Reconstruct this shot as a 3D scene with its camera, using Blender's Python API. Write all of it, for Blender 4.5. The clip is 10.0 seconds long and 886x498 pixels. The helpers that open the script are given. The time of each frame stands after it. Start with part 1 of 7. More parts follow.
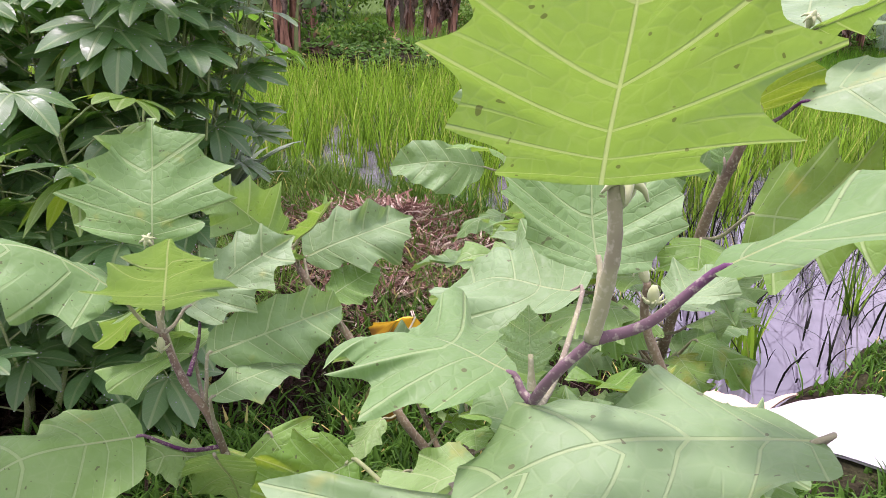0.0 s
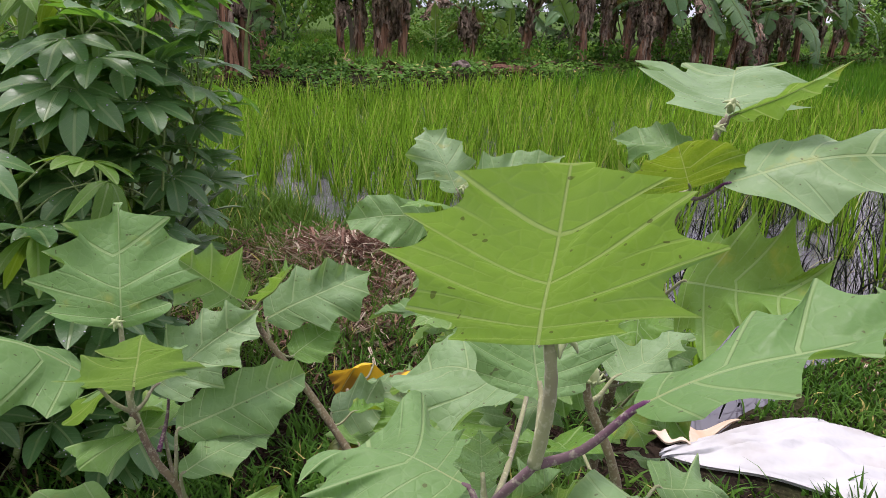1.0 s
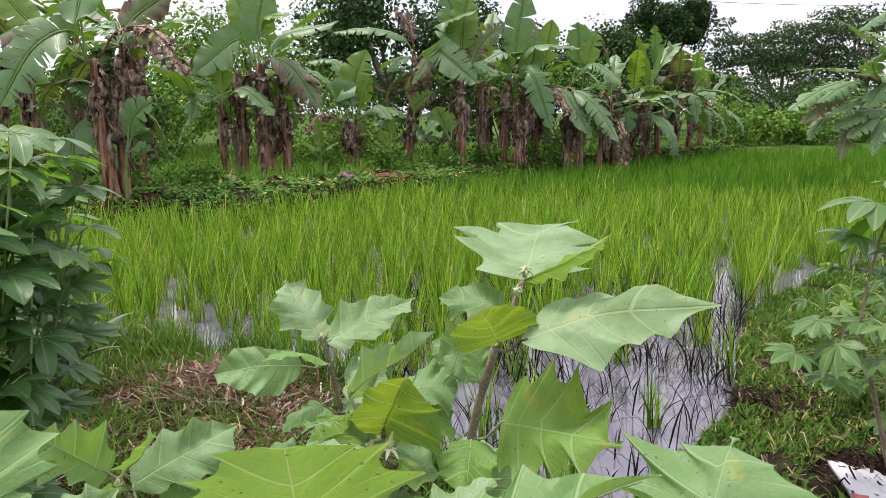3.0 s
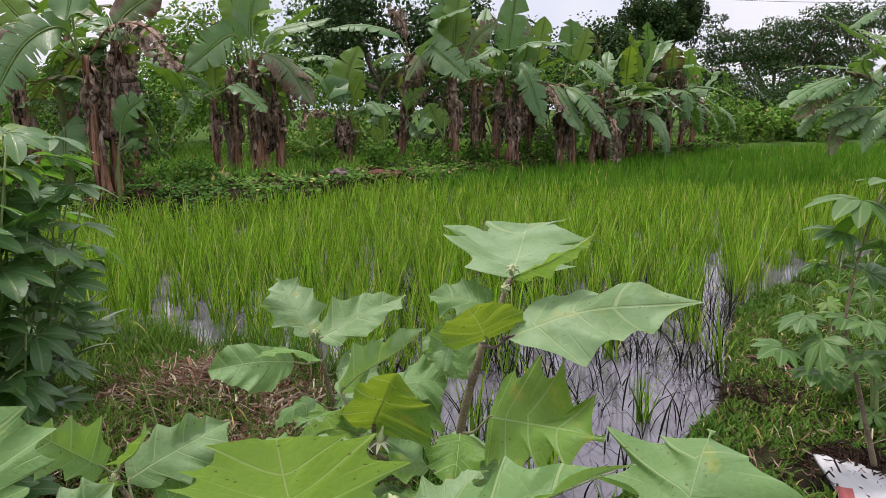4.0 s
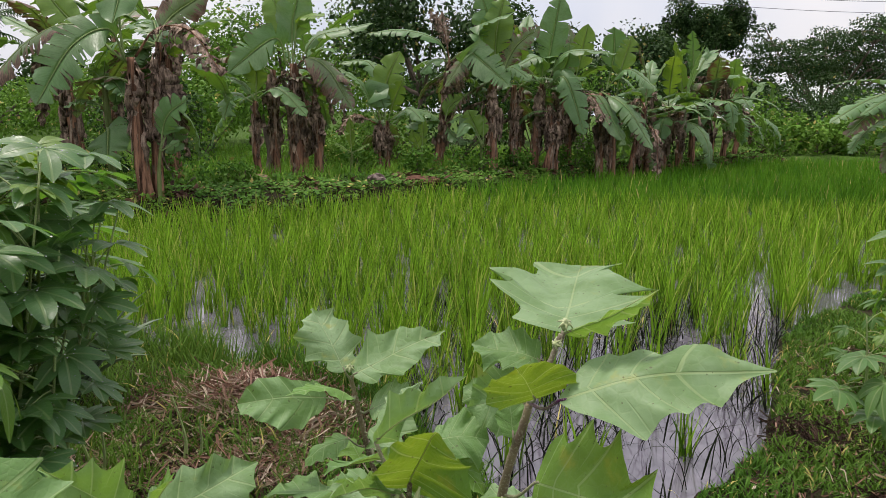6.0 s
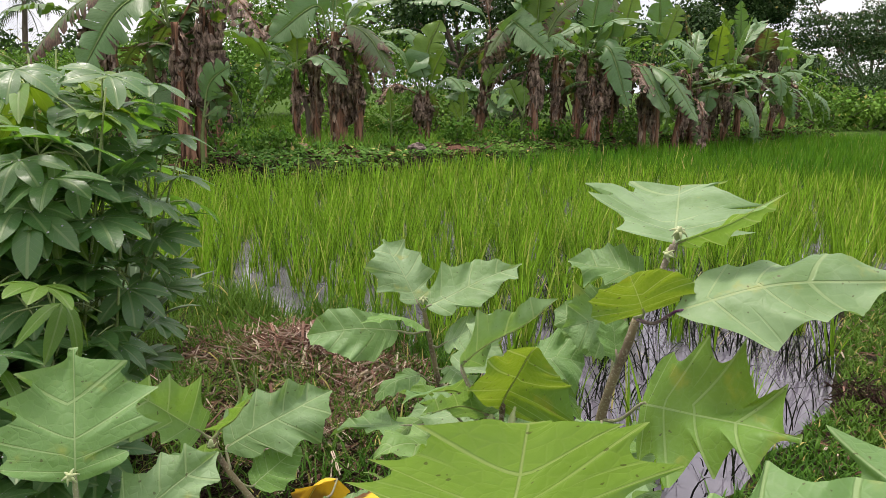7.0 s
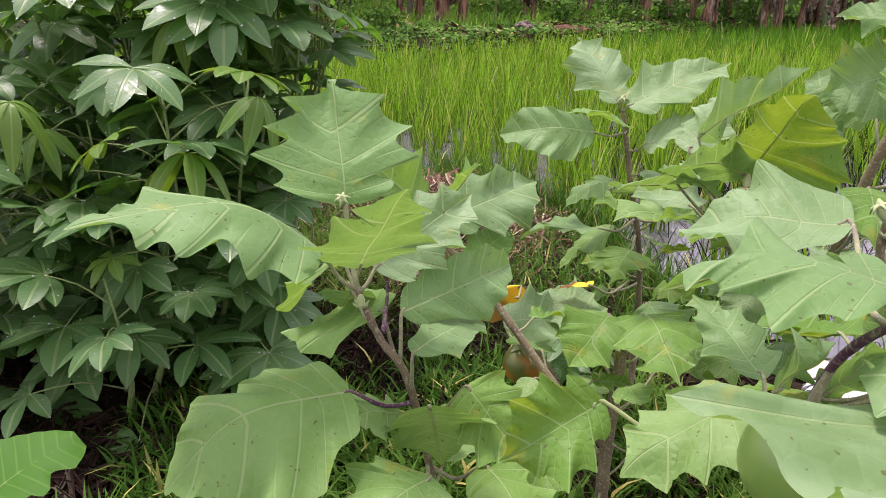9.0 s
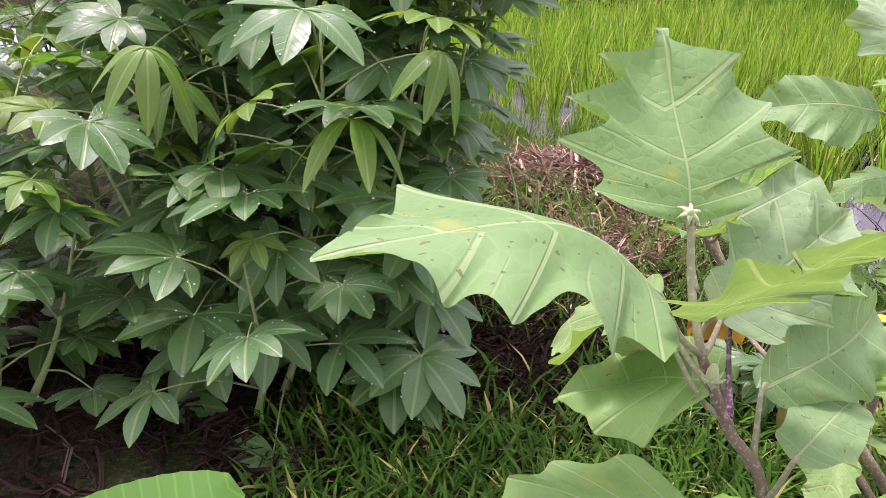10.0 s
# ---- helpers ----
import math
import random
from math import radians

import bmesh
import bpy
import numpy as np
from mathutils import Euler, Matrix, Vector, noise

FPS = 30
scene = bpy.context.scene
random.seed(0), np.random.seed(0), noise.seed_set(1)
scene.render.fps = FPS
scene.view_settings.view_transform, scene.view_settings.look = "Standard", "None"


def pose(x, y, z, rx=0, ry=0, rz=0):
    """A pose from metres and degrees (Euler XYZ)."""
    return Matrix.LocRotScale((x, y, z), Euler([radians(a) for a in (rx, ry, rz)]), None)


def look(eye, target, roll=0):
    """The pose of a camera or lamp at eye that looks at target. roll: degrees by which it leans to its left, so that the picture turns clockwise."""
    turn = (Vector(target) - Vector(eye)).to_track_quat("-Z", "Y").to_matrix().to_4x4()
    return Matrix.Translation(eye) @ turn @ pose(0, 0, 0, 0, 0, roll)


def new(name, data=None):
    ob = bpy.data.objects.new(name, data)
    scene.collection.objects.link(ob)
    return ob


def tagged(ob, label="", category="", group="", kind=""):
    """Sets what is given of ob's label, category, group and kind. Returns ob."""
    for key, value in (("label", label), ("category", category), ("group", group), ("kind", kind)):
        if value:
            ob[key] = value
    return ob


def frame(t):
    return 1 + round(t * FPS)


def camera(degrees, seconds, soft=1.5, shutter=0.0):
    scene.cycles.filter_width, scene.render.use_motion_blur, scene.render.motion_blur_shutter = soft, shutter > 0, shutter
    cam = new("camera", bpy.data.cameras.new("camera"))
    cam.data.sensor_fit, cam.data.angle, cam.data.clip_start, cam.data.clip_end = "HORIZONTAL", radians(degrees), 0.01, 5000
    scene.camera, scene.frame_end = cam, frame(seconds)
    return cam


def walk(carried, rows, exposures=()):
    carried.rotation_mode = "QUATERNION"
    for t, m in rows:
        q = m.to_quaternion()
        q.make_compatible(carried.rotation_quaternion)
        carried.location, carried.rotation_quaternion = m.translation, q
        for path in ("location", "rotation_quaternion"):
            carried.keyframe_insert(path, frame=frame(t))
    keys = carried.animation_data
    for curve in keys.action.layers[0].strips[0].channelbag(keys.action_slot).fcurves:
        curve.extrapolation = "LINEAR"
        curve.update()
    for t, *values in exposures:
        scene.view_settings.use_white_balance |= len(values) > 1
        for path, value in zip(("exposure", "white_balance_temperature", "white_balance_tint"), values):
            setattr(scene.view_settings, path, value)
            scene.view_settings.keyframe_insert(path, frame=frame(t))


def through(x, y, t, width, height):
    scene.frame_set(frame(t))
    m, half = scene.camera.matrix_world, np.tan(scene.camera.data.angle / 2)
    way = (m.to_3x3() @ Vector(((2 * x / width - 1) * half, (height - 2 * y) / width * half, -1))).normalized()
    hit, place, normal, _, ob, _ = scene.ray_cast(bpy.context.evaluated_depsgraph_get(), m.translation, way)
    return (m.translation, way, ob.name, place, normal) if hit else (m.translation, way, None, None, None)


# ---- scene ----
cam = camera(61.2, 10.0, soft=0.5)
PATH = [
    (0, (-0.084, 0.260, 1.066), (-0.516, 2.100, 0.414), 2.4),
    (0.5, (-0.090, 0.241, 1.126), (-0.493, 2.092, 0.485), 2.2),
    (1, (-0.082, 0.225, 1.164), (-0.399, 2.102, 0.55), 2.3),
    (1.5, (-0.058, 0.202, 1.206), (-0.319, 2.109, 0.662), 1.7),
    (2, (-0.014, 0.168, 1.254), (-0.193, 2.103, 0.781), 1.5),
    (2.5, (0.02, 0.130, 1.293), (-0.065, 2.089, 0.899), 0.6),
    (2.7, (0.026, 0.120, 1.301), (-0.05, 2.087, 0.945), 0.1),
    (4, (0.040, 0.079, 1.318), (-0.007, 2.045, 0.951), -0.1),
    (4.5, (0.042, 0.088, 1.317), (-0.009, 2.055, 0.958), 0.0),
    (5, (0.041, 0.099, 1.324), (-0.056, 2.057, 0.929), 0.1),
    (5.2, (0.041, 0.118, 1.344), (-0.062, 2.076, 0.952), 0.9),
    (6.3, (-0.006, 0.208, 1.372), (-0.171, 2.170, 1.019), 0.9),
    (6.5, (-0.024, 0.223, 1.339), (-0.214, 2.182, 0.982), 0.9),
    (7, (-0.086, 0.233, 1.246), (-0.311, 2.175, 0.827), 1.3),
    (7.5, (-0.146, 0.239, 1.173), (-0.44, 2.152, 0.668), 1.3),
    (8, (-0.184, 0.231, 1.135), (-0.482, 2.138, 0.609), 1.3),
    (8.5, (-0.247, 0.215, 1.053), (-0.584, 2.081, 0.418), 1.7),
    (9, (-0.311, 0.183, 1.023), (-0.745, 2.011, 0.337), 0.9),
    (9.5, (-0.438, 0.224, 0.975), (-1.035, 1.954, 0.167), 1.6),
    (10, (-0.650, 0.425, 0.966), (-1.236, 2.168, 0.178), 1.9),
]
EXPOSURES = ((0, 0.57, 6300, 40), (0.5, -0.13, 6450, 26), (1.0, -0.08, 6450, 22), (1.5, -0.13, 6450, 24), (2.0, 0.31, 6600, 26), (2.5, 0.37, 6550, 22), (4.0, -0.13, 6600, 18), (4.5, -0.13, 6550, 18), (5.0, -0.03, 6600, 18), (6.5, -0.28, 6850, 14), (7.0, 0.08, 6900, 16), (7.5, 0.37, 6900, 18), (8.0, 0.22, 7000, 14), (8.5, 0.18, 7100, 18), (9.0, 0.39, 6700, 26), (9.5, 0.48, 6600, 28), (10.0, 0.80, 6400, 40))
walk(cam, [(t, look(eye, target, roll)) for t, eye, target, roll in PATH], EXPOSURES)

# ---------------------------------------------------------------- world, sun, exposure
world = bpy.data.worlds.new("world")
scene.world = world
world.use_nodes = True
wn, wl = world.node_tree.nodes, world.node_tree.links
wn.clear()
sky = wn.new("ShaderNodeTexSky")
sky.sky_type = "NISHITA"
sky.sun_disc = False
sky.sun_elevation, sky.sun_rotation = radians(72), radians(-59)
sky.air_density, sky.dust_density, sky.ozone_density = 1.0, 6.0, 1.0
cloud_noise = wn.new("ShaderNodeTexNoise")
cloud_noise.inputs["Scale"].default_value = 2.2
cloud_noise.inputs["Detail"].default_value = 5
cloud_ramp = wn.new("ShaderNodeValToRGB")
cloud_ramp.color_ramp.elements[0].position, cloud_ramp.color_ramp.elements[0].color = 0.36, (7.2, 8.0, 9.4, 1)
cloud_ramp.color_ramp.elements[1].position, cloud_ramp.color_ramp.elements[1].color = 0.60, (10.0, 10.1, 10.3, 1)
overcast = wn.new("ShaderNodeMix")
overcast.data_type = "RGBA"
overcast.inputs["Factor"].default_value = 0.88
# Under an even cloud cover the zenith is brighter than the horizon.
way = wn.new("ShaderNodeTexCoord")
split = wn.new("ShaderNodeSeparateXYZ")
rise = wn.new("ShaderNodeMapRange")
for slot, value in zip(rise.inputs[1:5], (0.0, 1.0, 0.112, 0.165)):
    slot.default_value = value
back = wn.new("ShaderNodeBackground")
wl.new(way.outputs["Generated"], split.inputs[0])
wl.new(split.outputs[2], rise.inputs[0])
wl.new(rise.outputs[0], back.inputs["Strength"])
out = wn.new("ShaderNodeOutputWorld")
wl.new(cloud_noise.outputs["Fac"], cloud_ramp.inputs["Fac"])
wl.new(sky.outputs["Color"], overcast.inputs["A"])
wl.new(cloud_ramp.outputs["Color"], overcast.inputs["B"])
wl.new(overcast.outputs["Result"], back.inputs["Color"])
wl.new(back.outputs["Background"], out.inputs["Surface"])

sun_lamp = bpy.data.lights.new("sun", "SUN")
sun_lamp.energy, sun_lamp.angle, sun_lamp.color = 3.6, radians(12), (1.0, 0.96, 0.9)
sun_ob = new("sun", sun_lamp)
sun_ob.matrix_world = look((-5, 5, 18), (0, 2, 0))

# ---------------------------------------------------------------- materials


class Nodes:
    """A short way to write node materials."""

    def __init__(self, name):
        self.m = bpy.data.materials.new(name)
        self.m.use_nodes = True
        self.n, self.l = self.m.node_tree.nodes, self.m.node_tree.links
        self.n.clear()
        self.end = self.n.new("ShaderNodeOutputMaterial")

    def add(self, kind, **given):
        node = self.n.new(kind)
        for key, value in given.items():
            self.put(node.inputs[key.replace("_", " ")], value)
        return node

    def put(self, socket, value):
        if isinstance(value, bpy.types.NodeSocket):
            self.l.new(value, socket)
        else:
            socket.default_value = value

    def math(self, op, a, b=0.0, c=0.0):
        node = self.n.new("ShaderNodeMath")
        node.operation = op
        for s, v in zip(node.inputs, (a, b, c)):
            self.put(s, v)
        return node.outputs[0]

    def noise(self, scale, detail=4.0, vector=None, rough=0.55):
        node = self.add("ShaderNodeTexNoise", Scale=scale, Detail=detail, Roughness=rough)
        self.l.new(vector or self.place(), node.inputs["Vector"])
        return node.outputs["Fac"]

    def place(self):
        return self.n.new("ShaderNodeTexCoord").outputs["Object"]

    def uv(self):
        sep = self.n.new("ShaderNodeSeparateXYZ")
        self.l.new(self.n.new("ShaderNodeTexCoord").outputs["UV"], sep.inputs[0])
        return sep.outputs[0], sep.outputs[1]

    def step(self, value, lo, hi, a=0.0, b=1.0):
        node = self.n.new("ShaderNodeMapRange")
        node.interpolation_type = "SMOOTHSTEP"
        for s, v in zip(node.inputs, (value, lo, hi, a, b)):
            self.put(s, v)
        return node.outputs[0]

    def mix(self, fac, a, b):
        node = self.n.new("ShaderNodeMix")
        node.data_type = "RGBA"
        for key, v in (("Factor", fac), ("A", a), ("B", b)):
            socket = [s for s in node.inputs if s.name == key and (s.type == "RGBA" or key == "Factor" and s.type == "VALUE")][0]
            self.put(socket, (*v, 1) if isinstance(v, tuple) and len(v) == 3 else v)
        return [s for s in node.outputs if s.type == "RGBA"][0]

    def rand(self):
        return self.n.new("ShaderNodeObjectInfo").outputs["Random"]

    def island(self):
        return self.n.new("ShaderNodeNewGeometry").outputs["Random Per Island"]

    def bump(self, height, strength, distance):
        node = self.add("ShaderNodeBump", Strength=strength, Distance=distance)
        self.l.new(height, node.inputs["Height"])
        return node.outputs[0]

    def finish(self, color, rough=0.6, normal=None, spec=0.5, sheen=0.0, through=None, share=0.0, metal=0.0):
        p = self.add("ShaderNodeBsdfPrincipled")
        self.put(p.inputs["Base Color"], (*color, 1) if isinstance(color, tuple) else color)
        self.put(p.inputs["Roughness"], rough)
        self.put(p.inputs["Specular IOR Level"], spec)
        self.put(p.inputs["Sheen Weight"], sheen)
        self.put(p.inputs["Metallic"], metal)
        if normal is not None:
            self.l.new(normal, p.inputs["Normal"])
        shade = p.outputs[0]
        if share:
            t = self.n.new("ShaderNodeBsdfTranslucent")
            self.put(t.inputs["Color"], (*through, 1) if isinstance(through, tuple) else through)
            if normal is not None:
                self.l.new(normal, t.inputs["Normal"])
            both = self.add("ShaderNodeMixShader", Fac=share)
            self.l.new(shade, both.inputs[1])
            self.l.new(t.outputs[0], both.inputs[2])
            shade = both.outputs[0]
        self.l.new(shade, self.end.inputs["Surface"])
        return self.m


def eggplant_leaf_material(name, top, low, through, age=0.0):
    k = Nodes(name)
    x, y = k.uv()
    ax = k.math("ABSOLUTE", x)
    mid = k.step(ax, k.math("MULTIPLY_ADD", y, -0.004, 0.005), k.math("MULTIPLY_ADD", y, -0.004, 0.010), 1.0, 0.0)
    veins_at = k.n.new("ShaderNodeUVMap")
    veins_at.uv_map = "vein"
    lay = k.n.new("ShaderNodeSeparateXYZ")
    k.l.new(veins_at.outputs[0], lay.inputs[0])
    reach, phase = k.math("ABSOLUTE", lay.outputs[0]), lay.outputs[1]
    off = k.math("ABSOLUTE", k.math("SUBTRACT", k.math("FRACT", k.math("ADD", phase, 0.5)), 0.5))
    thick = k.math("MULTIPLY_ADD", reach, -0.016, 0.024)
    rib = k.math("MULTIPLY", k.step(off, thick, k.math("ADD", thick, 0.022), 1.0, 0.0), k.step(phase, 0.5, 0.8))
    # Finer veins branch off half-way between.
    off2 = k.math("ABSOLUTE", k.math("SUBTRACT", k.math("FRACT", k.math("ADD", k.math("MULTIPLY", phase, 1.0), k.math("MULTIPLY", reach, 0.35))), 0.5))
    twig = k.math("MULTIPLY", k.step(off2, 0.006, 0.022, 1.0, 0.0), k.step(reach, 0.25, 0.5))
    rib = k.math("MAXIMUM", rib, k.math("MULTIPLY", twig, 0.5))
    vor = k.n.new("ShaderNodeTexVoronoi")
    vor.feature = "DISTANCE_TO_EDGE"
    vor.inputs["Scale"].default_value = 14
    k.l.new(k.n.new("ShaderNodeTexCoord").outputs["UV"], vor.inputs["Vector"])
    net = k.step(vor.outputs["Distance"], 0.0, 0.09, 1.0, 0.0)
    veins = k.math("MAXIMUM", mid, k.math("MAXIMUM", k.math("MULTIPLY", rib, 0.75), k.math("MULTIPLY", net, 0.10)))
    blotch = k.noise(13.0, 4)
    fine = k.noise(160.0, 3)
    base = k.mix(k.step(blotch, 0.36, 0.64), tuple(c * 0.86 for c in low), top)
    base = k.mix(k.math("MULTIPLY", k.rand(), 0.85), base, tuple(c * s for c, s in zip(top, (0.50, 0.68, 0.36))))
    base = k.mix(k.math("MULTIPLY", k.step(fine, 0.5, 0.75), 0.14), base, (0.32, 0.40, 0.24))
    spots = k.math("MULTIPLY", k.step(k.noise(140.0, 1), 0.72, 0.75), 0.7)
    old = k.math("MULTIPLY", k.step(k.noise(16.0, 4), 0.62 - age, 0.74 - age * 0.6), 0.35 + 0.5 * age)
    base = k.mix(old, base, (0.42, 0.36, 0.05))
    color = k.mix(k.math("MULTIPLY", veins, 0.42), base, (0.42, 0.52, 0.25))
    color = k.mix(spots, color, (0.10, 0.09, 0.03))
    thru = k.mix(k.math("MULTIPLY", veins, 0.5), through, (0.66, 0.74, 0.32))
    thru = k.mix(spots, thru, (0.06, 0.07, 0.02))
    thru = k.mix(k.math("MULTIPLY", old, 0.7), thru, (0.6, 0.46, 0.04))
    pucker = k.math("MULTIPLY", k.step(vor.outputs["Distance"], 0.0, 0.42), 0.3)
    pucker = k.math("ADD", pucker, k.math("MULTIPLY", k.noise(30.0, 2), 0.7))
    swell = k.math("SUBTRACT", k.math("MULTIPLY_ADD", fine, 0.25, pucker), k.math("MULTIPLY", veins, 1.1))
    return k.finish(color, k.step(fine, 0.3, 0.7, 0.44, 0.6), k.bump(swell, 0.5, 0.0026), spec=0.30, sheen=0.07, through=thru, share=0.33)


def blade_material(name, a, b, c, through, share=0.4, rough=0.5, dry=(0.42, 0.36, 0.12), dry_share=0.03, patch=1.0):
    """Grass, rice and small leaves: colour varies from blade to blade."""
    k = Nodes(name)
    r = k.island()
    wide = k.noise(0.9, 4)
    base = k.mix(r, a, b)
    base = k.mix(k.step(wide, 0.42, 0.66, 0.0, patch), base, c)
    odd = k.math("FRACT", k.math("MULTIPLY", r, 37.7))
    base = k.mix(k.step(odd, 1.0 - dry_share, 1.0 - dry_share * 0.7), base, dry)
    return k.finish(base, rough, spec=0.07, through=k.mix(0.5, base, through), share=share * 0.5)


def cassava_material(name, a, b, through, spec=0.32):
    k = Nodes(name)
    x, y = k.uv()
    ax = k.math("ABSOLUTE", x)
    mid = k.step(ax, 0.012, 0.03, 1.0, 0.0)
    run = k.math("SUBTRACT", y, k.math("MULTIPLY", ax, 0.9))
    off = k.math("ABSOLUTE", k.math("SUBTRACT", k.math("FRACT", k.math("MULTIPLY", run, 11.0)), 0.5))
    rib = k.math("MULTIPLY", k.step(off, 0.02, 0.09, 1.0, 0.0), 0.35)
    veins = k.math("MAXIMUM", mid, rib)
    base = k.mix(k.rand(), a, b)
    base = k.mix(k.step(k.noise(14.0, 3), 0.4, 0.75), base, tuple(v * 1.35 for v in a))
    yellow = k.math("MULTIPLY", k.step(k.noise(22.0, 2), 0.66, 0.8), 0.4)
    base = k.mix(yellow, base, (0.24, 0.30, 0.06))
    color = k.mix(k.math("MULTIPLY", veins, 0.5), base, (0.26, 0.34, 0.14))
    swell = k.math("MULTIPLY", veins, -1.0)
    rough = k.step(k.noise(70.0, 2), 0.35, 0.7, 0.34, 0.56)
    return k.finish(color, rough, k.bump(swell, 0.4, 0.0018), spec=spec, through=through, share=0.32)


def bark_material(name, a, b, scale, stretch=(1, 1, 0.25), rough=0.85):
    k = Nodes(name)
    mp = k.add("ShaderNodeMapping")
    mp.inputs["Scale"].default_value = stretch
    k.l.new(k.place(), mp.inputs["Vector"])
    f = k.noise(scale, 6, mp.outputs[0], 0.65)
    g = k.noise(scale * 5, 3, mp.outputs[0])
    color = k.mix(k.step(f, 0.3, 0.7), a, b)
    color = k.mix(k.math("MULTIPLY", k.step(g, 0.45, 0.7), 0.4), color, tuple(v * 0.45 for v in a))
    return k.finish(color, rough, k.bump(f, 0.8, 0.012), spec=0.05)


def stem_material(name, green, purple, share=0.0):
    k = Nodes(name)
    f = k.noise(11.0, 3)
    g = k.noise(240.0, 2)
    color = k.mix(k.step(f, 0.38, 0.66), green, purple)
    color = k.mix(k.math("MULTIPLY", k.step(g, 0.5, 0.72), 0.5), color, (0.45, 0.44, 0.32))
    return k.finish(color, 0.7, k.bump(g, 0.4, 0.0008), spec=0.15, sheen=0.1, through=(0.6, 0.68, 0.28), share=share)


def banana_leaf_material(name, a, b, through, dry=0.0, share=0.35):
    """Fine side veins run from the midrib to the edge; brown streaks follow them."""
    k = Nodes(name)
    x, y = k.uv()
    ax = k.math("ABSOLUTE", x)
    slant = k.math("SUBTRACT", y, k.math("MULTIPLY", ax, 0.05))
    cmb = k.n.new("ShaderNodeCombineXYZ")
    k.l.new(k.math("MULTIPLY", x, 1.2), cmb.inputs[0])
    k.l.new(k.math("MULTIPLY", slant, 26.0), cmb.inputs[1])
    k.l.new(k.math("MULTIPLY", k.rand(), 40.0), cmb.inputs[2])
    streak = k.noise(1.0, 4, cmb.outputs[0], 0.6)
    fine = k.noise(5.0, 2, cmb.outputs[0])
    blotch = k.noise(2.4, 3)
    base = k.mix(k.rand(), a, b)
    base = k.mix(k.step(blotch, 0.35, 0.7), base, tuple(v * 1.3 for v in a))
    base = k.mix(k.math("MULTIPLY", k.step(fine, 0.4, 0.65), 0.4), base, tuple(v * 0.5 for v in a))
    decay = k.math("ADD", k.math("MULTIPLY", ax, 0.35), k.math("ADD", k.math("MULTIPLY", streak, 0.9), k.math("MULTIPLY", blotch, 0.5)))
    brown = k.step(decay, 1.12 - dry, 1.24 - dry)
    rot = k.mix(k.step(fine, 0.35, 0.7), (0.055, 0.034, 0.022), (0.24, 0.15, 0.095))
    base = k.mix(brown, base, rot)
    thru = k.mix(brown, through, (0.10, 0.05, 0.02))
    return k.finish(base, k.step(fine, 0.3, 0.7, 0.36, 0.55), k.bump(streak, 0.35, 0.012), spec=0.42, through=thru, share=share * 0.6)


def ground_material():
    k = Nodes("soil_and_grass")
    big = k.noise(1.6, 5)
    mid = k.noise(9.0, 6)
    small = k.noise(70.0, 4)
    sep = k.n.new("ShaderNodeSeparateXYZ")
    k.l.new(k.place(), sep.inputs[0])
    # Darker than wet soil is: shade under the shrubs is mixed into the colour.
    soil = k.mix(k.step(mid, 0.3, 0.7), (0.010, 0.0075, 0.006), (0.034, 0.024, 0.018))
    soil = k.mix(k.math("MULTIPLY", k.step(small, 0.5, 0.72), 0.6), soil, (0.06, 0.043, 0.03))
    green = k.mix(k.step(small, 0.35, 0.7), (0.035, 0.075, 0.014), (0.085, 0.15, 0.03))
    cover = k.math("ADD", k.math("MULTIPLY", k.step(big, 0.42, 0.6), 0.2), k.step(sep.outputs[1], 12.5, 15.0))
    color = k.mix(k.math("MINIMUM", cover, 0.9), soil, green)
    return k.finish(color, 0.9, k.bump(k.math("ADD", mid, k.math("MULTIPLY", small, 0.4)), 0.9, 0.035), spec=0.03)


def water_material():
    k = Nodes("paddy_water")
    f = k.noise(2.5, 4)
    # Muddy body colour, with the sky's lavender reflection painted into it.
    color = k.mix(k.step(f, 0.35, 0.7), (0.085, 0.078, 0.098), (0.14, 0.128, 0.158))
    ripple = k.noise(14.0, 3)
    return k.finish(color, 0.045, k.bump(ripple, 0.05, 0.01), spec=1.0)


EGG = eggplant_leaf_material("eggplant_leaf", (0.245, 0.365, 0.19), (0.165, 0.28, 0.11), (0.24, 0.42, 0.06))
EGG_NEAR = eggplant_leaf_material("eggplant_leaf_young", (0.235, 0.37, 0.135), (0.17, 0.30, 0.08), (0.28, 0.48, 0.05))
EGG_OLD = eggplant_leaf_material("eggplant_leaf_old", (0.155, 0.295, 0.055), (0.11, 0.235, 0.037), (0.30, 0.43, 0.02), age=0.05)
STEM = stem_material("eggplant_stem", (0.252, 0.266, 0.14), (0.182, 0.154, 0.112))
STEM_PURPLE = stem_material("eggplant_petiole", (0.14, 0.09, 0.10), (0.085, 0.02, 0.075))
RIB = stem_material("leaf_midrib", (0.322, 0.372, 0.186), (0.285, 0.335, 0.136), 0.4)
WOOD = stem_material("woody_stem", (0.21, 0.168, 0.098), (0.119, 0.084, 0.0595))
CASSAVA = cassava_material("cassava_leaf", (0.054, 0.132, 0.042), (0.086, 0.175, 0.056), (0.18, 0.42, 0.03), spec=0.55)
CASSAVA_YOUNG = cassava_material("cassava_young_leaf", (0.085, 0.185, 0.030), (0.12, 0.19, 0.035), (0.26, 0.42, 0.022))
CASSAVA_LIGHT = cassava_material("cassava_pale_leaf", (0.042, 0.105, 0.024), (0.062, 0.14, 0.030), (0.12, 0.28, 0.02), spec=0.18)
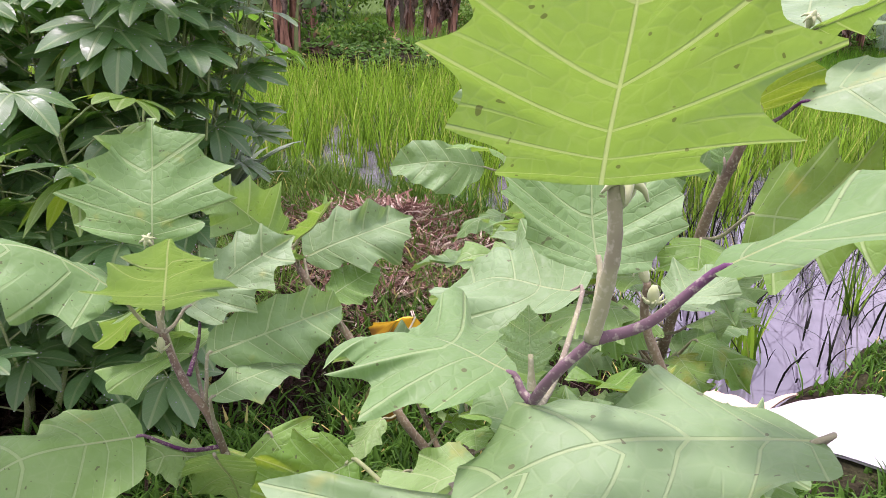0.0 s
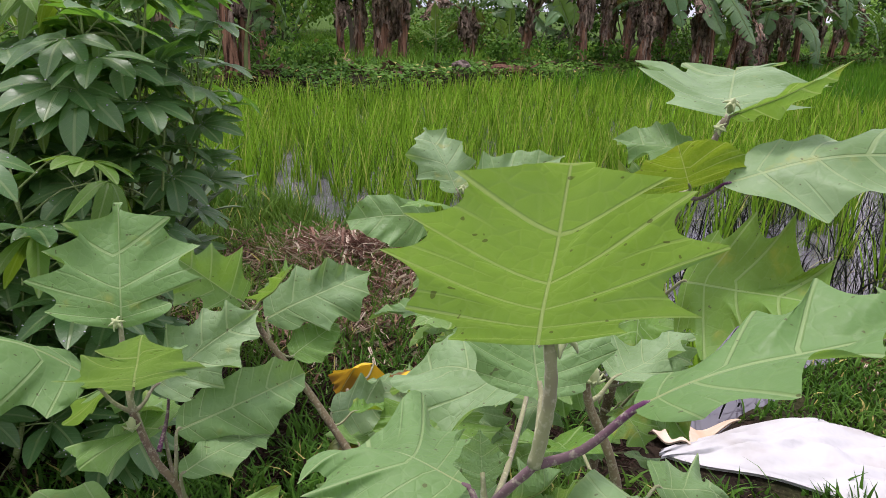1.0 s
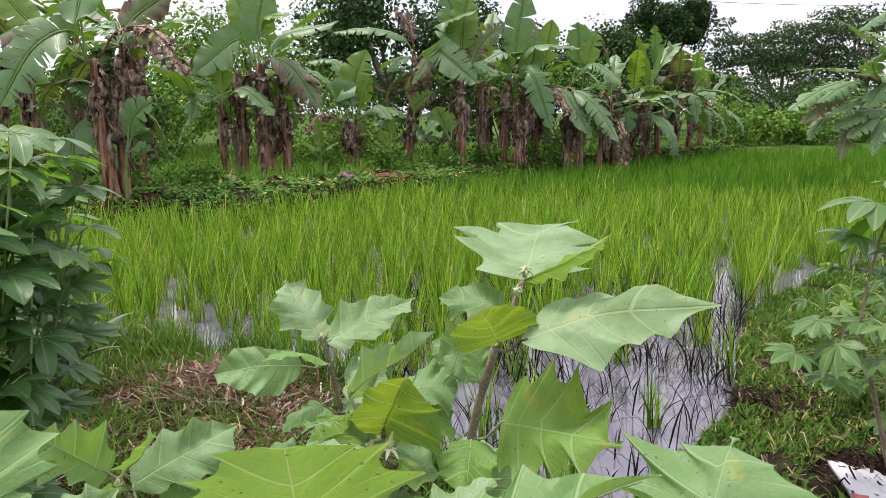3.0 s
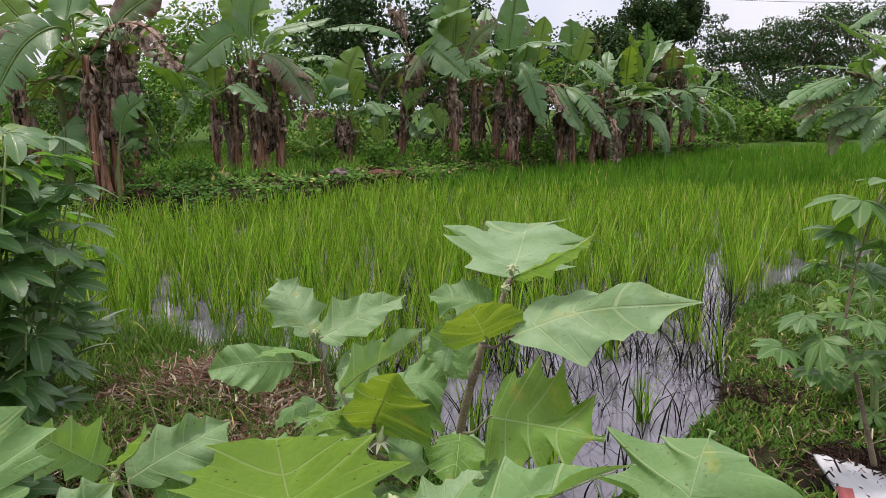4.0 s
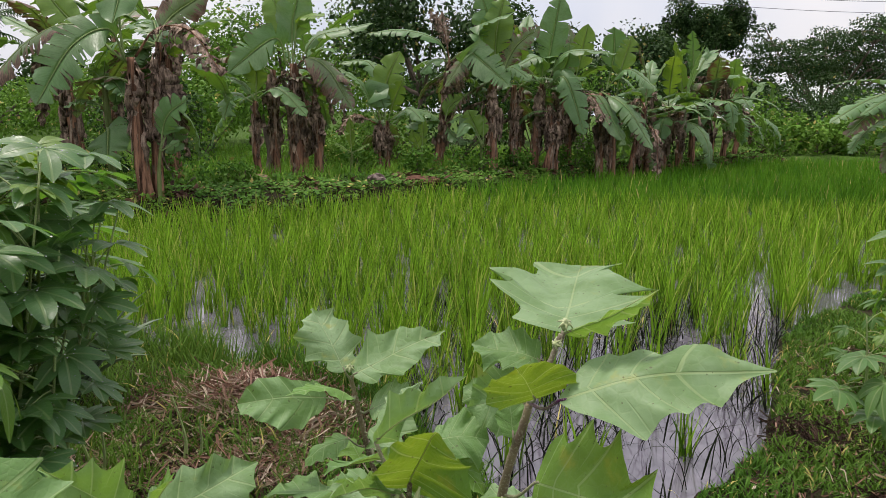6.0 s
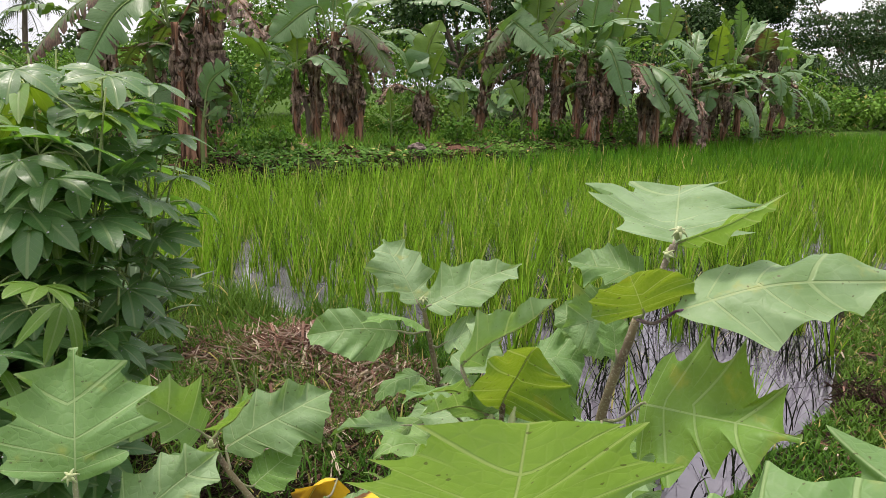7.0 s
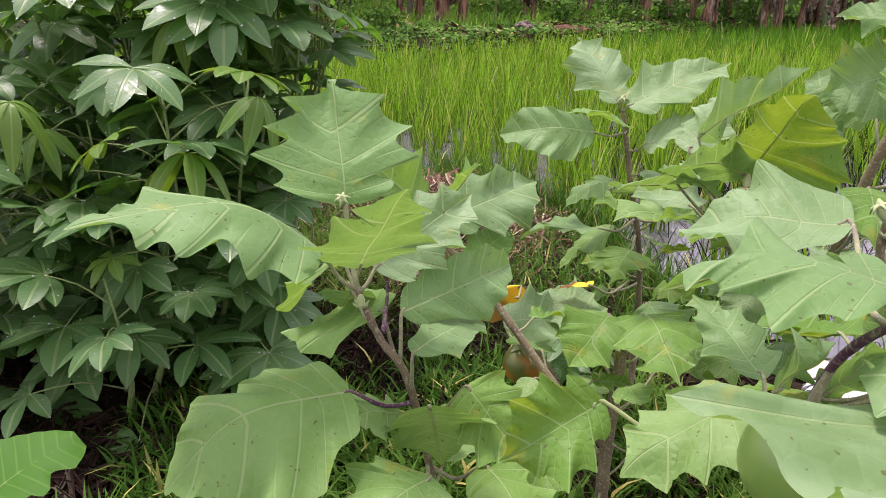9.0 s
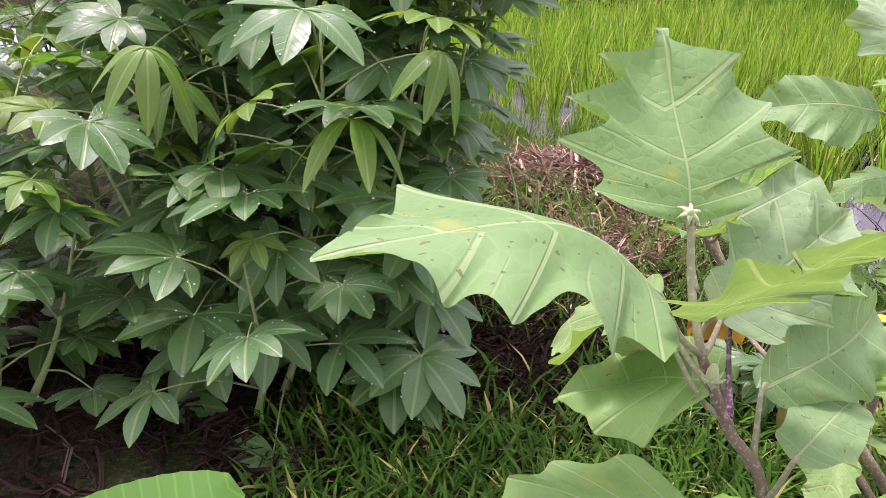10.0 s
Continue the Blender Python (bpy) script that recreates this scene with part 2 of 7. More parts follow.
CASSAVA_VERGE = cassava_material("cassava_verge_leaf", (0.060, 0.138, 0.038), (0.10, 0.185, 0.058), (0.14, 0.32, 0.02), spec=0.35)
CASSAVA_STALK = stem_material("cassava_stalk", (0.22, 0.30, 0.10), (0.17, 0.22, 0.08))
RICE = blade_material("rice_blade", (0.010, 0.050, 0.003), (0.25, 0.48, 0.034), (0.19, 0.35, 0.025), (0.308, 0.506, 0.033), dry=(0.40, 0.44, 0.10), dry_share=0.12, patch=0.4)
RICE_FAR = blade_material("rice_blade_far", (0.026, 0.105, 0.007), (0.092, 0.25, 0.015), (0.098, 0.23, 0.017), (0.19, 0.40, 0.028), dry_share=0.03)
GRASS = blade_material("grass_blade", (0.020, 0.062, 0.008), (0.078, 0.185, 0.024), (0.09, 0.17, 0.026), (0.137, 0.28, 0.02), dry_share=0.05)
STRAW = blade_material("straw", (0.27, 0.145, 0.105), (0.06, 0.027, 0.022), (0.31, 0.19, 0.145), (0.2, 0.15, 0.1), share=0.08, rough=0.6, dry=(0.52, 0.43, 0.34), dry_share=0.3)
# Old brown straw, darkened further to carry the shade near the cassava.
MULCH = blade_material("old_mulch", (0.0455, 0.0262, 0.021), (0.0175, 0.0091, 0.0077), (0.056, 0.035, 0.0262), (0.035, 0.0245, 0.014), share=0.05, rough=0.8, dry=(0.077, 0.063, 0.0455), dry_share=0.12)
CREEPER = blade_material("creeper_leaf", (0.036, 0.105, 0.016), (0.095, 0.215, 0.034), (0.11, 0.21, 0.034), (0.14, 0.294, 0.028), dry_share=0.04)
BUSH = blade_material("bush_leaf", (0.022, 0.065, 0.010), (0.13, 0.275, 0.040), (0.15, 0.275, 0.043), (0.175, 0.336, 0.028), dry_share=0.02)
TREE = blade_material("tree_leaf", (0.012, 0.032, 0.011), (0.036, 0.078, 0.022), (0.05, 0.09, 0.03), (0.08, 0.18, 0.03), share=0.25, dry_share=0.01)
LITTER = blade_material("leaf_litter", (0.11, 0.06, 0.042), (0.03, 0.018, 0.014), (0.15, 0.085, 0.06), (0.112, 0.0672, 0.0336), share=0.1, rough=0.8, dry=(0.19, 0.162, 0.14))
BANANA = banana_leaf_material("banana_leaf", (0.076, 0.165, 0.056), (0.165, 0.255, 0.12), (0.20, 0.39, 0.03))
BANANA_LIGHT = banana_leaf_material("banana_leaf_young", (0.09, 0.18, 0.0263), (0.12, 0.217, 0.03), (0.3, 0.465, 0.03))
BANANA_HALF = banana_leaf_material("banana_leaf_half_withered", (0.085, 0.135, 0.05), (0.14, 0.18, 0.085), (0.18, 0.28, 0.03), dry=0.28)
BANANA_RIB = stem_material("banana_midrib", (0.20, 0.28, 0.10), (0.15, 0.22, 0.07))
BANANA_DRY = bark_material("banana_leaf_withered", (0.030, 0.019, 0.014), (0.50, 0.37, 0.29), 14.0, (1, 1, 0.3), 0.75)
BANANA_STEM = bark_material("banana_stem", (0.016, 0.010, 0.008), (0.38, 0.205, 0.135), 20.0, (1, 1, 0.07))
BANANA_GREEN = bark_material("banana_stem_green", (0.10, 0.14, 0.045), (0.19, 0.22, 0.09), 6.0, rough=0.5)
BARK = bark_material("tree_bark", (0.09, 0.07, 0.055), (0.17, 0.14, 0.115), 7.0)
PINEAPPLE = blade_material("pineapple_leaf", (0.065, 0.11, 0.055), (0.15, 0.205, 0.125), (0.10, 0.155, 0.09), (0.16, 0.25, 0.08), share=0.1, rough=0.4, dry_share=0.0)
# Near-black: the stalks' dark mirror images are put into their own colour.
STUBBLE = blade_material("rice_stalk_reflected", (0.0024, 0.00352, 0.0016), (0.0064, 0.0112, 0.00288), (0.0048, 0.0064, 0.0024), (0.016, 0.024, 0.0048), share=0.1)
# Clearing grass in lighter greens than GRASS, to paint in the open light there.
MEADOW = blade_material("meadow_grass_lit", (0.08, 0.20, 0.024), (0.17, 0.35, 0.042), (0.16, 0.30, 0.04), (0.22, 0.42, 0.03), dry_share=0.04)
GROUND, WATER = ground_material(), water_material()
k = Nodes("white_sack")
f = k.noise(7.0, 4)
SACK = k.finish(k.mix(k.step(f, 0.45, 0.75), (0.54, 0.54, 0.56), (0.42, 0.40, 0.39)), 0.5, k.bump(k.noise(420.0, 2), 0.25, 0.001), spec=0.4, through=(0.7, 0.7, 0.7), share=0.12)
k = Nodes("brown_card")
SACK_BROWN = k.finish(k.mix(k.step(k.noise(8.0, 4), 0.35, 0.7), (0.50, 0.36, 0.25), (0.62, 0.52, 0.42)), 0.8, k.bump(k.noise(60.0, 3), 0.3, 0.002))
k = Nodes("red_print")
RED = k.finish(k.mix(k.noise(30.0, 3), (0.22, 0.015, 0.02), (0.34, 0.09, 0.09)), 0.5)
k = Nodes("yellow_withered_leaf")
x, y = k.uv()
wither = k.math("ADD", k.math("MULTIPLY", y, 1.1), k.math("MULTIPLY", k.noise(18.0, 4), 0.5))
YELLOW = k.finish(k.mix(k.step(wither, 0.62, 0.85), (0.85, 0.55, 0.03), (0.13, 0.045, 0.02)), 0.7, k.bump(k.noise(60.0, 4), 0.5, 0.003), through=(0.7, 0.42, 0.03), share=0.3)
k = Nodes("orange_withered_leaf")
ORANGE = k.finish(k.mix(k.step(k.noise(22.0, 3), 0.42, 0.62), (0.10, 0.12, 0.03), (0.38, 0.15, 0.02)), 0.35)
k = Nodes("petal")
PETAL = k.finish((0.80, 0.78, 0.66), 0.6, through=(0.8, 0.8, 0.6), share=0.3)
k = Nodes("calyx")
CALYX = k.finish(k.mix(k.noise(60.0, 2), (0.30, 0.36, 0.14), (0.40, 0.44, 0.24)), 0.7, sheen=0.3)
k = Nodes("green_fruit")
FRUIT = k.finish(k.mix(k.step(k.noise(12.0, 3), 0.35, 0.7), (0.16, 0.28, 0.06), (0.26, 0.38, 0.10)), 0.3, spec=0.5)
# Drops keep a pale half-opaque body that paints in their sky glints.
k = Nodes("water_drop_pale_glint")
drop_shade = k.add("ShaderNodeBsdfPrincipled", Roughness=0.03, IOR=1.33)
drop_shade.inputs["Transmission Weight"].default_value = 0.5
drop_shade.inputs["Specular IOR Level"].default_value = 1.0
k.l.new(drop_shade.outputs[0], k.end.inputs["Surface"])
DROP = k.m
k = Nodes("cable")
CABLE = k.finish((0.05, 0.05, 0.055), 0.6)
k = Nodes("dead_stump")
STUMP = k.finish(k.mix(k.step(k.noise(14.0, 5), 0.4, 0.65), (0.05, 0.033, 0.027), (0.25, 0.19, 0.17)), 0.9, k.bump(k.noise(30.0, 4), 0.8, 0.02))

# ---------------------------------------------------------------- mesh helpers
rng = np.random.default_rng(7)


def mesh_data(name, V, F, mat, uv=None, smooth=True):
    me = bpy.data.meshes.new(name)
    me.from_pydata(np.asarray(V).tolist(), [], np.asarray(F).tolist() if not isinstance(F, list) else F)
    me.materials.append(mat)
    if smooth:
        me.polygons.foreach_set("use_smooth", np.ones(len(me.polygons), bool))
    if uv is not None:
        loops = np.empty(len(me.loops), int)
        me.loops.foreach_get("vertex_index", loops)
        me.uv_layers.new(name="uv").data.foreach_set("uv", np.asarray(uv, float)[loops].ravel())
    return me


def put(name, data, parent=None, label="", category="", group="", kind=""):
    ob = new(name, data)
    ob.parent = parent
    return tagged(ob, label, category, group, kind)


def thing(name, where, label, category, group=""):
    """An empty at a thing's base, which carries its parts."""
    ob = new(name)
    ob.empty_display_size = 0.05
    ob.location = where
    return tagged(ob, label, category, group)


def part(name, V, F, mat, parent, label="", uv=None, smooth=True):
    """One mesh part; V is in world metres, the parent an empty without turn."""
    V = np.asarray(V, float)
    top = parent
    shift = np.zeros(3)
    while top is not None:
        shift += np.array(top.location)
        top = top.parent
    ob = new(name, mesh_data(name, V - shift, F, mat, uv, smooth))
    ob.parent = parent
    return tagged(ob, label)


def tube(points, radii, sides=8, cap=True):
    """A bent, tapering round bar through points."""
    P = np.asarray(points, float)
    R = np.atleast_1d(np.asarray(radii, float))
    R = np.interp(np.linspace(0, 1, len(P)), np.linspace(0, 1, len(R)), R) if len(R) > 1 else np.full(len(P), R[0])
    T = np.gradient(P, axis=0)
    T /= np.linalg.norm(T, axis=1)[:, None] + 1e-9
    ref = np.array([0.31, 0.17, 0.93]) if abs(T[0][2]) < 0.8 else np.array([0.9, 0.3, 0.1])
    A = np.cross(T, ref)
    A /= np.linalg.norm(A, axis=1)[:, None]
    B = np.cross(T, A)
    a = np.linspace(0, 2 * np.pi, sides, endpoint=False)
    V = P[:, None] + R[:, None, None] * (np.cos(a)[None, :, None] * A[:, None] + np.sin(a)[None, :, None] * B[:, None])
    i, j = np.meshgrid(np.arange(len(P) - 1), np.arange(sides), indexing="ij")
    n = (j + 1) % sides
    F = np.stack([i * sides + j, i * sides + n, (i + 1) * sides + n, (i + 1) * sides + j], -1).reshape(-1, 4).tolist()
    if cap:
        F += [list(range(sides))[::-1], [(len(P) - 1) * sides + s for s in range(sides)]]
    return V.reshape(-1, 3), F


def curve(points, n=12):
    """A smooth line through a few points."""
    P = np.asarray(points, float)
    if len(P) < 3:
        s = np.linspace(0, 1, n)[:, None]
        return P[0] * (1 - s) + P[-1] * s
    ext = np.vstack([2 * P[0] - P[1], P, 2 * P[-1] - P[-2]])
    outp = []
    for q in range(len(P) - 1):
        p0, p1, p2, p3 = ext[q : q + 4]
        t = np.linspace(0, 1, max(3, n // (len(P) - 1)), endpoint=q == len(P) - 2)[:, None]
        outp.append(0.5 * (2 * p1 + (p2 - p0) * t + (2 * p0 - 5 * p1 + 4 * p2 - p3) * t**2 + (3 * p1 - p0 - 3 * p2 + p3) * t**3))
    return np.vstack(outp)


def grid_faces(rows, cols):
    i, j = np.meshgrid(np.arange(rows - 1), np.arange(cols - 1), indexing="ij")
    a = i * cols + j
    return np.stack([a, a + 1, a + cols + 1, a + cols], -1).reshape(-1, 4)


def ribbons(P, W, side):
    """Flat strips: P (n, k, 3) middle lines, W (n, k) half widths, side (n, 3) across."""
    n, kk, _ = P.shape
    off = side[:, None] * W[..., None]
    V = np.stack([P - off, P + off], 2).reshape(-1, 3)
    one = np.arange(kk - 1)[:, None] * 2 + np.array([0, 1, 3, 2])
    F = (np.arange(n)[:, None, None] * kk * 2 + one[None]).reshape(-1, 4)
    return V, F


def blades(roots, height, width, lean, kk=5, r=None, taper=1.0):
    """Arching blades from their roots."""
    n = len(roots)
    az = r.uniform(0, 2 * np.pi, n)
    out_dir = np.stack([np.cos(az), np.sin(az), np.zeros(n)], 1)
    s = np.linspace(0, 1, kk)
    bend = lean * r.uniform(0.3, 1.6, n)
    up = height[:, None] * (s - 0.35 * np.minimum(bend, 1.6)[:, None] * s**2.2)
    away = height[:, None] * (0.18 * s + bend[:, None] * s**2.2 * 0.6)
    P = roots[:, None] + out_dir[:, None] * away[..., None] + np.array([0, 0, 1.0]) * up[..., None]
    W = width[:, None] * (1 - s**2.0 * 0.96)[None] * np.clip(0.55 + s * 1.5, 0, 1)[None] ** taper
    twist = az + np.pi / 2 + r.normal(0, 0.5, n)
    side = np.stack([np.cos(twist), np.sin(twist), np.zeros(n)], 1)
    return ribbons(P, W, side)


def kites(C, D, N, length, width):
    """Small leaves: a bent kite each. C base, D way, N normal."""
    S = np.cross(D, N)
    S /= np.linalg.norm(S, axis=1)[:, None] + 1e-9
    mid = C + D * (length * 0.45)[:, None]
    V = np.stack([C, mid + S * width[:, None] - N * (width * 0.25)[:, None], C + D * length[:, None] - N * (length * 0.15)[:, None], mid - S * width[:, None] - N * (width * 0.25)[:, None]], 1).reshape(-1, 3)
    return V, np.arange(len(C) * 4).reshape(-1, 4)


def unit(v):
    return v / (np.linalg.norm(v, axis=-1, keepdims=True) + 1e-9)


def join(pieces):
    VV, FF, n = [], [], 0
    for V, F in pieces:
        VV.append(np.asarray(V))
        FF += [[q + n for q in f] for f in (F.tolist() if not isinstance(F, list) else F)]
        n += len(V)
    return np.vstack(VV), FF


# ---------------------------------------------------------------- ground, bank and water
WATER_Z, NEAR_Z = -0.10, -0.05
NEAR_SHORE = ((-14, 5.5), (-3, 4.6), (-1.6, 4.35), (-0.8, 4.0), (-0.35, 3.4), (0.0, 2.75), (0.3, 2.32), (0.7, 2.72), (0.97, 3.05), (1.43, 3.8), (1.73, 4.65), (1.95, 5.2), (2.9, 6.3), (3.7, 7.0), (4.7, 8.2), (6.1, 10.8), (8.2, 14.6), (12, 21.5), (60, 40))
FAR_SHORE = ((-40, 2), (-12, 6.6), (-8, 7.7), (-4.6, 8.9), (-2.8, 9.8), (-1.5, 11.6), (0.7, 15.0), (5.2, 20.4), (8.4, 23.9), (11, 25), (60, 41))
near_x, near_y = np.array(NEAR_SHORE).T
far_x, far_y = np.array(FAR_SHORE).T


def shore_near(x):
    return np.interp(x, near_x, near_y) + 0.05 * np.sin(x * 9.0) + 0.03 * np.sin(x * 23.0 + 1)


def shore_far(x):
    return np.interp(x, far_x, far_y) + 0.15 * np.sin(x * 3.1) + 0.06 * np.sin(x * 9.7)


def smooth(e0, e1, v):
    s = np.clip((v - e0) / (e1 - e0), 0, 1)
    return s * s * (3 - 2 * s)


def ripples(x, y):
    return 0.5 * np.sin(x * 2.3 + 1.1 * np.sin(y * 1.7)) * np.sin(y * 2.9 + 0.7) + 0.3 * np.sin(x * 6.1 + y * 4.3) + 0.2 * np.sin(x * 13.7 - y * 11.1)


def ground_z(x, y):
    x, y = np.asarray(x, float), np.asarray(y, float)
    into = y - shore_near(x)
    beyond = y - shore_far(x)
    z = NEAR_Z + 0.02 * ripples(x, y)
    basin = WATER_Z - 0.07
    z = z + (basin - z) * smooth(-0.10, 0.22, into)
    bank = 0.20 + 0.05 * ripples(x * 0.8, y * 0.8)
    back = 0.05 + 0.08 * ripples(x * 0.3, y * 0.3)
    far = bank + (back - bank) * smooth(3.5, 6.5, beyond)
    z = z + (far - z) * smooth(-0.25, 0.55, beyond)
    hay = np.exp(-(((x + 1.12) / 0.36) ** 2 + ((y - 3.62) / 0.30) ** 2))
    return z + 0.04 * hay


xs = np.unique(np.concatenate([np.linspace(-3, 3, 121), np.linspace(-8, -3, 41), np.linspace(3, 12, 61), -np.geomspace(8, 1500, 28), np.geomspace(12, 1500, 26)]))
ys = np.unique(np.concatenate([np.linspace(-1, 6, 141), np.linspace(6, 17, 111), np.linspace(17, 30, 45), np.geomspace(30, 1800, 26), -np.geomspace(1, 600, 16)]))
GX, GY = np.meshgrid(xs, ys)
GZ = ground_z(GX, GY)
put("ground", mesh_data("ground", np.stack([GX, GY, GZ], -1).reshape(-1, 3), grid_faces(len(ys), len(xs)), GROUND), label="dark muddy soil with patches of low green grass", category="ground", kind="structure")
wx, wy = np.linspace(-14, 60, 38), np.linspace(1.8, 42, 30)
WX, WY = np.meshgrid(wx, wy)
put("water", mesh_data("water", np.stack([WX, WY, np.full_like(WX, WATER_Z)], -1).reshape(-1, 3), grid_faces(len(wy), len(wx)), WATER), label="still shallow paddy water reflecting the white sky", category="water", kind="structure")

# ---------------------------------------------------------------- rice
# Narrow lanes of open water where seedlings are missing.
LANES = ((0.343, 4.2, 7.0, 0.10), (0.428, 4.9, 6.6, 0.09), (0.455, 5.2, 6.7, 0.08), (-0.350, 4.1, 5.5, 0.06), (-0.396, 4.6, 6.2, 0.05))


def rice(name, x0, x1, y0, y1, gap, per, height, width, kk, mat, seed, label, sparse=0.0):
    r = np.random.default_rng(seed)
    gx, gy = np.meshgrid(np.arange(x0, x1, gap), np.arange(y0, y1, gap))
    H = np.stack([gx.ravel(), gy.ravel()], 1)
    H += r.uniform(-0.42, 0.42, H.shape) * gap
    inside = (H[:, 1] > shore_near(H[:, 0]) + 0.09) & (H[:, 1] < shore_far(H[:, 0]) - 0.15)
    keep = inside & (np.abs(H[:, 0]) < 1.6 + 0.75 * H[:, 1])
    if sparse:
        pool = smooth(2.6, 4.6, H[:, 1] + 0.5 * ripples(H[:, 0] * 1.3, H[:, 1] * 1.1) - 1.5 * np.exp(-(((H[:, 0] - 0.95) / 0.8) ** 2)))
        pool = np.maximum(pool, smooth(0.1, -0.4, H[:, 0]))
        pool = pool * (1 - 0.2 * np.exp(-(((H[:, 0] + 1.6) / 0.9) ** 2 + ((H[:, 1] - 4.9) / 0.5) ** 2)))
        keep &= r.uniform(0, 1, len(H)) < 0.13 + 0.85 * pool
        for slope, from_y, to_y, half in LANES:
            keep &= ~((np.abs(H[:, 0] - slope * H[:, 1]) < half) & (H[:, 1] > from_y) & (H[:, 1] < to_y))
    H = H[keep]
    n = len(H)
    vig = (0.66 + 0.6 * r.uniform(0, 1, n)) * (1 + 0.14 * ripples(H[:, 0], H[:, 1]))
    roots = np.repeat(H, per, 0) + r.normal(0, 0.018 + 0.1 * (gap - 0.12), (n * per, 2))
    roots = np.column_stack([roots, np.full(len(roots), WATER_Z - 0.03)])
    h = np.repeat(vig, per) * height * r.uniform(0.6, 1.12, n * per)
    V, F = blades(roots, h, width * r.uniform(0.5, 1.4, n * per), 0.20, kk, r)
    return put(name, mesh_data(name, V, F, mat), label=label, category="rice", kind="stuff")


rice("rice_near", -5.5, 6.5, 2.3, 7.2, 0.20, 24, 0.47, 0.0052, 6, RICE, 11, "young rice seedlings standing in shallow muddy water", sparse=1.0)
rice("rice_middle", -6.5, 8.5, 7.2, 12.0, 0.24, 22, 0.44, 0.0068, 5, RICE, 12, "dense yellowish green young rice in the paddy")
rice("rice_far", -6.0, 22.0, 12.0, 27.0, 0.24, 14, 0.40, 0.011, 4, RICE_FAR, 13, "dense bright green young rice in the far paddy")

def stubble():
    """Thin stalks that stand and lie in the open water, blackened to suggest their reflections."""
    r = np.random.default_rng(17)
    X, Y = r.uniform(-0.6, 2.2, 5200), r.uniform(2.3, 6.0, 5200)
    ok = (Y > shore_near(X) + 0.05) & (np.sin(X * 7 + 2 * np.sin(Y * 3)) + r.normal(0, 0.6, 5200) > -0.1)
    roots = np.stack([X, Y, np.full(5200, WATER_Z - 0.01)], 1)[ok]
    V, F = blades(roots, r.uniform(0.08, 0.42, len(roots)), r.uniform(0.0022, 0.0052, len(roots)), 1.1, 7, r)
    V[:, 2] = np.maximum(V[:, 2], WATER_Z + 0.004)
    put("rice_stubble", mesh_data("rice_stubble", V, F, STUBBLE), label="thin stalks standing and lying in the water, blackened for their reflections", category="stubble", kind="stuff")


stubble()

# ---------------------------------------------------------------- grass, straw and litter
SACK_LINE = curve([(0.25, 2.2), (0.58, 2.30), (0.81, 2.23), (1.18, 2.19), (1.48, 2.36), (1.55, 2.8)], 40)


def grass(name, poly, count, height, width, seed, label, mat=None, lean=0.8, kk=4):
    r = np.random.default_rng(seed)
    x0, x1, y0, y1 = poly
    X, Y = r.uniform(x0, x1, count), r.uniform(y0, y1, count)
    dry = (Y < shore_near(X) - 0.02) & (ripples(X * 1.7 + seed, Y * 1.7) > -0.25 - 0.35 * r.uniform(0, 1, count))
    dry &= (X + 1.12) ** 2 / 0.06 + (Y - 3.62) ** 2 / 0.04 > r.uniform(0.0, 1.2, count)
    dry &= np.min((X[:, None] - SACK_LINE[:, 0]) ** 2 + (Y[:, None] - SACK_LINE[:, 1]) ** 2, 1) > 0.17**2
    rim = np.minimum(np.minimum(X - x0, x1 - X), np.minimum(Y - y0, y1 - Y))
    dry &= rim / 0.45 + 0.5 * ripples(X * 2.1, Y * 1.9) > r.uniform(0, 1, count)
    X, Y = X[dry], Y[dry]
    roots = np.stack([X, Y, ground_z(X, Y) - 0.005], 1)
    V, F = blades(roots, height * r.uniform(0.35, 1.2, len(X)), width * r.uniform(0.6, 1.3, len(X)), lean, kk, r)
    return put(name, mesh_data(name, V, F, mat or GRASS), label=label, category="grass", kind="stuff")


grass("grass_verge", (0.35, 4.2, 1.5, 7.2), 130000, 0.065, 0.0054, 21, "short green grass on the muddy bund beside the water")
grass("grass_under_plants", (-1.45, 0.8, 0.45, 2.15), 44000, 0.105, 0.0060, 22, "short broad-bladed grass under the eggplants")
grass("grass_behind", (-6.0, 6.0, -4.0, 1.2), 40000, 0.09, 0.006, 24, "short wild grass on the path")
grass("grass_by_straw", (-2.6, 0.6, 2.0, 4.6), 24000, 0.13, 0.0038, 23, "thin green grass growing between old straw")


def shore_weeds():
    """Taller grass and weeds along the water's near edge."""
    r = np.random.default_rng(26)
    X = r.uniform(-4.0, 0.3, 5200)
    Y = shore_near(X) + r.normal(-0.08, 0.13, 5200)
    ok = (ripples(X * 2.3, Y * 1.7) > -0.3) & (Y > 2.6)
    roots = np.stack([X, Y, ground_z(X, Y) - 0.005], 1)[ok]
    V, F = blades(roots, r.uniform(0.08, 0.26, len(roots)), r.uniform(0.002, 0.006, len(roots)), 0.5, 5, r)
    put("shore_weeds", mesh_data("shore_weeds", V, F, GRASS), label="tall green grass and weeds along the water's edge", category="grass", kind="stuff")


shore_weeds()


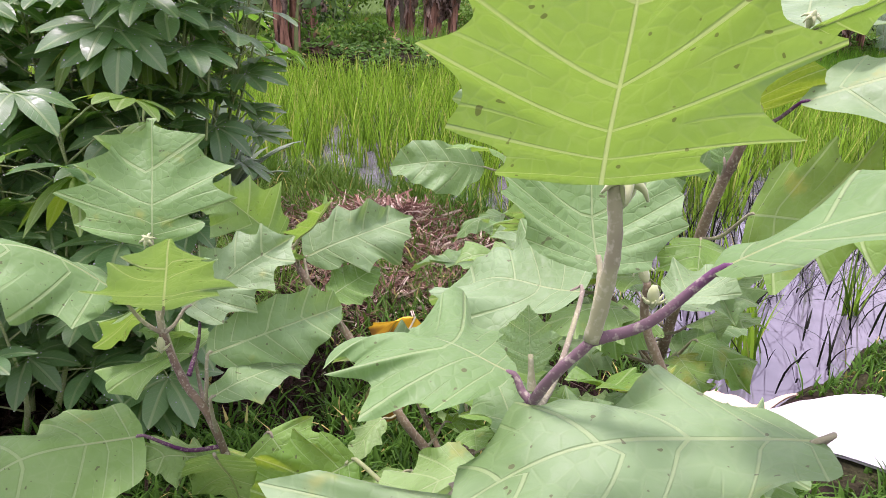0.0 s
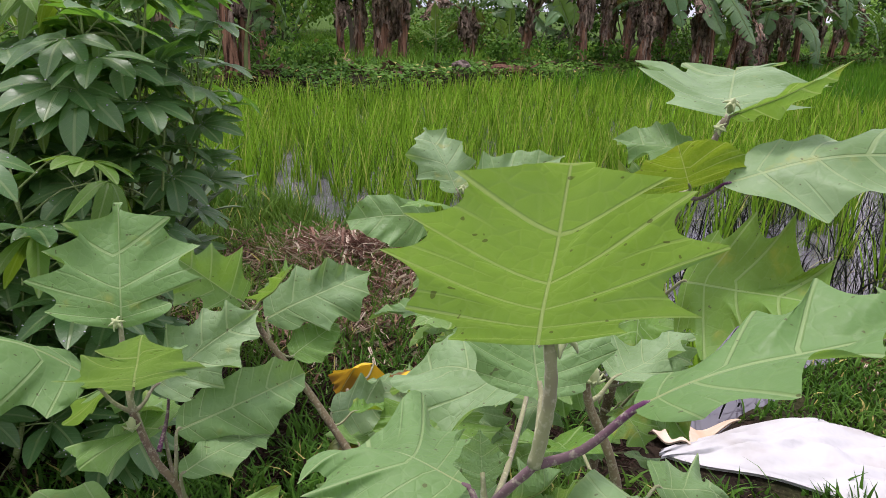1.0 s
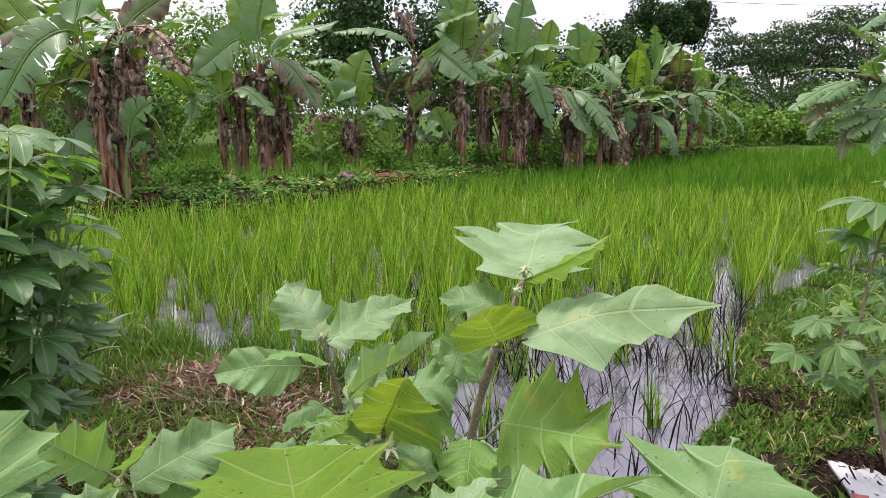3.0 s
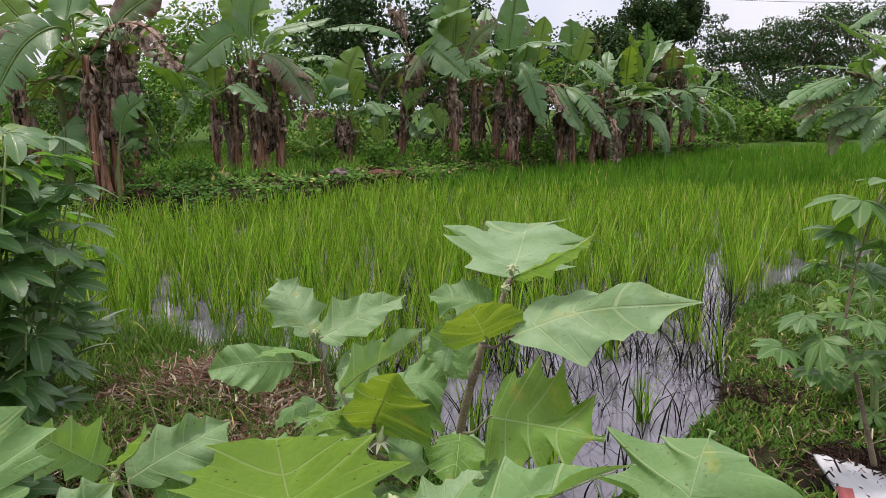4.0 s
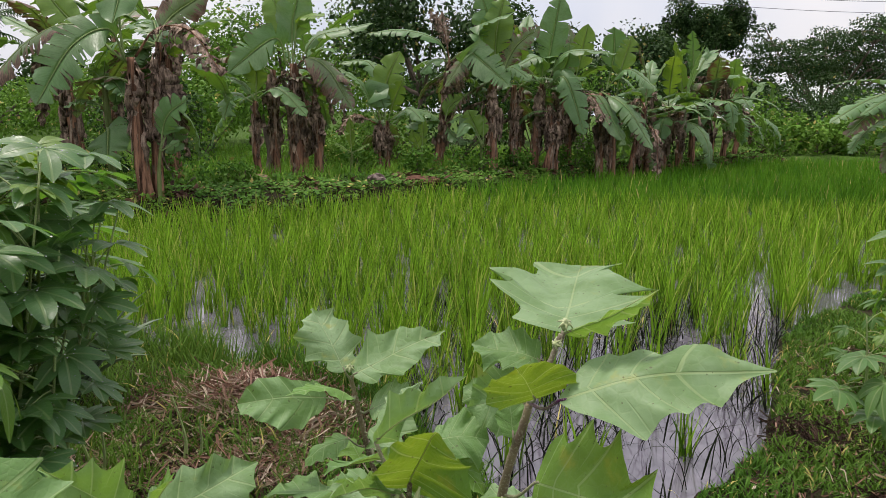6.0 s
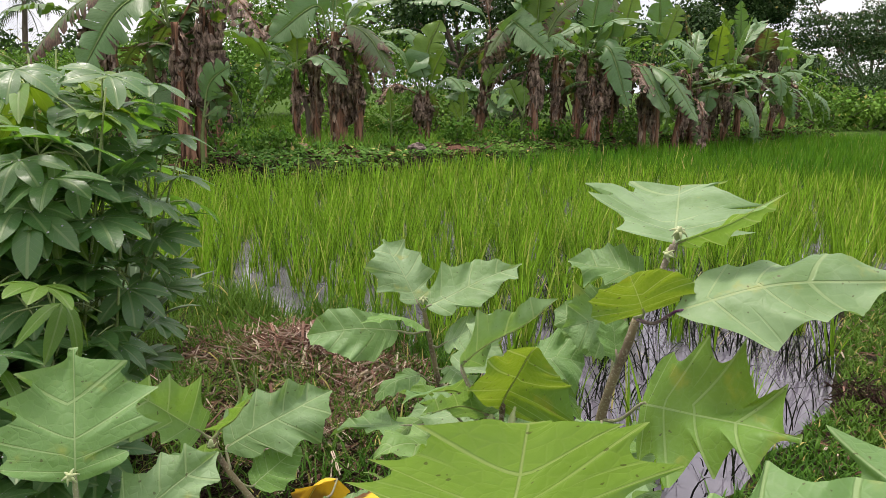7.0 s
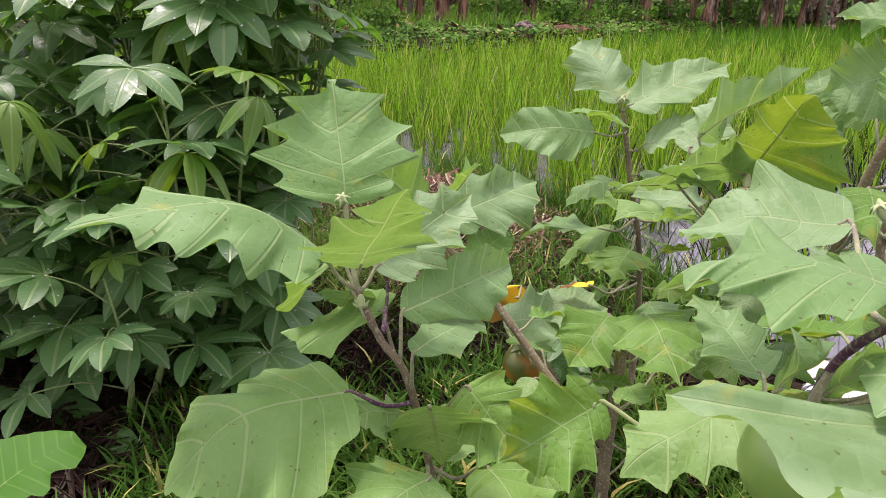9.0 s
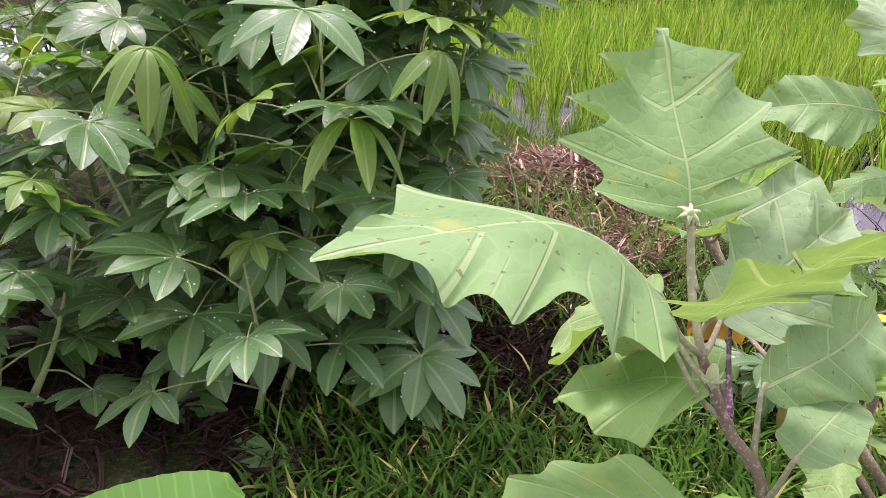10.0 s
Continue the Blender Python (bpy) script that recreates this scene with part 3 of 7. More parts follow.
def strands(name, cx, cy, sx, sy, count, lift, length, seed, label, even=False, mat=None):
    r = np.random.default_rng(seed)
    if even:
        X, Y = cx + sx * r.uniform(-1, 1, count), cy + sy * r.uniform(-1, 1, count)
    else:
        X, Y = cx + sx * r.normal(0, 0.5, count), cy + sy * r.normal(0, 0.5, count)
    ok = (Y < shore_near(X) - 0.05) & (ripples(X * 1.9 + seed, Y * 2.3) > -0.35 - 0.4 * r.uniform(0, 1, count))
    X, Y = X[ok], Y[ok]
    n = len(X)
    a, tip = r.uniform(0, 2 * np.pi, n), r.normal(0, 0.32, n)
    L = length * r.uniform(0.4, 1.4, n)
    s = np.linspace(-0.5, 0.5, 5)
    d = np.stack([np.cos(a), np.sin(a), np.zeros(n)], 1)
    q = np.stack([-np.sin(a), np.cos(a), np.zeros(n)], 1)
    z = ground_z(X, Y) + lift * np.exp(-((X - cx) / sx) ** 2 - ((Y - cy) / sy) ** 2) * r.uniform(0.0, 1, n) * (1 + 0.8 * ripples(X * 3, Y * 3)) + 0.006
    P = np.stack([X, Y, z], 1)[:, None] + d[:, None] * (L[:, None] * s)[..., None] + q[:, None] * (L[:, None] * 0.5 * r.normal(0, 1, n)[:, None] * (s**2))[..., None]
    P[..., 2] += L[:, None] * tip[:, None] * s + 0.01 * r.normal(0, 1, (n, 5))
    P[..., 2] = np.maximum(P[..., 2], ground_z(P[..., 0], P[..., 1]) + 0.003)
    W = np.full((n, 5), 1.0) * (0.0014 + 0.0050 * r.uniform(0, 1, n) ** 2.2)[:, None]
    V1, F1 = ribbons(P, W, q)
    V2, F2 = ribbons(P, W, np.tile([0, 0, 1.0], (n, 1)))
    F = np.vstack([F1, F2 + len(V1)])
    return put(name, mesh_data(name, np.vstack([V1, V2]), F, mat or STRAW), label=label, category="straw", kind="stuff")


strands("straw_heap", -1.12, 3.62, 0.36, 0.30, 1500, 0.07, 0.20, 31, "flat heap of old pinkish brown rice straw")
strands("straw_patch", -0.70, 3.30, 0.30, 0.26, 800, 0.05, 0.17, 37, "trampled patch of old straw in the grass")
strands("straw_trail", -0.88, 2.80, 0.28, 0.42, 900, 0.03, 0.15, 38, "trail of old brown straw across the soil")
strands("loose_straw", -1.15, 3.2, 0.7, 0.75, 1300, 0.01, 0.18, 36, "loose strands of old straw in the grass", even=True)
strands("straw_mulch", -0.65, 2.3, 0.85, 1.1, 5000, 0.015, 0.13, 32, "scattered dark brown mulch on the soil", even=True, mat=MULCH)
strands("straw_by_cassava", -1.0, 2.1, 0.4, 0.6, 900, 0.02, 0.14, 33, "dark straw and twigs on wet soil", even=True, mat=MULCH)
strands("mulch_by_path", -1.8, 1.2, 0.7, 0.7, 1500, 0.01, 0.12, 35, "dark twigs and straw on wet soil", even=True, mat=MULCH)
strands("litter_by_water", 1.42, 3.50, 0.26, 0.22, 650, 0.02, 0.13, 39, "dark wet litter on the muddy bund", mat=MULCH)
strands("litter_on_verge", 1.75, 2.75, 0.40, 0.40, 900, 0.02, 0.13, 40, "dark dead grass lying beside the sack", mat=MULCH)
strands("straw_on_verge", 1.9, 3.6, 0.9, 1.4, 1200, 0.01, 0.10, 34, "bits of dry straw lying in the grass", even=True)

# ---------------------------------------------------------------- eggplants
SHAPES = {
    "star": (((0.0, 0.10), (0.13, 0.72), (0.36, 1.0), (0.62, 0.96), (0.85, 0.58), (1.0, 0.05)), 0.34),
    "lobed": (((0.0, 0.12), (0.16, 0.80), (0.38, 1.0), (0.62, 0.88), (0.82, 0.54), (1.0, 0.02)), 0.24),
    "oval": (((0.0, 0.10), (0.12, 0.62), (0.32, 0.96), (0.52, 1.0), (0.74, 0.74), (0.90, 0.40), (1.0, 0.02)), 0.08),
    "blunt": (((0.0, 0.15), (0.06, 0.58), (0.24, 0.92), (0.50, 1.0), (0.72, 0.80), (0.90, 0.50), (1.0, 0.10)), 0.24),
    "broad": (((0.0, 0.16), (0.10, 0.66), (0.30, 0.98), (0.52, 1.0), (0.74, 0.80), (0.90, 0.48), (1.0, 0.04)), 0.11),
    "long": (((0.0, 0.08), (0.30, 0.86), (0.52, 1.0), (0.72, 0.66), (1.0, 0.02)), 0.16),
    "wing": (((0.0, 0.14), (0.16, 0.70), (0.40, 0.95), (0.64, 1.0), (0.84, 0.66), (1.0, 0.02)), 0.26),
    "horn": (((0.0, 0.14), (0.14, 0.78), (0.36, 1.0), (0.58, 0.78), (0.74, 0.46), (1.0, 0.02)), 0.28),
}


def leaf_grid(length, width, shape, arch, fold, ripple, seed, curl=0.0):
    """A lobed blade in its own frame: x across, y along, z up. Its rows follow the side veins, and each
    vein ends in a lobe's tip. Returns V, F, uv, the midrib, and for each point its place between the veins."""
    r = np.random.default_rng(seed)
    tips, depth = SHAPES[shape]
    rows, half = 96, 8
    v = np.linspace(0, 1, rows)
    edge, between, sweep = [], [], []
    loose = 0.35 if shape == "blunt" else 1.0
    for _ in range(2):
        tv = np.array([t for t, _ in tips])
        te = np.array([e for _, e in tips])
        tv[1:-1] += loose * r.normal(0, 0.03, len(tv) - 2)
        te[1:-1] *= 1 + loose * r.normal(0, 0.14, len(tv) - 2)
        # A vein leaves the midrib below its tip and sweeps forward.
        ahead = np.minimum(0.70 * te * width / (2 * length), 0.55 * tv)
        ahead[0] = ahead[-1] = 0.0
        tv = tv - ahead
        dep = depth * r.uniform(0.6, 1.4, len(tv))
        w = np.interp(v, tv, te)
        which = np.clip(np.searchsorted(tv, v, side="right") - 1, 0, len(tv) - 2)
        s = np.clip((v - tv[which]) / (tv[which + 1] - tv[which]), 0, 1)
        # The sinus lies close behind each tip and runs out slowly towards the next.
        scal = np.sin(np.pi * s**0.80) ** 1.25
        w = w - dep[which] * scal * (which > 0) * np.minimum(1, te[which] * 1.3) + 0.16 * scal * (which == 0)
        w = w + 0.012 * np.interp(v, np.linspace(0, 1, 40), r.normal(0, 1, 40)) * np.minimum(1, 4 * w)
        edge.append(np.maximum(w, 0.012))
        between.append(which + s)
        sweep.append(np.interp(v, tv, ahead))
    u = np.linspace(-1, 1, 2 * half + 1)
    au = np.abs(u)[None]
    W = np.where(u[None] < 0, edge[0][:, None], edge[1][:, None])
    phase = np.where(u[None] < 0, between[0][:, None], between[1][:, None])
    x = u[None] * W * width / 2
    y = (v[:, None] + au**1.15 * np.where(u[None] < 0, sweep[0][:, None], sweep[1][:, None])) * length
    ph = r.uniform(0, 6.28, 4)
    rel = au * W
    z = arch * length * 4 * v[:, None] * (1 - v[:, None]) + fold * np.abs(x)
    wave = np.where(u[None] < 0, np.sin(v[:, None] * 12 + ph[0]) + 0.6 * np.sin(v[:, None] * 31 + ph[1]), np.sin(v[:, None] * 13 + ph[2]) + 0.6 * np.sin(v[:, None] * 28 + ph[3]))
    big = 0.8 * ripple * width * (np.sin(v[:, None] * 5 + ph[1] + u[None] * 1.5) + np.sin(u[None] * 3.1 + ph[2]))
    z = z + big * np.sin(np.pi * v[:, None]) + ripple * 1.7 * width * rel**2 * wave - curl * width * rel**3
    # The blade swells between the veins.
    z = z - 0.006 * width * np.cos(2 * np.pi * phase) * np.minimum(rel * 2.5, 1) * np.minimum(1, 6 * (1 - v[:, None]))
    V = np.stack([x, y, z], -1).reshape(-1, 3)
    uv = np.stack([x / length, y / length], -1).reshape(-1, 2)
    vein = np.stack([rel * np.sign(u)[None], phase], -1).reshape(-1, 2)
    return V, grid_faces(rows, len(u)), uv, np.stack([np.zeros(rows), v * length, z[:, half]], -1), vein


def frame_of(base, tip, side, flip=False):
    B, T, S = (np.array(q, float) for q in (base, tip, side))
    Y = unit(T - B)
    X = unit(S - Y * (S @ Y))
    Z = np.cross(X, Y)
    if (Z[2] < 0) != flip:
        X, Z = -X, -Z
    return B, np.stack([X, Y, Z], 1), np.linalg.norm(T - B)


leaf_count = [0]


def leaf(plant, base, tip, side, width, shape="star", arch=0.06, fold=0.10, ripple=0.05, node=None, mat=None, stalk=None, flip=False, curl=0.0, label="", thick=0.0028, raised=True):
    """One leaf with its midrib, and its stalk from the node where it grows."""
    leaf_count[0] += 1
    B, R, L = frame_of(base, tip, side, flip)
    V, F, uv, mid, vein = leaf_grid(L, width, shape, arch, fold, ripple, leaf_count[0], curl)
    blade = part("leaf", V @ R.T + B, F, mat or EGG, plant, label, uv)
    loops = np.empty(len(blade.data.loops), int)
    blade.data.loops.foreach_get("vertex_index", loops)
    blade.data.uv_layers.new(name="vein").data.foreach_set("uv", vein[loops].ravel())
    rib = mid[:90:4] + np.array([0, 0, -0.0013])
    RV, RF = tube(rib, np.linspace(thick * 0.55, 0.0004, len(rib)), 6)
    if raised:
        part("midrib", RV @ R.T + B, RF, RIB, blade)
    if node is not None:
        N = np.array(node, float)
        Y = R[:, 1]
        line = curve([N, N * 0.5 + B * 0.5 - 0.12 * np.linalg.norm(B - N) * np.array([0, 0, 1.0]), B, B + Y * 0.012], 12)
        SV, SF = tube(line, np.linspace(thick * 1.15, thick * 0.62, len(line)), 8)
        part("petiole", SV, SF, stalk or STEM, plant)
    return blade


def fill(plant, line, count, seed, lo, hi, size, reach):
    """The many smaller leaves lower on a stem, spiralling round it."""
    r = np.random.default_rng(seed)
    L = curve(line, 40)
    for q in range(count):
        at = L[int((lo + (hi - lo) * (q + r.uniform(0, 0.9)) / count) * (len(L) - 1))]
        az = seed + q * 2.4 + r.normal(0, 0.35)
        d = np.array([math.cos(az), math.sin(az), 0.0])
        big = size * r.uniform(0.7, 1.25)
        base = at + d * reach * r.uniform(0.6, 1.1) + [0, 0, r.uniform(0.0, 0.05)]
        tip = base + d * big + np.array([0, 0, big * r.normal(-0.1, 0.35)])
        side = np.array([-d[1], d[0], r.normal(0, 0.3)])
        leaf(plant, base, tip, side, big * r.uniform(0.75, 1.0), ("lobed", "oval", "star")[int(r.integers(0, 3))], r.uniform(0.03, 0.12), r.uniform(0.02, 0.14), 0.06, node=at, mat=(EGG, EGG_NEAR, EGG_OLD)[int(r.integers(0, 3))], thick=0.0022)


def stem(plant, points, r0, r1, mat=None, name="stem", sides=10):
    line = curve(points, 8 * len(points))
    rad = np.linspace(r0, r1, len(line)) * (1 + 0.06 * np.sin(np.arange(len(line)) * 1.9))
    V, F = tube(line, rad, sides)
    return part(name, V, F, mat or STEM, plant)


def bud(plant, at, size=0.008, way=(0, 0, -1)):
    """A small pale star-shaped calyx."""
    d = unit(np.array(way, float))
    a = unit(np.cross(d, [0.3, 0.8, 0.2]))
    b = np.cross(d, a)
    pieces = []
    for q in range(6):
        t = q * math.pi / 3
        out_way = a * math.cos(t) + b * math.sin(t)
        s = np.linspace(0, 1, 5)[:, None]
        line = np.array(at) + out_way * size * 1.1 * s + d * size * (1.2 * s - 1.5 * s**2)
        pieces.append(tube(line, np.linspace(size * 0.35, size * 0.06, 5), 5))
    pieces.append(tube(curve([np.array(at) - d * size * 1.2, np.array(at), np.array(at) + d * size * 0.9], 6), [size * 0.25, size * 0.5, size * 0.55, size * 0.4, size * 0.1], 7))
    V, F = join(pieces)
    return part("flower_bud", V, F, CALYX, plant, "pale hairy flower bud")


def flower(plant, at, size=0.02, turn=0.3):
    """A white flower whose six narrow petals droop from a hairy calyx."""
    C = np.array(at, float)
    pieces = []
    for q in range(6):
        t = q * math.pi / 3 + turn
        out_way = np.array([math.cos(t), math.sin(t), 0])
        across = np.array([-math.sin(t), math.cos(t), 0])
        s = np.linspace(0, 1, 8)
        P = C + out_way * size * (s * 1.3)[:, None] + np.array([0, 0, 1.0]) * (size * (0.30 * s - 1.0 * s**2.0))[:, None]
        W = size * 0.20 * np.sin(np.pi * np.clip(s * 0.80 + 0.18, 0, 1)) + 0.0003
        pieces.append(ribbons(P[None], W[None], across[None]))
    V, F = join(pieces)
    bloom = part("flower", V, F, PETAL, plant, "white star-shaped flower with drooping petals")
    CV, CF = tube(curve([C + [0, 0, 0.002], C - [0, 0, 0.006], C - [0, 0, 0.013]], 6), [0.002, 0.0035, 0.0035, 0.0025, 0.001], 8)
    part("flower_core", CV, CF, YELLOW, bloom, "yellow core of stamens", uv=np.zeros((len(CV), 2)))
    KV, KF = tube(curve([C + [0.004, 0.012, 0.026], C + [0.0, 0.003, 0.010], C + [0, 0, 0.001]], 6), [0.002, 0.0025, 0.005, 0.0065, 0.004], 8)
    part("calyx", KV, KF, CALYX, bloom, "pale hairy calyx")
    return bloom


def fruit(plant, at, radius, node, mat, label):
    """A round fruit under a lobed calyx, on a short stalk."""
    t = np.linspace(0, np.pi, 15)
    line = np.array(at) + np.stack([0 * t, 0 * t, np.cos(t) * radius * 0.95], 1)
    V, F = tube(line, radius * np.maximum(np.sin(t), 0.02) ** 0.85, 22)
    body = part("fruit", V, F, mat, plant, label)
    top = np.array(at) + [0, 0, radius * 0.93]
    pieces = []
    for q in range(5):
        a = q * 2 * math.pi / 5
        s = np.linspace(0, 1, 6)
        lean = s * 0.75
        P = np.array(at) + radius * 1.03 * np.stack([np.sin(lean) * math.cos(a), np.sin(lean) * math.sin(a), np.cos(lean)], 1)
        pieces.append(ribbons(P[None], (radius * 0.32 * (1 - s**1.5))[None] + 0.0005, np.array([[-math.sin(a), math.cos(a), 0.0]])))
    pieces.append(tube(curve([top, top * 0.6 + np.array(node) * 0.4 + [0, 0, 0.006], node], 8), [0.0045, 0.003], 7))
    V, F = join(pieces)
    part("calyx", V, F, STEM, body)


# The plant with the big star-shaped upright leaf and the pale spreading one.
p1 = thing("eggplant_plant", (-0.52, 1.12, NEAR_Z), "eggplant with broad pale green star-lobed leaves", "eggplant", "eggplants by the paddy")
stem(p1, [(-0.484, 1.118, NEAR_Z - 0.02), (-0.514, 1.058, 0.256), (-0.545, 1.001, 0.519), (-0.584, 0.998, 0.586), (-0.616, 1.006, 0.646)], 0.0065, 0.0044, WOOD)
stem(p1, [(-0.616, 1.006, 0.646), (-0.632, 1.023, 0.696), (-0.642, 1.038, 0.751)], 0.004, 0.003)
leaf(p1, (-0.642, 1.04, 0.748), (-0.692, 1.133, 0.891), (0.155, 0.07, -0.03), 0.22, "star", 0.03, 0.10, 0.045, node=(-0.629, 1.023, 0.696), label="large pale green upright leaf with star lobes")
leaf(p1, (-0.656, 0.983, 0.706), (-0.872, 0.816, 0.766), (0.09, -0.15, -0.012), 0.19, "wing", 0.12, -0.06, 0.07, node=(-0.616, 1.006, 0.646), curl=0.03, label="wide pale green leaf with drooping lobes")
leaf(p1, (-0.616, 1.013, 0.674), (-0.517, 0.893, 0.818), (0.11, 0.03, 0.03), 0.175, "lobed", 0.02, 0.12, 0.05, node=(-0.622, 1.013, 0.661), mat=EGG, raised=False, label="young leaf showing its yellow-green underside")
leaf(p1, (-0.604, 1.038, 0.666), (-0.504, 1.158, 0.741), (0.09, -0.05, -0.08), 0.125, "lobed", 0.05, 0.05, 0.05, node=(-0.614, 1.008, 0.646))
leaf(p1, (-0.563, 1.02, 0.618), (-0.452, 1.20, 0.628), (0.08, 0.03, -0.085), 0.10, "oval", 0.10, 0.08, 0.05, node=(-0.559, 1, 0.556))
leaf(p1, (-0.535, 0.975, 0.585), (-0.470, 1.11, 0.572), (0.10, -0.06, -0.03), 0.07, "oval", 0.10, 0.02, 0.05, node=(-0.545, 1.001, 0.519))
leaf(p1, (-0.602, 0.933, 0.546), (-0.784, 0.803, 0.458), (0.01, -0.2, -0.09), 0.22, "broad", 0.14, -0.05, 0.06, node=(-0.54, 1.008, 0.496), stalk=STEM_PURPLE, curl=0.06, mat=EGG_NEAR)
leaf(p1, (-0.499, 0.918, 0.551), (-0.496, 0.973, 0.431), (0.10, 0.03, 0.0), 0.125, "oval", 0.05, 0.03, 0.05, node=(-0.537, 1.008, 0.486), mat=EGG_NEAR)
leaf(p1, (-0.472, 0.998, 0.536), (-0.384, 0.973, 0.446), (0.05, 0.10, 0.05), 0.13, "lobed", 0.06, 0.03, 0.06, node=(-0.534, 1.018, 0.466), mat=EGG_OLD)
leaf(p1, (-0.554, 1.048, 0.446), (-0.584, 1.158, 0.366), (0.1, 0.0, 0.02), 0.13, "oval", 0.10, 0.02, 0.05, node=(-0.529, 1.033, 0.406), mat=EGG_OLD)
leaf(p1, (-0.434, 0.938, 0.466), (-0.344, 0.828, 0.406), (0.1, 0.08, 0.0), 0.13, "lobed", 0.10, 0.02, 0.06, node=(-0.524, 1.038, 0.376), mat=EGG_OLD)
leaf(p1, (-0.489, 0.888, 0.476), (-0.544, 0.788, 0.436), (0.12, -0.05, 0.0), 0.14, "lobed", 0.10, 0.02, 0.06, node=(-0.529, 1.028, 0.386), mat=EGG_NEAR)
leaf(p1, (-0.656, 1.058, 0.671), (-0.759, 1.118, 0.561), (0.06, 0.08, 0.06), 0.12, "lobed", 0.06, 0.08, 0.06, node=(-0.604, 1.008, 0.616), mat=EGG_NEAR)
leaf(p1, (-0.594, 1.038, 0.606), (-0.744, 1.098, 0.511), (0.07, 0.09, 0.05), 0.15, "oval", 0.08, 0.05, 0.06, node=(-0.559, 1.003, 0.546), mat=EGG_NEAR)
leaf(p1, (-0.639, 1.048, 0.626), (-0.684, 1.118, 0.566), (0.06, 0.02, 0.0), 0.075, "oval", 0.04, 0.12, 0.05, node=(-0.584, 1.003, 0.586))
bud(p1, (-0.606, 0.988, 0.638), 0.010)
bud(p1, (-0.644, 1.033, 0.758), 0.010, (0.2, -0.6, 0.6))
stem(p1, [(-0.584, 1.008, 0.591), (-0.591, 1.048, 0.626), (-0.596, 1.063, 0.678)], 0.0035, 0.0012, STEM_PURPLE, "shoot", 7)
fill(p1, [(-0.484, 1.118, 0.006), (-0.514, 1.058, 0.256), (-0.545, 1.001, 0.519)], 4, 3, 0.4, 0.9, 0.09, 0.04)

# Its neighbour close behind, on a dark woody stem.
p2 = thing("eggplant_plant", (-0.30, 1.36, NEAR_Z), "eggplant with dark woody stem and mixed green leaves", "eggplant", "eggplants by the paddy")
stem(p2, [(-0.28, 1.355, NEAR_Z - 0.02), (-0.285, 1.345, 0.2), (-0.275, 1.375, 0.42)], 0.0135, 0.010, WOOD)
stem(p2, [(-0.285, 1.35, 0.24), (-0.38, 1.315, 0.37), (-0.5, 1.355, 0.5), (-0.6, 1.395, 0.585), (-0.625, 1.405, 0.63)], 0.0085, 0.0045, WOOD, "branch")
leaf(p2, (-0.605, 1.415, 0.61), (-0.465, 1.615, 0.645), (0.06, -0.07, -0.09), 0.15, "lobed", 0.08, 0.06, 0.05, node=(-0.59, 1.393, 0.58))
leaf(p2, (-0.6, 1.375, 0.62), (-0.645, 1.25, 0.655), (0.11, 0.0, 0.03), 0.12, "lobed", 0.06, 0.06, 0.05, node=(-0.61, 1.4, 0.6))
leaf(p2, (-0.635, 1.385, 0.65), (-0.745, 1.315, 0.765), (0.06, 0.1, 0.09), 0.13, "star", 0.02, 0.14, 0.05, node=(-0.625, 1.405, 0.63), mat=EGG_NEAR)
leaf(p2, (-0.61, 1.405, 0.65), (-0.53, 1.355, 0.735), (0.04, 0.10, 0.05), 0.10, "star", 0.02, 0.16, 0.05, node=(-0.625, 1.405, 0.63), mat=EGG_NEAR)
leaf(p2, (-0.55, 1.395, 0.55), (-0.5, 1.515, 0.57), (0.1, -0.02, -0.05), 0.09, "oval", 0.06, 0.06, 0.05, node=(-0.57, 1.385, 0.56), mat=EGG_NEAR)
leaf(p2, (-0.49, 1.435, 0.42), (-0.345, 1.535, 0.39), (0.03, -0.12, -0.05), 0.13, "lobed", 0.08, 0.03, 0.06, node=(-0.44, 1.335, 0.43))
leaf(p2, (-0.3, 1.435, 0.46), (-0.36, 1.315, 0.41), (0.12, 0.0, 0.0), 0.13, "oval", 0.08, 0.03, 0.06, node=(-0.275, 1.375, 0.42), mat=EGG_OLD)
leaf(p2, (-0.24, 1.435, 0.49), (-0.17, 1.375, 0.42), (0.04, 0.14, 0.05), 0.16, "lobed", 0.06, 0.03, 0.06, node=(-0.275, 1.375, 0.42), mat=EGG)
leaf(p2, (-0.25, 1.315, 0.52), (-0.2, 1.135, 0.5), (0.15, 0.0, 0.0), 0.15, "lobed", 0.08, 0.04, 0.06, node=(-0.275, 1.375, 0.42), mat=EGG_OLD)
leaf(p2, (-0.33, 1.475, 0.42), (-0.46, 1.615, 0.4), (0.06, 0.08, 0.02), 0.14, "lobed", 0.10, 0.03, 0.06, node=(-0.28, 1.365, 0.36), mat=EGG)
leaf(p2, (-0.2, 1.465, 0.36), (-0.08, 1.535, 0.33), (0.05, -0.1, 0.0), 0.13, "oval", 0.10, 0.03, 0.06, node=(-0.28, 1.365, 0.3), mat=EGG_OLD)
leaf(p2, (-0.36, 1.235, 0.34), (-0.4, 1.135, 0.26), (0.1, -0.05, 0.0), 0.12, "oval", 0.10, 0.03, 0.06, node=(-0.33, 1.33, 0.31), mat=EGG_OLD)
fruit(p2, (-0.446, 1.393, 0.362), 0.037, (-0.42, 1.325, 0.4), ORANGE, "round ripening eggplant, dark green and orange")
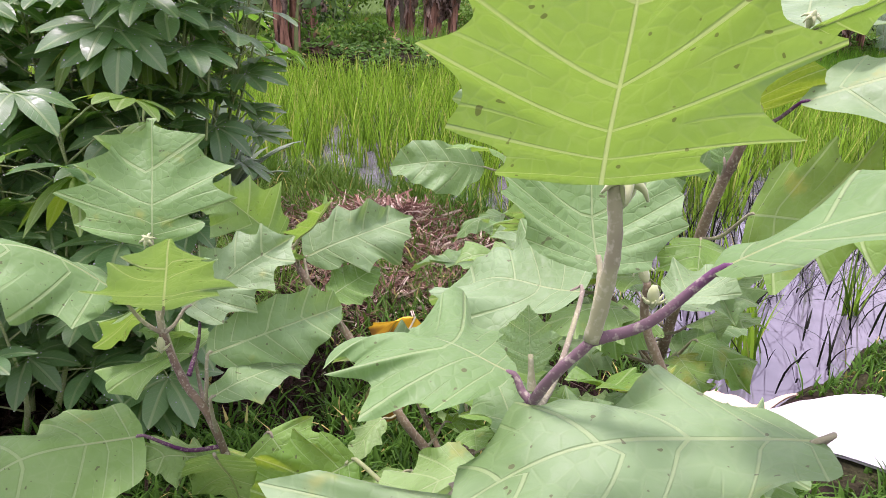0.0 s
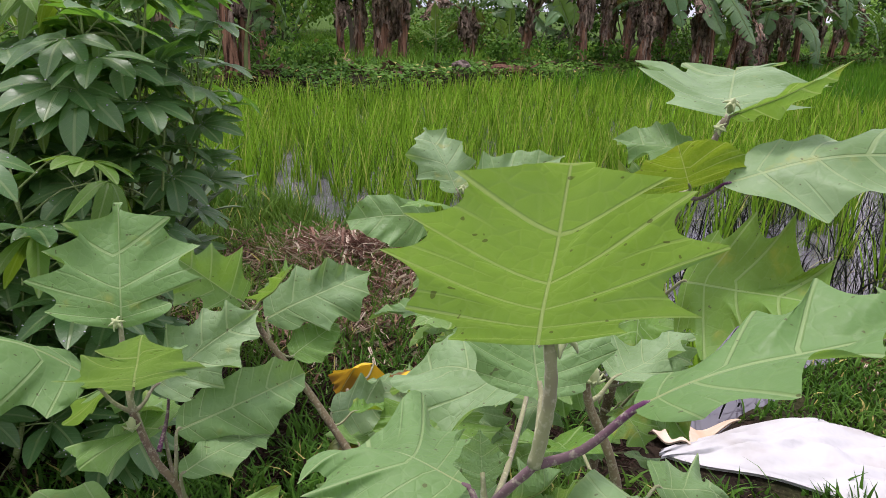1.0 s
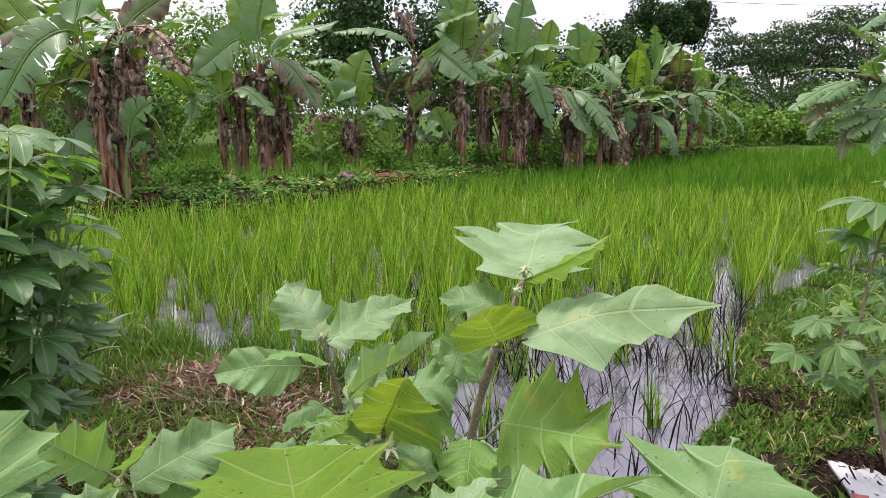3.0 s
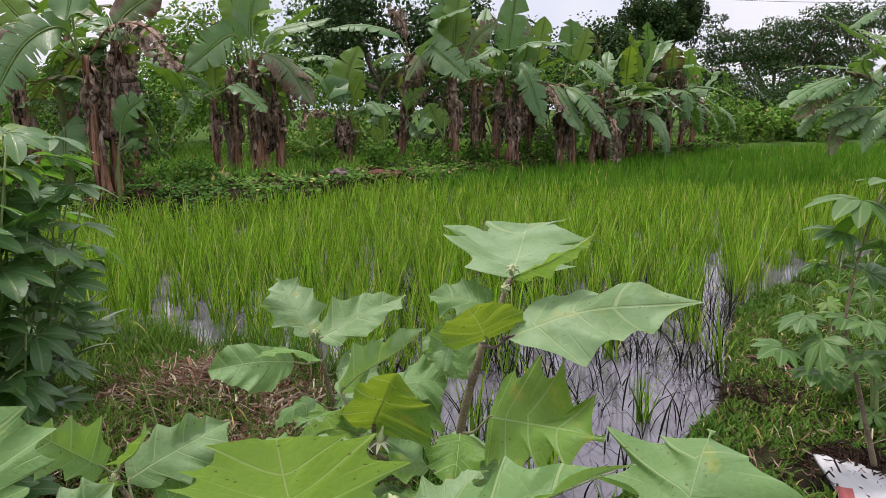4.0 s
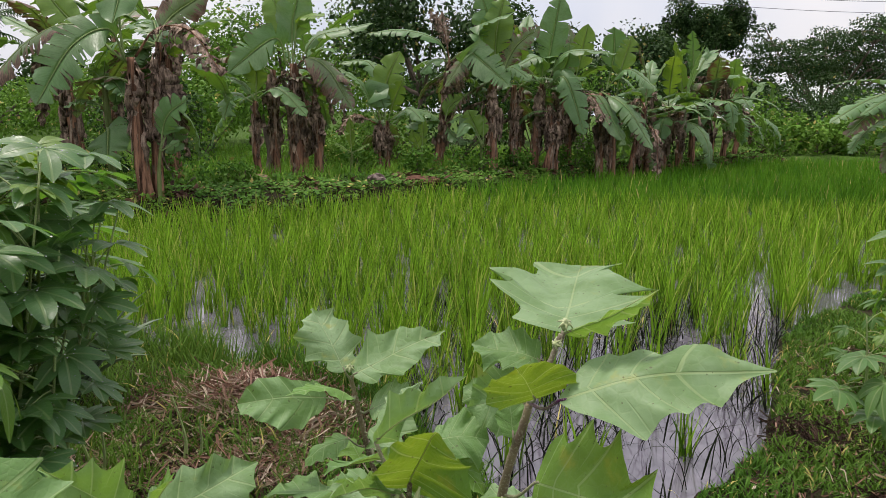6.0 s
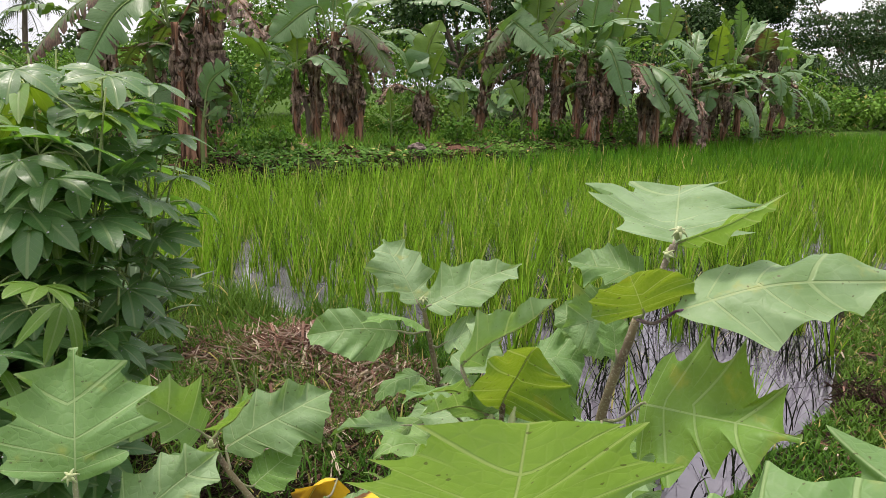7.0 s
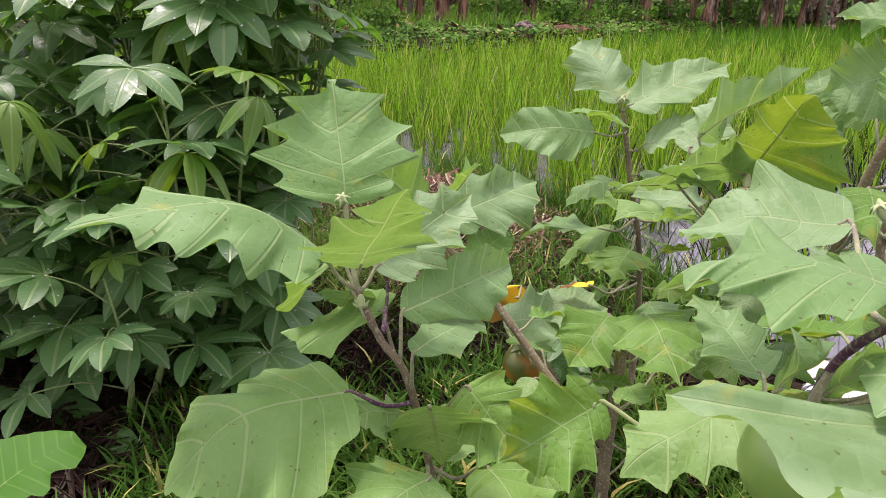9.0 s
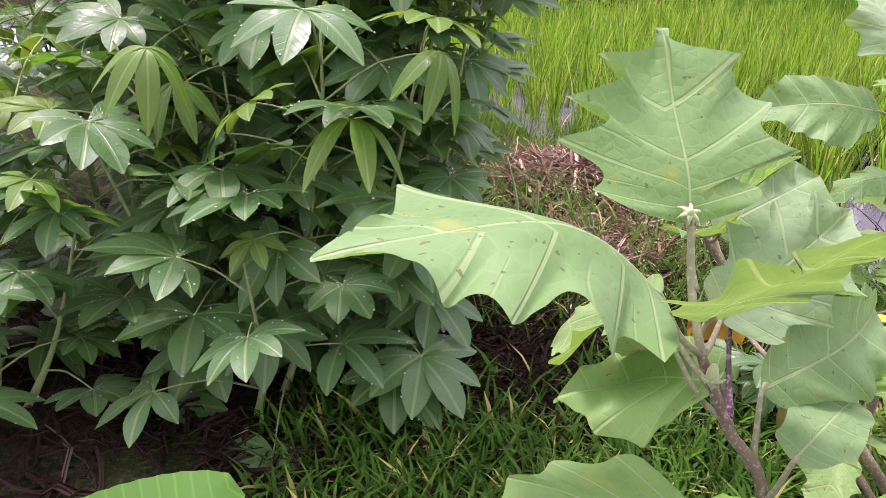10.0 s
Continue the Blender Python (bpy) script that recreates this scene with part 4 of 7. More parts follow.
leaf(p2, (-0.505, 1.80, 0.345), (-0.60, 1.81, 0.235), (0.05, -0.02, 0.09), 0.15, "oval", 0.18, -0.6, 0.06, node=(-0.50, 1.68, 0.365), mat=YELLOW, curl=-0.1, label="curled withered yellow and brown leaf")
stem(p2, [(-0.285, 1.35, 0.2), (-0.4, 1.475, 0.31), (-0.52, 1.635, 0.36)], 0.006, 0.004, WOOD, "branch")
bud(p2, (-0.622, 1.39, 0.625), 0.009)
fill(p2, [(-0.28, 1.355, 0), (-0.285, 1.345, 0.2), (-0.275, 1.375, 0.42)], 7, 5, 0.35, 1.0, 0.10, 0.07)
fill(p2, [(-0.285, 1.35, 0.24), (-0.38, 1.315, 0.37), (-0.5, 1.355, 0.5)], 5, 6, 0.3, 1.0, 0.08, 0.04)

# The nearest plant: a purple fork with a large leaf seen from below.
p3 = thing("eggplant_plant", (-0.16, 0.72, NEAR_Z), "eggplant with purple forked stem and a large translucent leaf", "eggplant", "eggplants by the paddy")
stem(p3, [(-0.118, 0.826, NEAR_Z - 0.02), (-0.138, 0.806, 0.42), (-0.146, 0.746, 0.72), (-0.116, 0.658, 0.84), (-0.088, 0.646, 0.886)], 0.0044, 0.0031, STEM_PURPLE)
stem(p3, [(-0.088, 0.646, 0.886), (-0.082, 0.646, 0.94), (-0.088, 0.648, 0.988)], 0.0048, 0.0036)
leaf(p3, (-0.092, 0.63, 0.978), (-0.082, 0.540, 1.104), (0.202, 0.035, 0.012), 0.182, "blunt", 0.03, 0.05, 0.025, mat=EGG_NEAR, raised=False, label="large leaf with glowing yellow-green underside", thick=0.003)
leaf(p3, (-0.029, 0.655, 0.931), (0.19, 0.676, 1.02), (0.03, -0.15, 0.03), 0.135, "horn", 0.06, 0.04, 0.05, node=(-0.088, 0.646, 0.886), stalk=STEM_PURPLE, thick=0.0032)
leaf(p3, (-0.133, 0.676, 0.842), (-0.273, 0.726, 0.802), (-0.03, -0.19, 0.01), 0.19, "lobed", 0.10, 0.02, 0.05, node=(-0.12, 0.664, 0.832), stalk=STEM_PURPLE)
leaf(p3, (-0.103, 0.886, 0.82), (-0.243, 0.946, 0.775), (0.0, -0.13, -0.01), 0.15, "oval", 0.10, 0.02, 0.07, node=(-0.123, 0.671, 0.81))
leaf(p3, (-0.088, 0.696, 0.908), (-0.111, 0.775, 0.983), (0.13, 0.05, -0.02), 0.15, "oval", 0.03, 0.05, 0.04, node=(-0.088, 0.646, 0.886))
leaf(p3, (-0.085, 0.655, 0.775), (-0.145, 0.45, 0.80), (0.2, 0.05, 0.02), 0.28, "oval", 0.06, 0.02, 0.05, node=(-0.133, 0.681, 0.72))
leaf(p3, (-0.121, 0.661, 0.852), (-0.127, 0.671, 0.892), (0.03, 0.01, 0.0), 0.034, "oval", 0.02, 0.1, 0.03, node=(-0.119, 0.659, 0.842))
leaf(p3, (-0.171, 0.826, 0.66), (-0.283, 0.771, 0.6), (0.08, -0.1, 0.0), 0.14, "lobed", 0.10, 0.02, 0.06, node=(-0.148, 0.736, 0.57), mat=EGG_NEAR)
leaf(p3, (-0.303, 0.856, 0.625), (-0.398, 0.806, 0.57), (0.03, 0.06, 0.09), 0.10, "lobed", 0.05, 0.25, 0.08, node=(-0.168, 0.796, 0.62), stalk=RIB, mat=EGG_OLD)
leaf(p3, (-0.148, 0.906, 0.645), (-0.213, 1.026, 0.68), (0.06, 0.03, 0.02), 0.07, "lobed", 0.03, 0.3, 0.06, node=(-0.148, 0.766, 0.59))
leaf(p3, (-0.038, 0.886, 0.65), (0.072, 0.976, 0.62), (0.05, -0.1, 0.0), 0.13, "lobed", 0.10, 0.02, 0.06, node=(-0.148, 0.736, 0.54))
leaf(p3, (-0.058, 0.606, 0.58), (0.032, 0.526, 0.52), (0.08, 0.1, 0.0), 0.14, "lobed", 0.10, 0.02, 0.06, node=(-0.148, 0.736, 0.5))
leaf(p3, (-0.228, 0.646, 0.52), (-0.348, 0.586, 0.47), (0.03, -0.1, 0.0), 0.13, "lobed", 0.10, 0.02, 0.06, node=(-0.153, 0.741, 0.48), mat=EGG_OLD)
leaf(p3, (-0.088, 0.946, 0.48), (-0.028, 1.066, 0.43), (0.1, -0.04, 0.0), 0.13, "oval", 0.10, 0.02, 0.06, node=(-0.153, 0.746, 0.44), mat=EGG_OLD)
fruit(p3, (-0.158, 0.712, 0.680), 0.043, (-0.143, 0.732, 0.75), FRUIT, "round pale green eggplant fruit")
leaf(p3, (0.045, 0.665, 0.835), (-0.155, 0.60, 0.79), (0.05, -0.15, 0.012), 0.145, "oval", 0.10, 0.02, 0.05, node=(-0.13, 0.69, 0.70), mat=EGG)
bud(p3, (-0.08, 0.651, 0.975), 0.013, (0.2, -0.3, 0.9))
fill(p3, [(-0.118, 0.826, 0.02), (-0.138, 0.806, 0.42), (-0.146, 0.746, 0.64)], 4, 8, 0.3, 0.7, 0.09, 0.04)

# A second stem beside it, with pale buds.
p4 = thing("eggplant_plant", (0.06, 0.98, NEAR_Z), "eggplant with pale buds and low green leaves", "eggplant", "eggplants by the paddy")
stem(p4, [(0.076, 1.034, NEAR_Z - 0.02), (0.056, 1.024, 0.31), (0.006, 0.999, 0.63), (-0.039, 0.989, 0.75), (-0.044, 0.984, 0.8)], 0.008, 0.004, WOOD)
bud(p4, (-0.037, 0.979, 0.785), 0.012)
bud(p4, (-0.05, 0.989, 0.81), 0.011, (-0.3, 0.2, 0.7))
leaf(p4, (-0.014, 1.014, 0.77), (0.081, 1.074, 0.81), (0.05, -0.08, 0.02), 0.10, "lobed", 0.06, 0.05, 0.06, node=(-0.039, 0.989, 0.75))
leaf(p4, (0.056, 1.054, 0.61), (0.166, 1.094, 0.56), (0.04, -0.14, -0.03), 0.16, "lobed", 0.08, 0.04, 0.06, node=(0.016, 1.004, 0.59), mat=EGG)
leaf(p4, (-0.034, 1.074, 0.63), (-0.074, 1.184, 0.57), (0.12, 0.03, 0.0), 0.14, "lobed", 0.08, 0.04, 0.06, node=(0.006, 0.999, 0.61), mat=EGG_OLD)
leaf(p4, (0.116, 0.964, 0.54), (0.216, 0.914, 0.48), (0.06, 0.12, 0.0), 0.15, "lobed", 0.08, 0.04, 0.06, node=(0.026, 1.014, 0.51), mat=EGG_NEAR)
leaf(p4, (0.006, 1.134, 0.45), (-0.054, 1.254, 0.41), (0.12, 0.05, 0.0), 0.14, "lobed", 0.10, 0.04, 0.06, node=(0.051, 1.024, 0.37), mat=EGG_OLD)
leaf(p4, (0.286, 0.854, 0.845), (0.361, 0.984, 0.915), (0.2, -0.05, 0.0), 0.225, "star", 0.04, 0.03, 0.05, node=(0.056, 1.024, 0.46), stalk=STEM_PURPLE)
leaf(p4, (0.206, 1.134, 0.43), (0.306, 1.234, 0.37), (0.1, -0.08, 0.0), 0.15, "lobed", 0.10, 0.04, 0.06, node=(0.051, 1.024, 0.34), mat=EGG_OLD)
leaf(p4, (0.226, 1.014, 0.41), (0.336, 0.934, 0.37), (0.06, 0.1, 0.0), 0.13, "lobed", 0.10, 0.04, 0.06, node=(0.056, 1.024, 0.31))
leaf(p4, (-0.125, 0.95, 0.605), (-0.061, 1.0, 0.651), (0.04, 0.05, -0.06), 0.095, "lobed", 0.06, 0.20, 0.10, node=(0.006, 0.999, 0.60))
leaf(p4, (-0.072, 0.98, 0.592), (0.001, 1.0, 0.648), (0.03, 0.03, -0.09), 0.10, "lobed", 0.06, 0.10, 0.08, node=(0.006, 0.999, 0.61))
fill(p4, [(0.076, 1.034, 0.01), (0.056, 1.024, 0.31), (0.006, 0.999, 0.63)], 10, 9, 0.35, 0.95, 0.11, 0.06)

# The tall plant by the water.
p5 = thing("eggplant_plant", (0.02, 1.45, NEAR_Z), "tall eggplant with broad lobed leaves and white flowers", "eggplant", "eggplants by the paddy")
stem(p5, [(0.0, 1.47, NEAR_Z - 0.02), (0.005, 1.42, 0.4), (0.04, 1.36, 0.738), (0.07, 1.328, 0.88), (0.078, 1.324, 0.918)], 0.0095, 0.0062, WOOD)
stem(p5, [(0.078, 1.324, 0.918), (0.104, 1.33, 0.975), (0.124, 1.338, 1.03)], 0.0055, 0.0042)
leaf(p5, (0.126, 1.342, 1.032), (0.188, 1.655, 1.078), (0.3, -0.04, 0.0), 0.30, "star", 0.03, 0.14, 0.03, node=(0.122, 1.335, 1.02), label="broad pale leaf folded along its midrib")
leaf(p5, (0.128, 1.325, 1.035), (0.262, 1.29, 1.120), (0.02, -0.06, 0.06), 0.062, "lobed", 0.03, 0.3, 0.05, node=(0.124, 1.335, 1.02), mat=EGG_NEAR, flip=True)
leaf(p5, (0.085, 1.30, 0.935), (0.052, 1.235, 1.005), (0.14, 0.03, 0.004), 0.155, "oval", 0.06, -0.04, 0.04, node=(0.08, 1.32, 0.925), mat=EGG_OLD, raised=False)
leaf(p5, (0.095, 1.40, 0.965), (-0.02, 1.44, 0.975), (0.03, 0.1, 0.05), 0.12, "lobed", 0.08, 0.04, 0.05, node=(0.095, 1.33, 0.955))
leaf(p5, (0.118, 1.245, 0.956), (0.425, 1.245, 1.015), (-0.02, -0.17, -0.075), 0.165, "long", 0.05, 0.03, 0.05, node=(0.078, 1.324, 0.918), stalk=STEM_PURPLE, label="long pale green leaf reaching over the water")
leaf(p5, (0.09, 1.29, 0.80), (0.255, 1.12, 0.84), (0.0, -0.11, -0.125), 0.22, "star", 0.06, 0.03, 0.05, node=(0.04, 1.36, 0.738), mat=EGG_OLD)
leaf(p5, (-0.118, 1.34, 0.753), (-0.066, 1.28, 0.881), (0.12, 0.0, 0.01), 0.165, "broad", 0.06, -0.45, 0.06, node=(-0.113, 1.33, 0.745), mat=EGG_OLD, label="leaf folded along its midrib showing its underside")
leaf(p5, (-0.19, 1.44, 0.783), (-0.03, 1.5, 0.894), (0.03, 0.06, -0.06), 0.10, "lobed", 0.05, 0.20, 0.10, node=(-0.09, 1.45, 0.62))
leaf(p5, (0.065, 1.46, 0.837), (-0.035, 1.5, 0.874), (0.02, 0.05, 0.10), 0.105, "broad", 0.05, 0.05, 0.05, node=(0.05, 1.345, 0.80))
leaf(p5, (-0.08, 1.4, 0.813), (0.016, 1.42, 0.808), (0.0, 0.08, 0.07), 0.10, "broad", 0.16, -0.10, 0.06, node=(-0.10, 1.345, 0.78))
leaf(p5, (-0.041, 1.42, 0.794), (-0.11, 1.36, 0.729), (0.06, 0.0, 0.05), 0.062, "oval", 0.08, 0.10, 0.06, node=(-0.06, 1.40, 0.72))
leaf(p5, (-0.13, 1.3, 0.76), (-0.228, 1.24, 0.782), (0.0, -0.07, 0.05), 0.10, "broad", 0.12, 0.02, 0.06, node=(-0.113, 1.34, 0.73))
leaf(p5, (-0.06, 1.40, 0.79), (0.01, 1.36, 0.735), (0.06, 0.08, 0.0), 0.09, "oval", 0.06, 0.05, 0.05, node=(-0.10, 1.36, 0.72), mat=EGG_OLD)
leaf(p5, (-0.195, 1.51, 0.745), (-0.125, 1.62, 0.835), (0.08, -0.06, -0.02), 0.12, "lobed", 0.05, 0.08, 0.07, node=(-0.10, 1.45, 0.63))
leaf(p5, (0.075, 1.42, 0.90), (-0.025, 1.42, 0.865), (0.02, 0.04, 0.12), 0.14, "lobed", 0.05, 0.05, 0.05, node=(0.05, 1.345, 0.80))
leaf(p5, (0.055, 1.33, 0.855), (0.042, 1.37, 0.918), (0.05, 0.02, 0.0), 0.058, "oval", 0.04, 0.10, 0.05, node=(0.055, 1.345, 0.83))
leaf(p5, (0.04, 1.33, 0.70), (0.09, 1.24, 0.66), (0.12, 0.05, 0.0), 0.14, "lobed", 0.08, 0.04, 0.06, node=(0.02, 1.39, 0.62), mat=EGG)
leaf(p5, (-0.18, 1.46, 0.66), (-0.27, 1.55, 0.65), (0.1, 0.1, 0.0), 0.13, "lobed", 0.10, 0.04, 0.06, node=(-0.02, 1.42, 0.55), mat=EGG)
leaf(p5, (0.06, 1.40, 0.56), (0.15, 1.36, 0.50), (0.05, 0.12, 0.0), 0.15, "lobed", 0.10, 0.04, 0.06, node=(0.0, 1.42, 0.48), mat=EGG_OLD)
leaf(p5, (-0.08, 1.36, 0.58), (-0.12, 1.26, 0.53), (0.13, 0.0, 0.0), 0.14, "lobed", 0.10, 0.04, 0.06, node=(0.0, 1.42, 0.50), mat=EGG)
leaf(p5, (0.05, 1.52, 0.62), (0.10, 1.64, 0.58), (0.1, -0.05, 0.0), 0.13, "oval", 0.10, 0.04, 0.06, node=(0.0, 1.41, 0.52), mat=EGG)
stem(p5, [(0.0, 1.42, 0.5), (-0.09, 1.45, 0.62), (-0.115, 1.36, 0.70), (-0.113, 1.33, 0.765)], 0.006, 0.004, WOOD, "branch")
leaf(p5, (-0.16, 1.41, 0.70), (-0.25, 1.36, 0.745), (0.05, -0.08, 0.0), 0.11, "lobed", 0.10, 0.05, 0.06, node=(-0.09, 1.45, 0.62))
leaf(p5, (-0.19, 1.38, 0.665), (-0.31, 1.30, 0.675), (0.06, -0.09, 0.02), 0.13, "oval", 0.10, 0.05, 0.06, node=(-0.08, 1.45, 0.60), mat=EGG_NEAR)
leaf(p5, (-0.215, 1.45, 0.705), (-0.12, 1.34, 0.745), (0.08, 0.06, 0.02), 0.13, "lobed", 0.08, 0.05, 0.06, node=(-0.09, 1.45, 0.62))
leaf(p5, (0.04, 1.34, 0.745), (0.03, 1.22, 0.69), (0.11, 0.0, 0.0), 0.125, "lobed", 0.10, 0.05, 0.06, node=(0.03, 1.37, 0.68), mat=EGG_OLD)
leaf(p5, (-0.05, 1.30, 0.64), (-0.16, 1.20, 0.61), (0.08, -0.08, 0.0), 0.13, "lobed", 0.10, 0.05, 0.06, node=(0.0, 1.42, 0.52), mat=EGG_NEAR)
flower(p5, (-0.098, 1.29, 0.75), 0.0165)
flower(p5, (-0.131, 1.29, 0.745), 0.0165, 0.8)
bud(p5, (0.128, 1.322, 1.052), 0.012, (0.1, -0.5, 0.8))
bud(p5, (0.116, 1.325, 1.018), 0.010, (-0.4, -0.4, 0.1))
fill(p5, [(0.0, 1.47, 0.0), (0.0, 1.42, 0.4), (0.018, 1.37, 0.66)], 16, 11, 0.45, 1.0, 0.11, 0.06)

# The plant behind, beside the straw.
p6 = thing("eggplant_plant", (-0.24, 1.92, NEAR_Z), "smaller eggplant with pale upright leaves beside the straw", "eggplant", "eggplants by the paddy")
stem(p6, [(-0.228, 1.915, NEAR_Z - 0.02), (-0.238, 1.885, 0.359), (-0.288, 1.855, 0.629), (-0.313, 1.84, 0.759)], 0.009, 0.005, WOOD)
leaf(p6, (-0.324, 1.83, 0.774), (-0.423, 1.915, 0.899), (0.12, 0.0, -0.045), 0.135, "star", 0.03, 0.10, 0.05, node=(-0.313, 1.84, 0.754))
leaf(p6, (-0.303, 1.82, 0.771), (-0.098, 1.915, 0.857), (-0.03, -0.12, -0.10), 0.135, "lobed", 0.03, 0.06, 0.05, node=(-0.313, 1.84, 0.754))
leaf(p6, (-0.368, 1.825, 0.709), (-0.568, 1.785, 0.699), (0.0, -0.08, -0.10), 0.14, "oval", 0.14, 0.04, 0.05, node=(-0.303, 1.845, 0.709))
leaf(p6, (-0.298, 1.785, 0.729), (-0.418, 1.665, 0.774), (0.1, 0.05, -0.03), 0.085, "lobed", 0.10, 0.04, 0.05, node=(-0.303, 1.845, 0.709), mat=EGG_NEAR)
leaf(p6, (-0.263, 1.815, 0.689), (-0.148, 1.785, 0.754), (0.0, -0.1, -0.06), 0.11, "lobed", 0.08, 0.04, 0.05, node=(-0.293, 1.85, 0.669))
leaf(p6, (-0.208, 1.685, 0.629), (-0.308, 1.545, 0.659), (0.1, 0.05, 0.0), 0.15, "lobed", 0.10, 0.04, 0.05, node=(-0.273, 1.86, 0.589))
leaf(p6, (-0.338, 1.745, 0.519), (-0.508, 1.755, 0.474), (0.0, -0.1, 0.02), 0.14, "lobed", 0.10, 0.04, 0.05, node=(-0.263, 1.865, 0.509), mat=EGG)
leaf(p6, (-0.268, 1.765, 0.469), (-0.308, 1.645, 0.429), (0.12, 0.03, 0.0), 0.13, "lobed", 0.10, 0.04, 0.05, node=(-0.258, 1.87, 0.469), mat=EGG_OLD)
leaf(p6, (-0.188, 1.845, 0.529), (-0.068, 1.805, 0.509), (0.0, -0.12, 0.0), 0.12, "lobed", 0.10, 0.04, 0.05, node=(-0.263, 1.865, 0.509), mat=EGG)
leaf(p6, (-0.338, 1.515, 0.479), (-0.398, 1.545, 0.454), (0.03, 0.06, 0.0), 0.05, "oval", 0.10, 0.04, 0.05, node=(-0.268, 1.685, 0.429), mat=YELLOW)
leaf(p6, (-0.308, 1.825, 0.349), (-0.408, 1.785, 0.269), (0.0, 0.13, 0.0), 0.12, "oval", 0.10, 0.04, 0.05, node=(-0.243, 1.875, 0.349), mat=EGG_OLD)
bud(p6, (-0.313, 1.83, 0.784), 0.012, (0.1, -0.4, 0.8))
fill(p6, [(-0.228, 1.915, 0.009), (-0.238, 1.885, 0.359), (-0.288, 1.855, 0.629)], 11, 13, 0.45, 1.0, 0.10, 0.06)

# ---------------------------------------------------------------- low broad leaf with parallel veins
low_plant = thing("broad_leaf_seedling", (-1.36, 0.72, NEAR_Z), "low seedling with one ragged bright green broad leaf", "plant")


def ragged_leaf(plant, base, tip, side, width, mat, seed):
    """A broad blade with bitten edges."""
    r = np.random.default_rng(seed)
    B, R, L = frame_of(base, tip, side)
    rows, cols = 60, 17
    v, u = np.linspace(0, 1, rows)[:, None], np.linspace(-1, 1, cols)[None]
    w = 0.5 * width * np.sin(np.pi * np.clip(v**0.9 * 0.90 + 0.08, 0, 1)) ** 0.6
    bite = 1 - 0.34 * np.clip(np.interp(v, np.linspace(0, 1, 26), r.normal(0.25, 0.9, 26)), 0, 1.3) * (v > 0.55)
    x = u * w * np.where(u > 0, bite, 1.0)
    y = np.repeat(v * L, cols, 1)
    z = 0.10 * L * 4 * v * (1 - v) + 0.12 * np.abs(x) + 0.0012 * np.sin(v * 100 - np.abs(u) * 5) * np.abs(u) + 0.006 * np.sin(v * 9 + 2 * u)
    V = np.stack([x, y, z], -1).reshape(-1, 3)
    blade = part("leaf", V @ R.T + B, grid_faces(rows, cols), mat, plant, "", np.stack([x / L, y / L], -1).reshape(-1, 2))
    RV, RF = tube(np.stack([0 * v[:, 0], v[:, 0] * L, z[:, cols // 2] - 0.001], 1)[::4], [0.0028, 0.001], 6)
    part("midrib", RV @ R.T + B, RF, CASSAVA_STALK, blade)


k = Nodes("broad_leaf")
x, y = k.uv()
run = k.math("SUBTRACT", y, k.math("MULTIPLY", k.math("ABSOLUTE", x), 0.35))
vein = k.step(k.math("ABSOLUTE", k.math("SUBTRACT", k.math("FRACT", k.math("MULTIPLY", run, 17.0)), 0.5)), 0.03, 0.12, 1.0, 0.0)
BROAD = k.finish(k.mix(k.math("MULTIPLY", vein, 0.55), (0.05, 0.15, 0.016), (0.10, 0.225, 0.035)), 0.6, k.bump(vein, 0.15, 0.002), spec=0.2, through=(0.18, 0.40, 0.02), share=0.3)
ragged_leaf(low_plant, (-1.335, 0.80, 0.13), (-1.15, 1.09, 0.275), (-0.12, 0.12, 0.06), 0.22, BROAD, 3)
ragged_leaf(low_plant, (-1.05, 0.72, 0.20), (-0.80, 0.93, 0.27), (-0.1, 0.1, 0.0), 0.15, BROAD, 4)
stem(low_plant, [(-1.36, 0.72, NEAR_Z - 0.02), (-1.365, 0.74, 0.06), (-1.335, 0.80, 0.13)], 0.008, 0.004, RIB)
stem(low_plant, [(-1.35, 0.71, NEAR_Z - 0.02), (-1.2, 0.69, 0.12), (-1.05, 0.72, 0.20)], 0.006, 0.003, RIB)

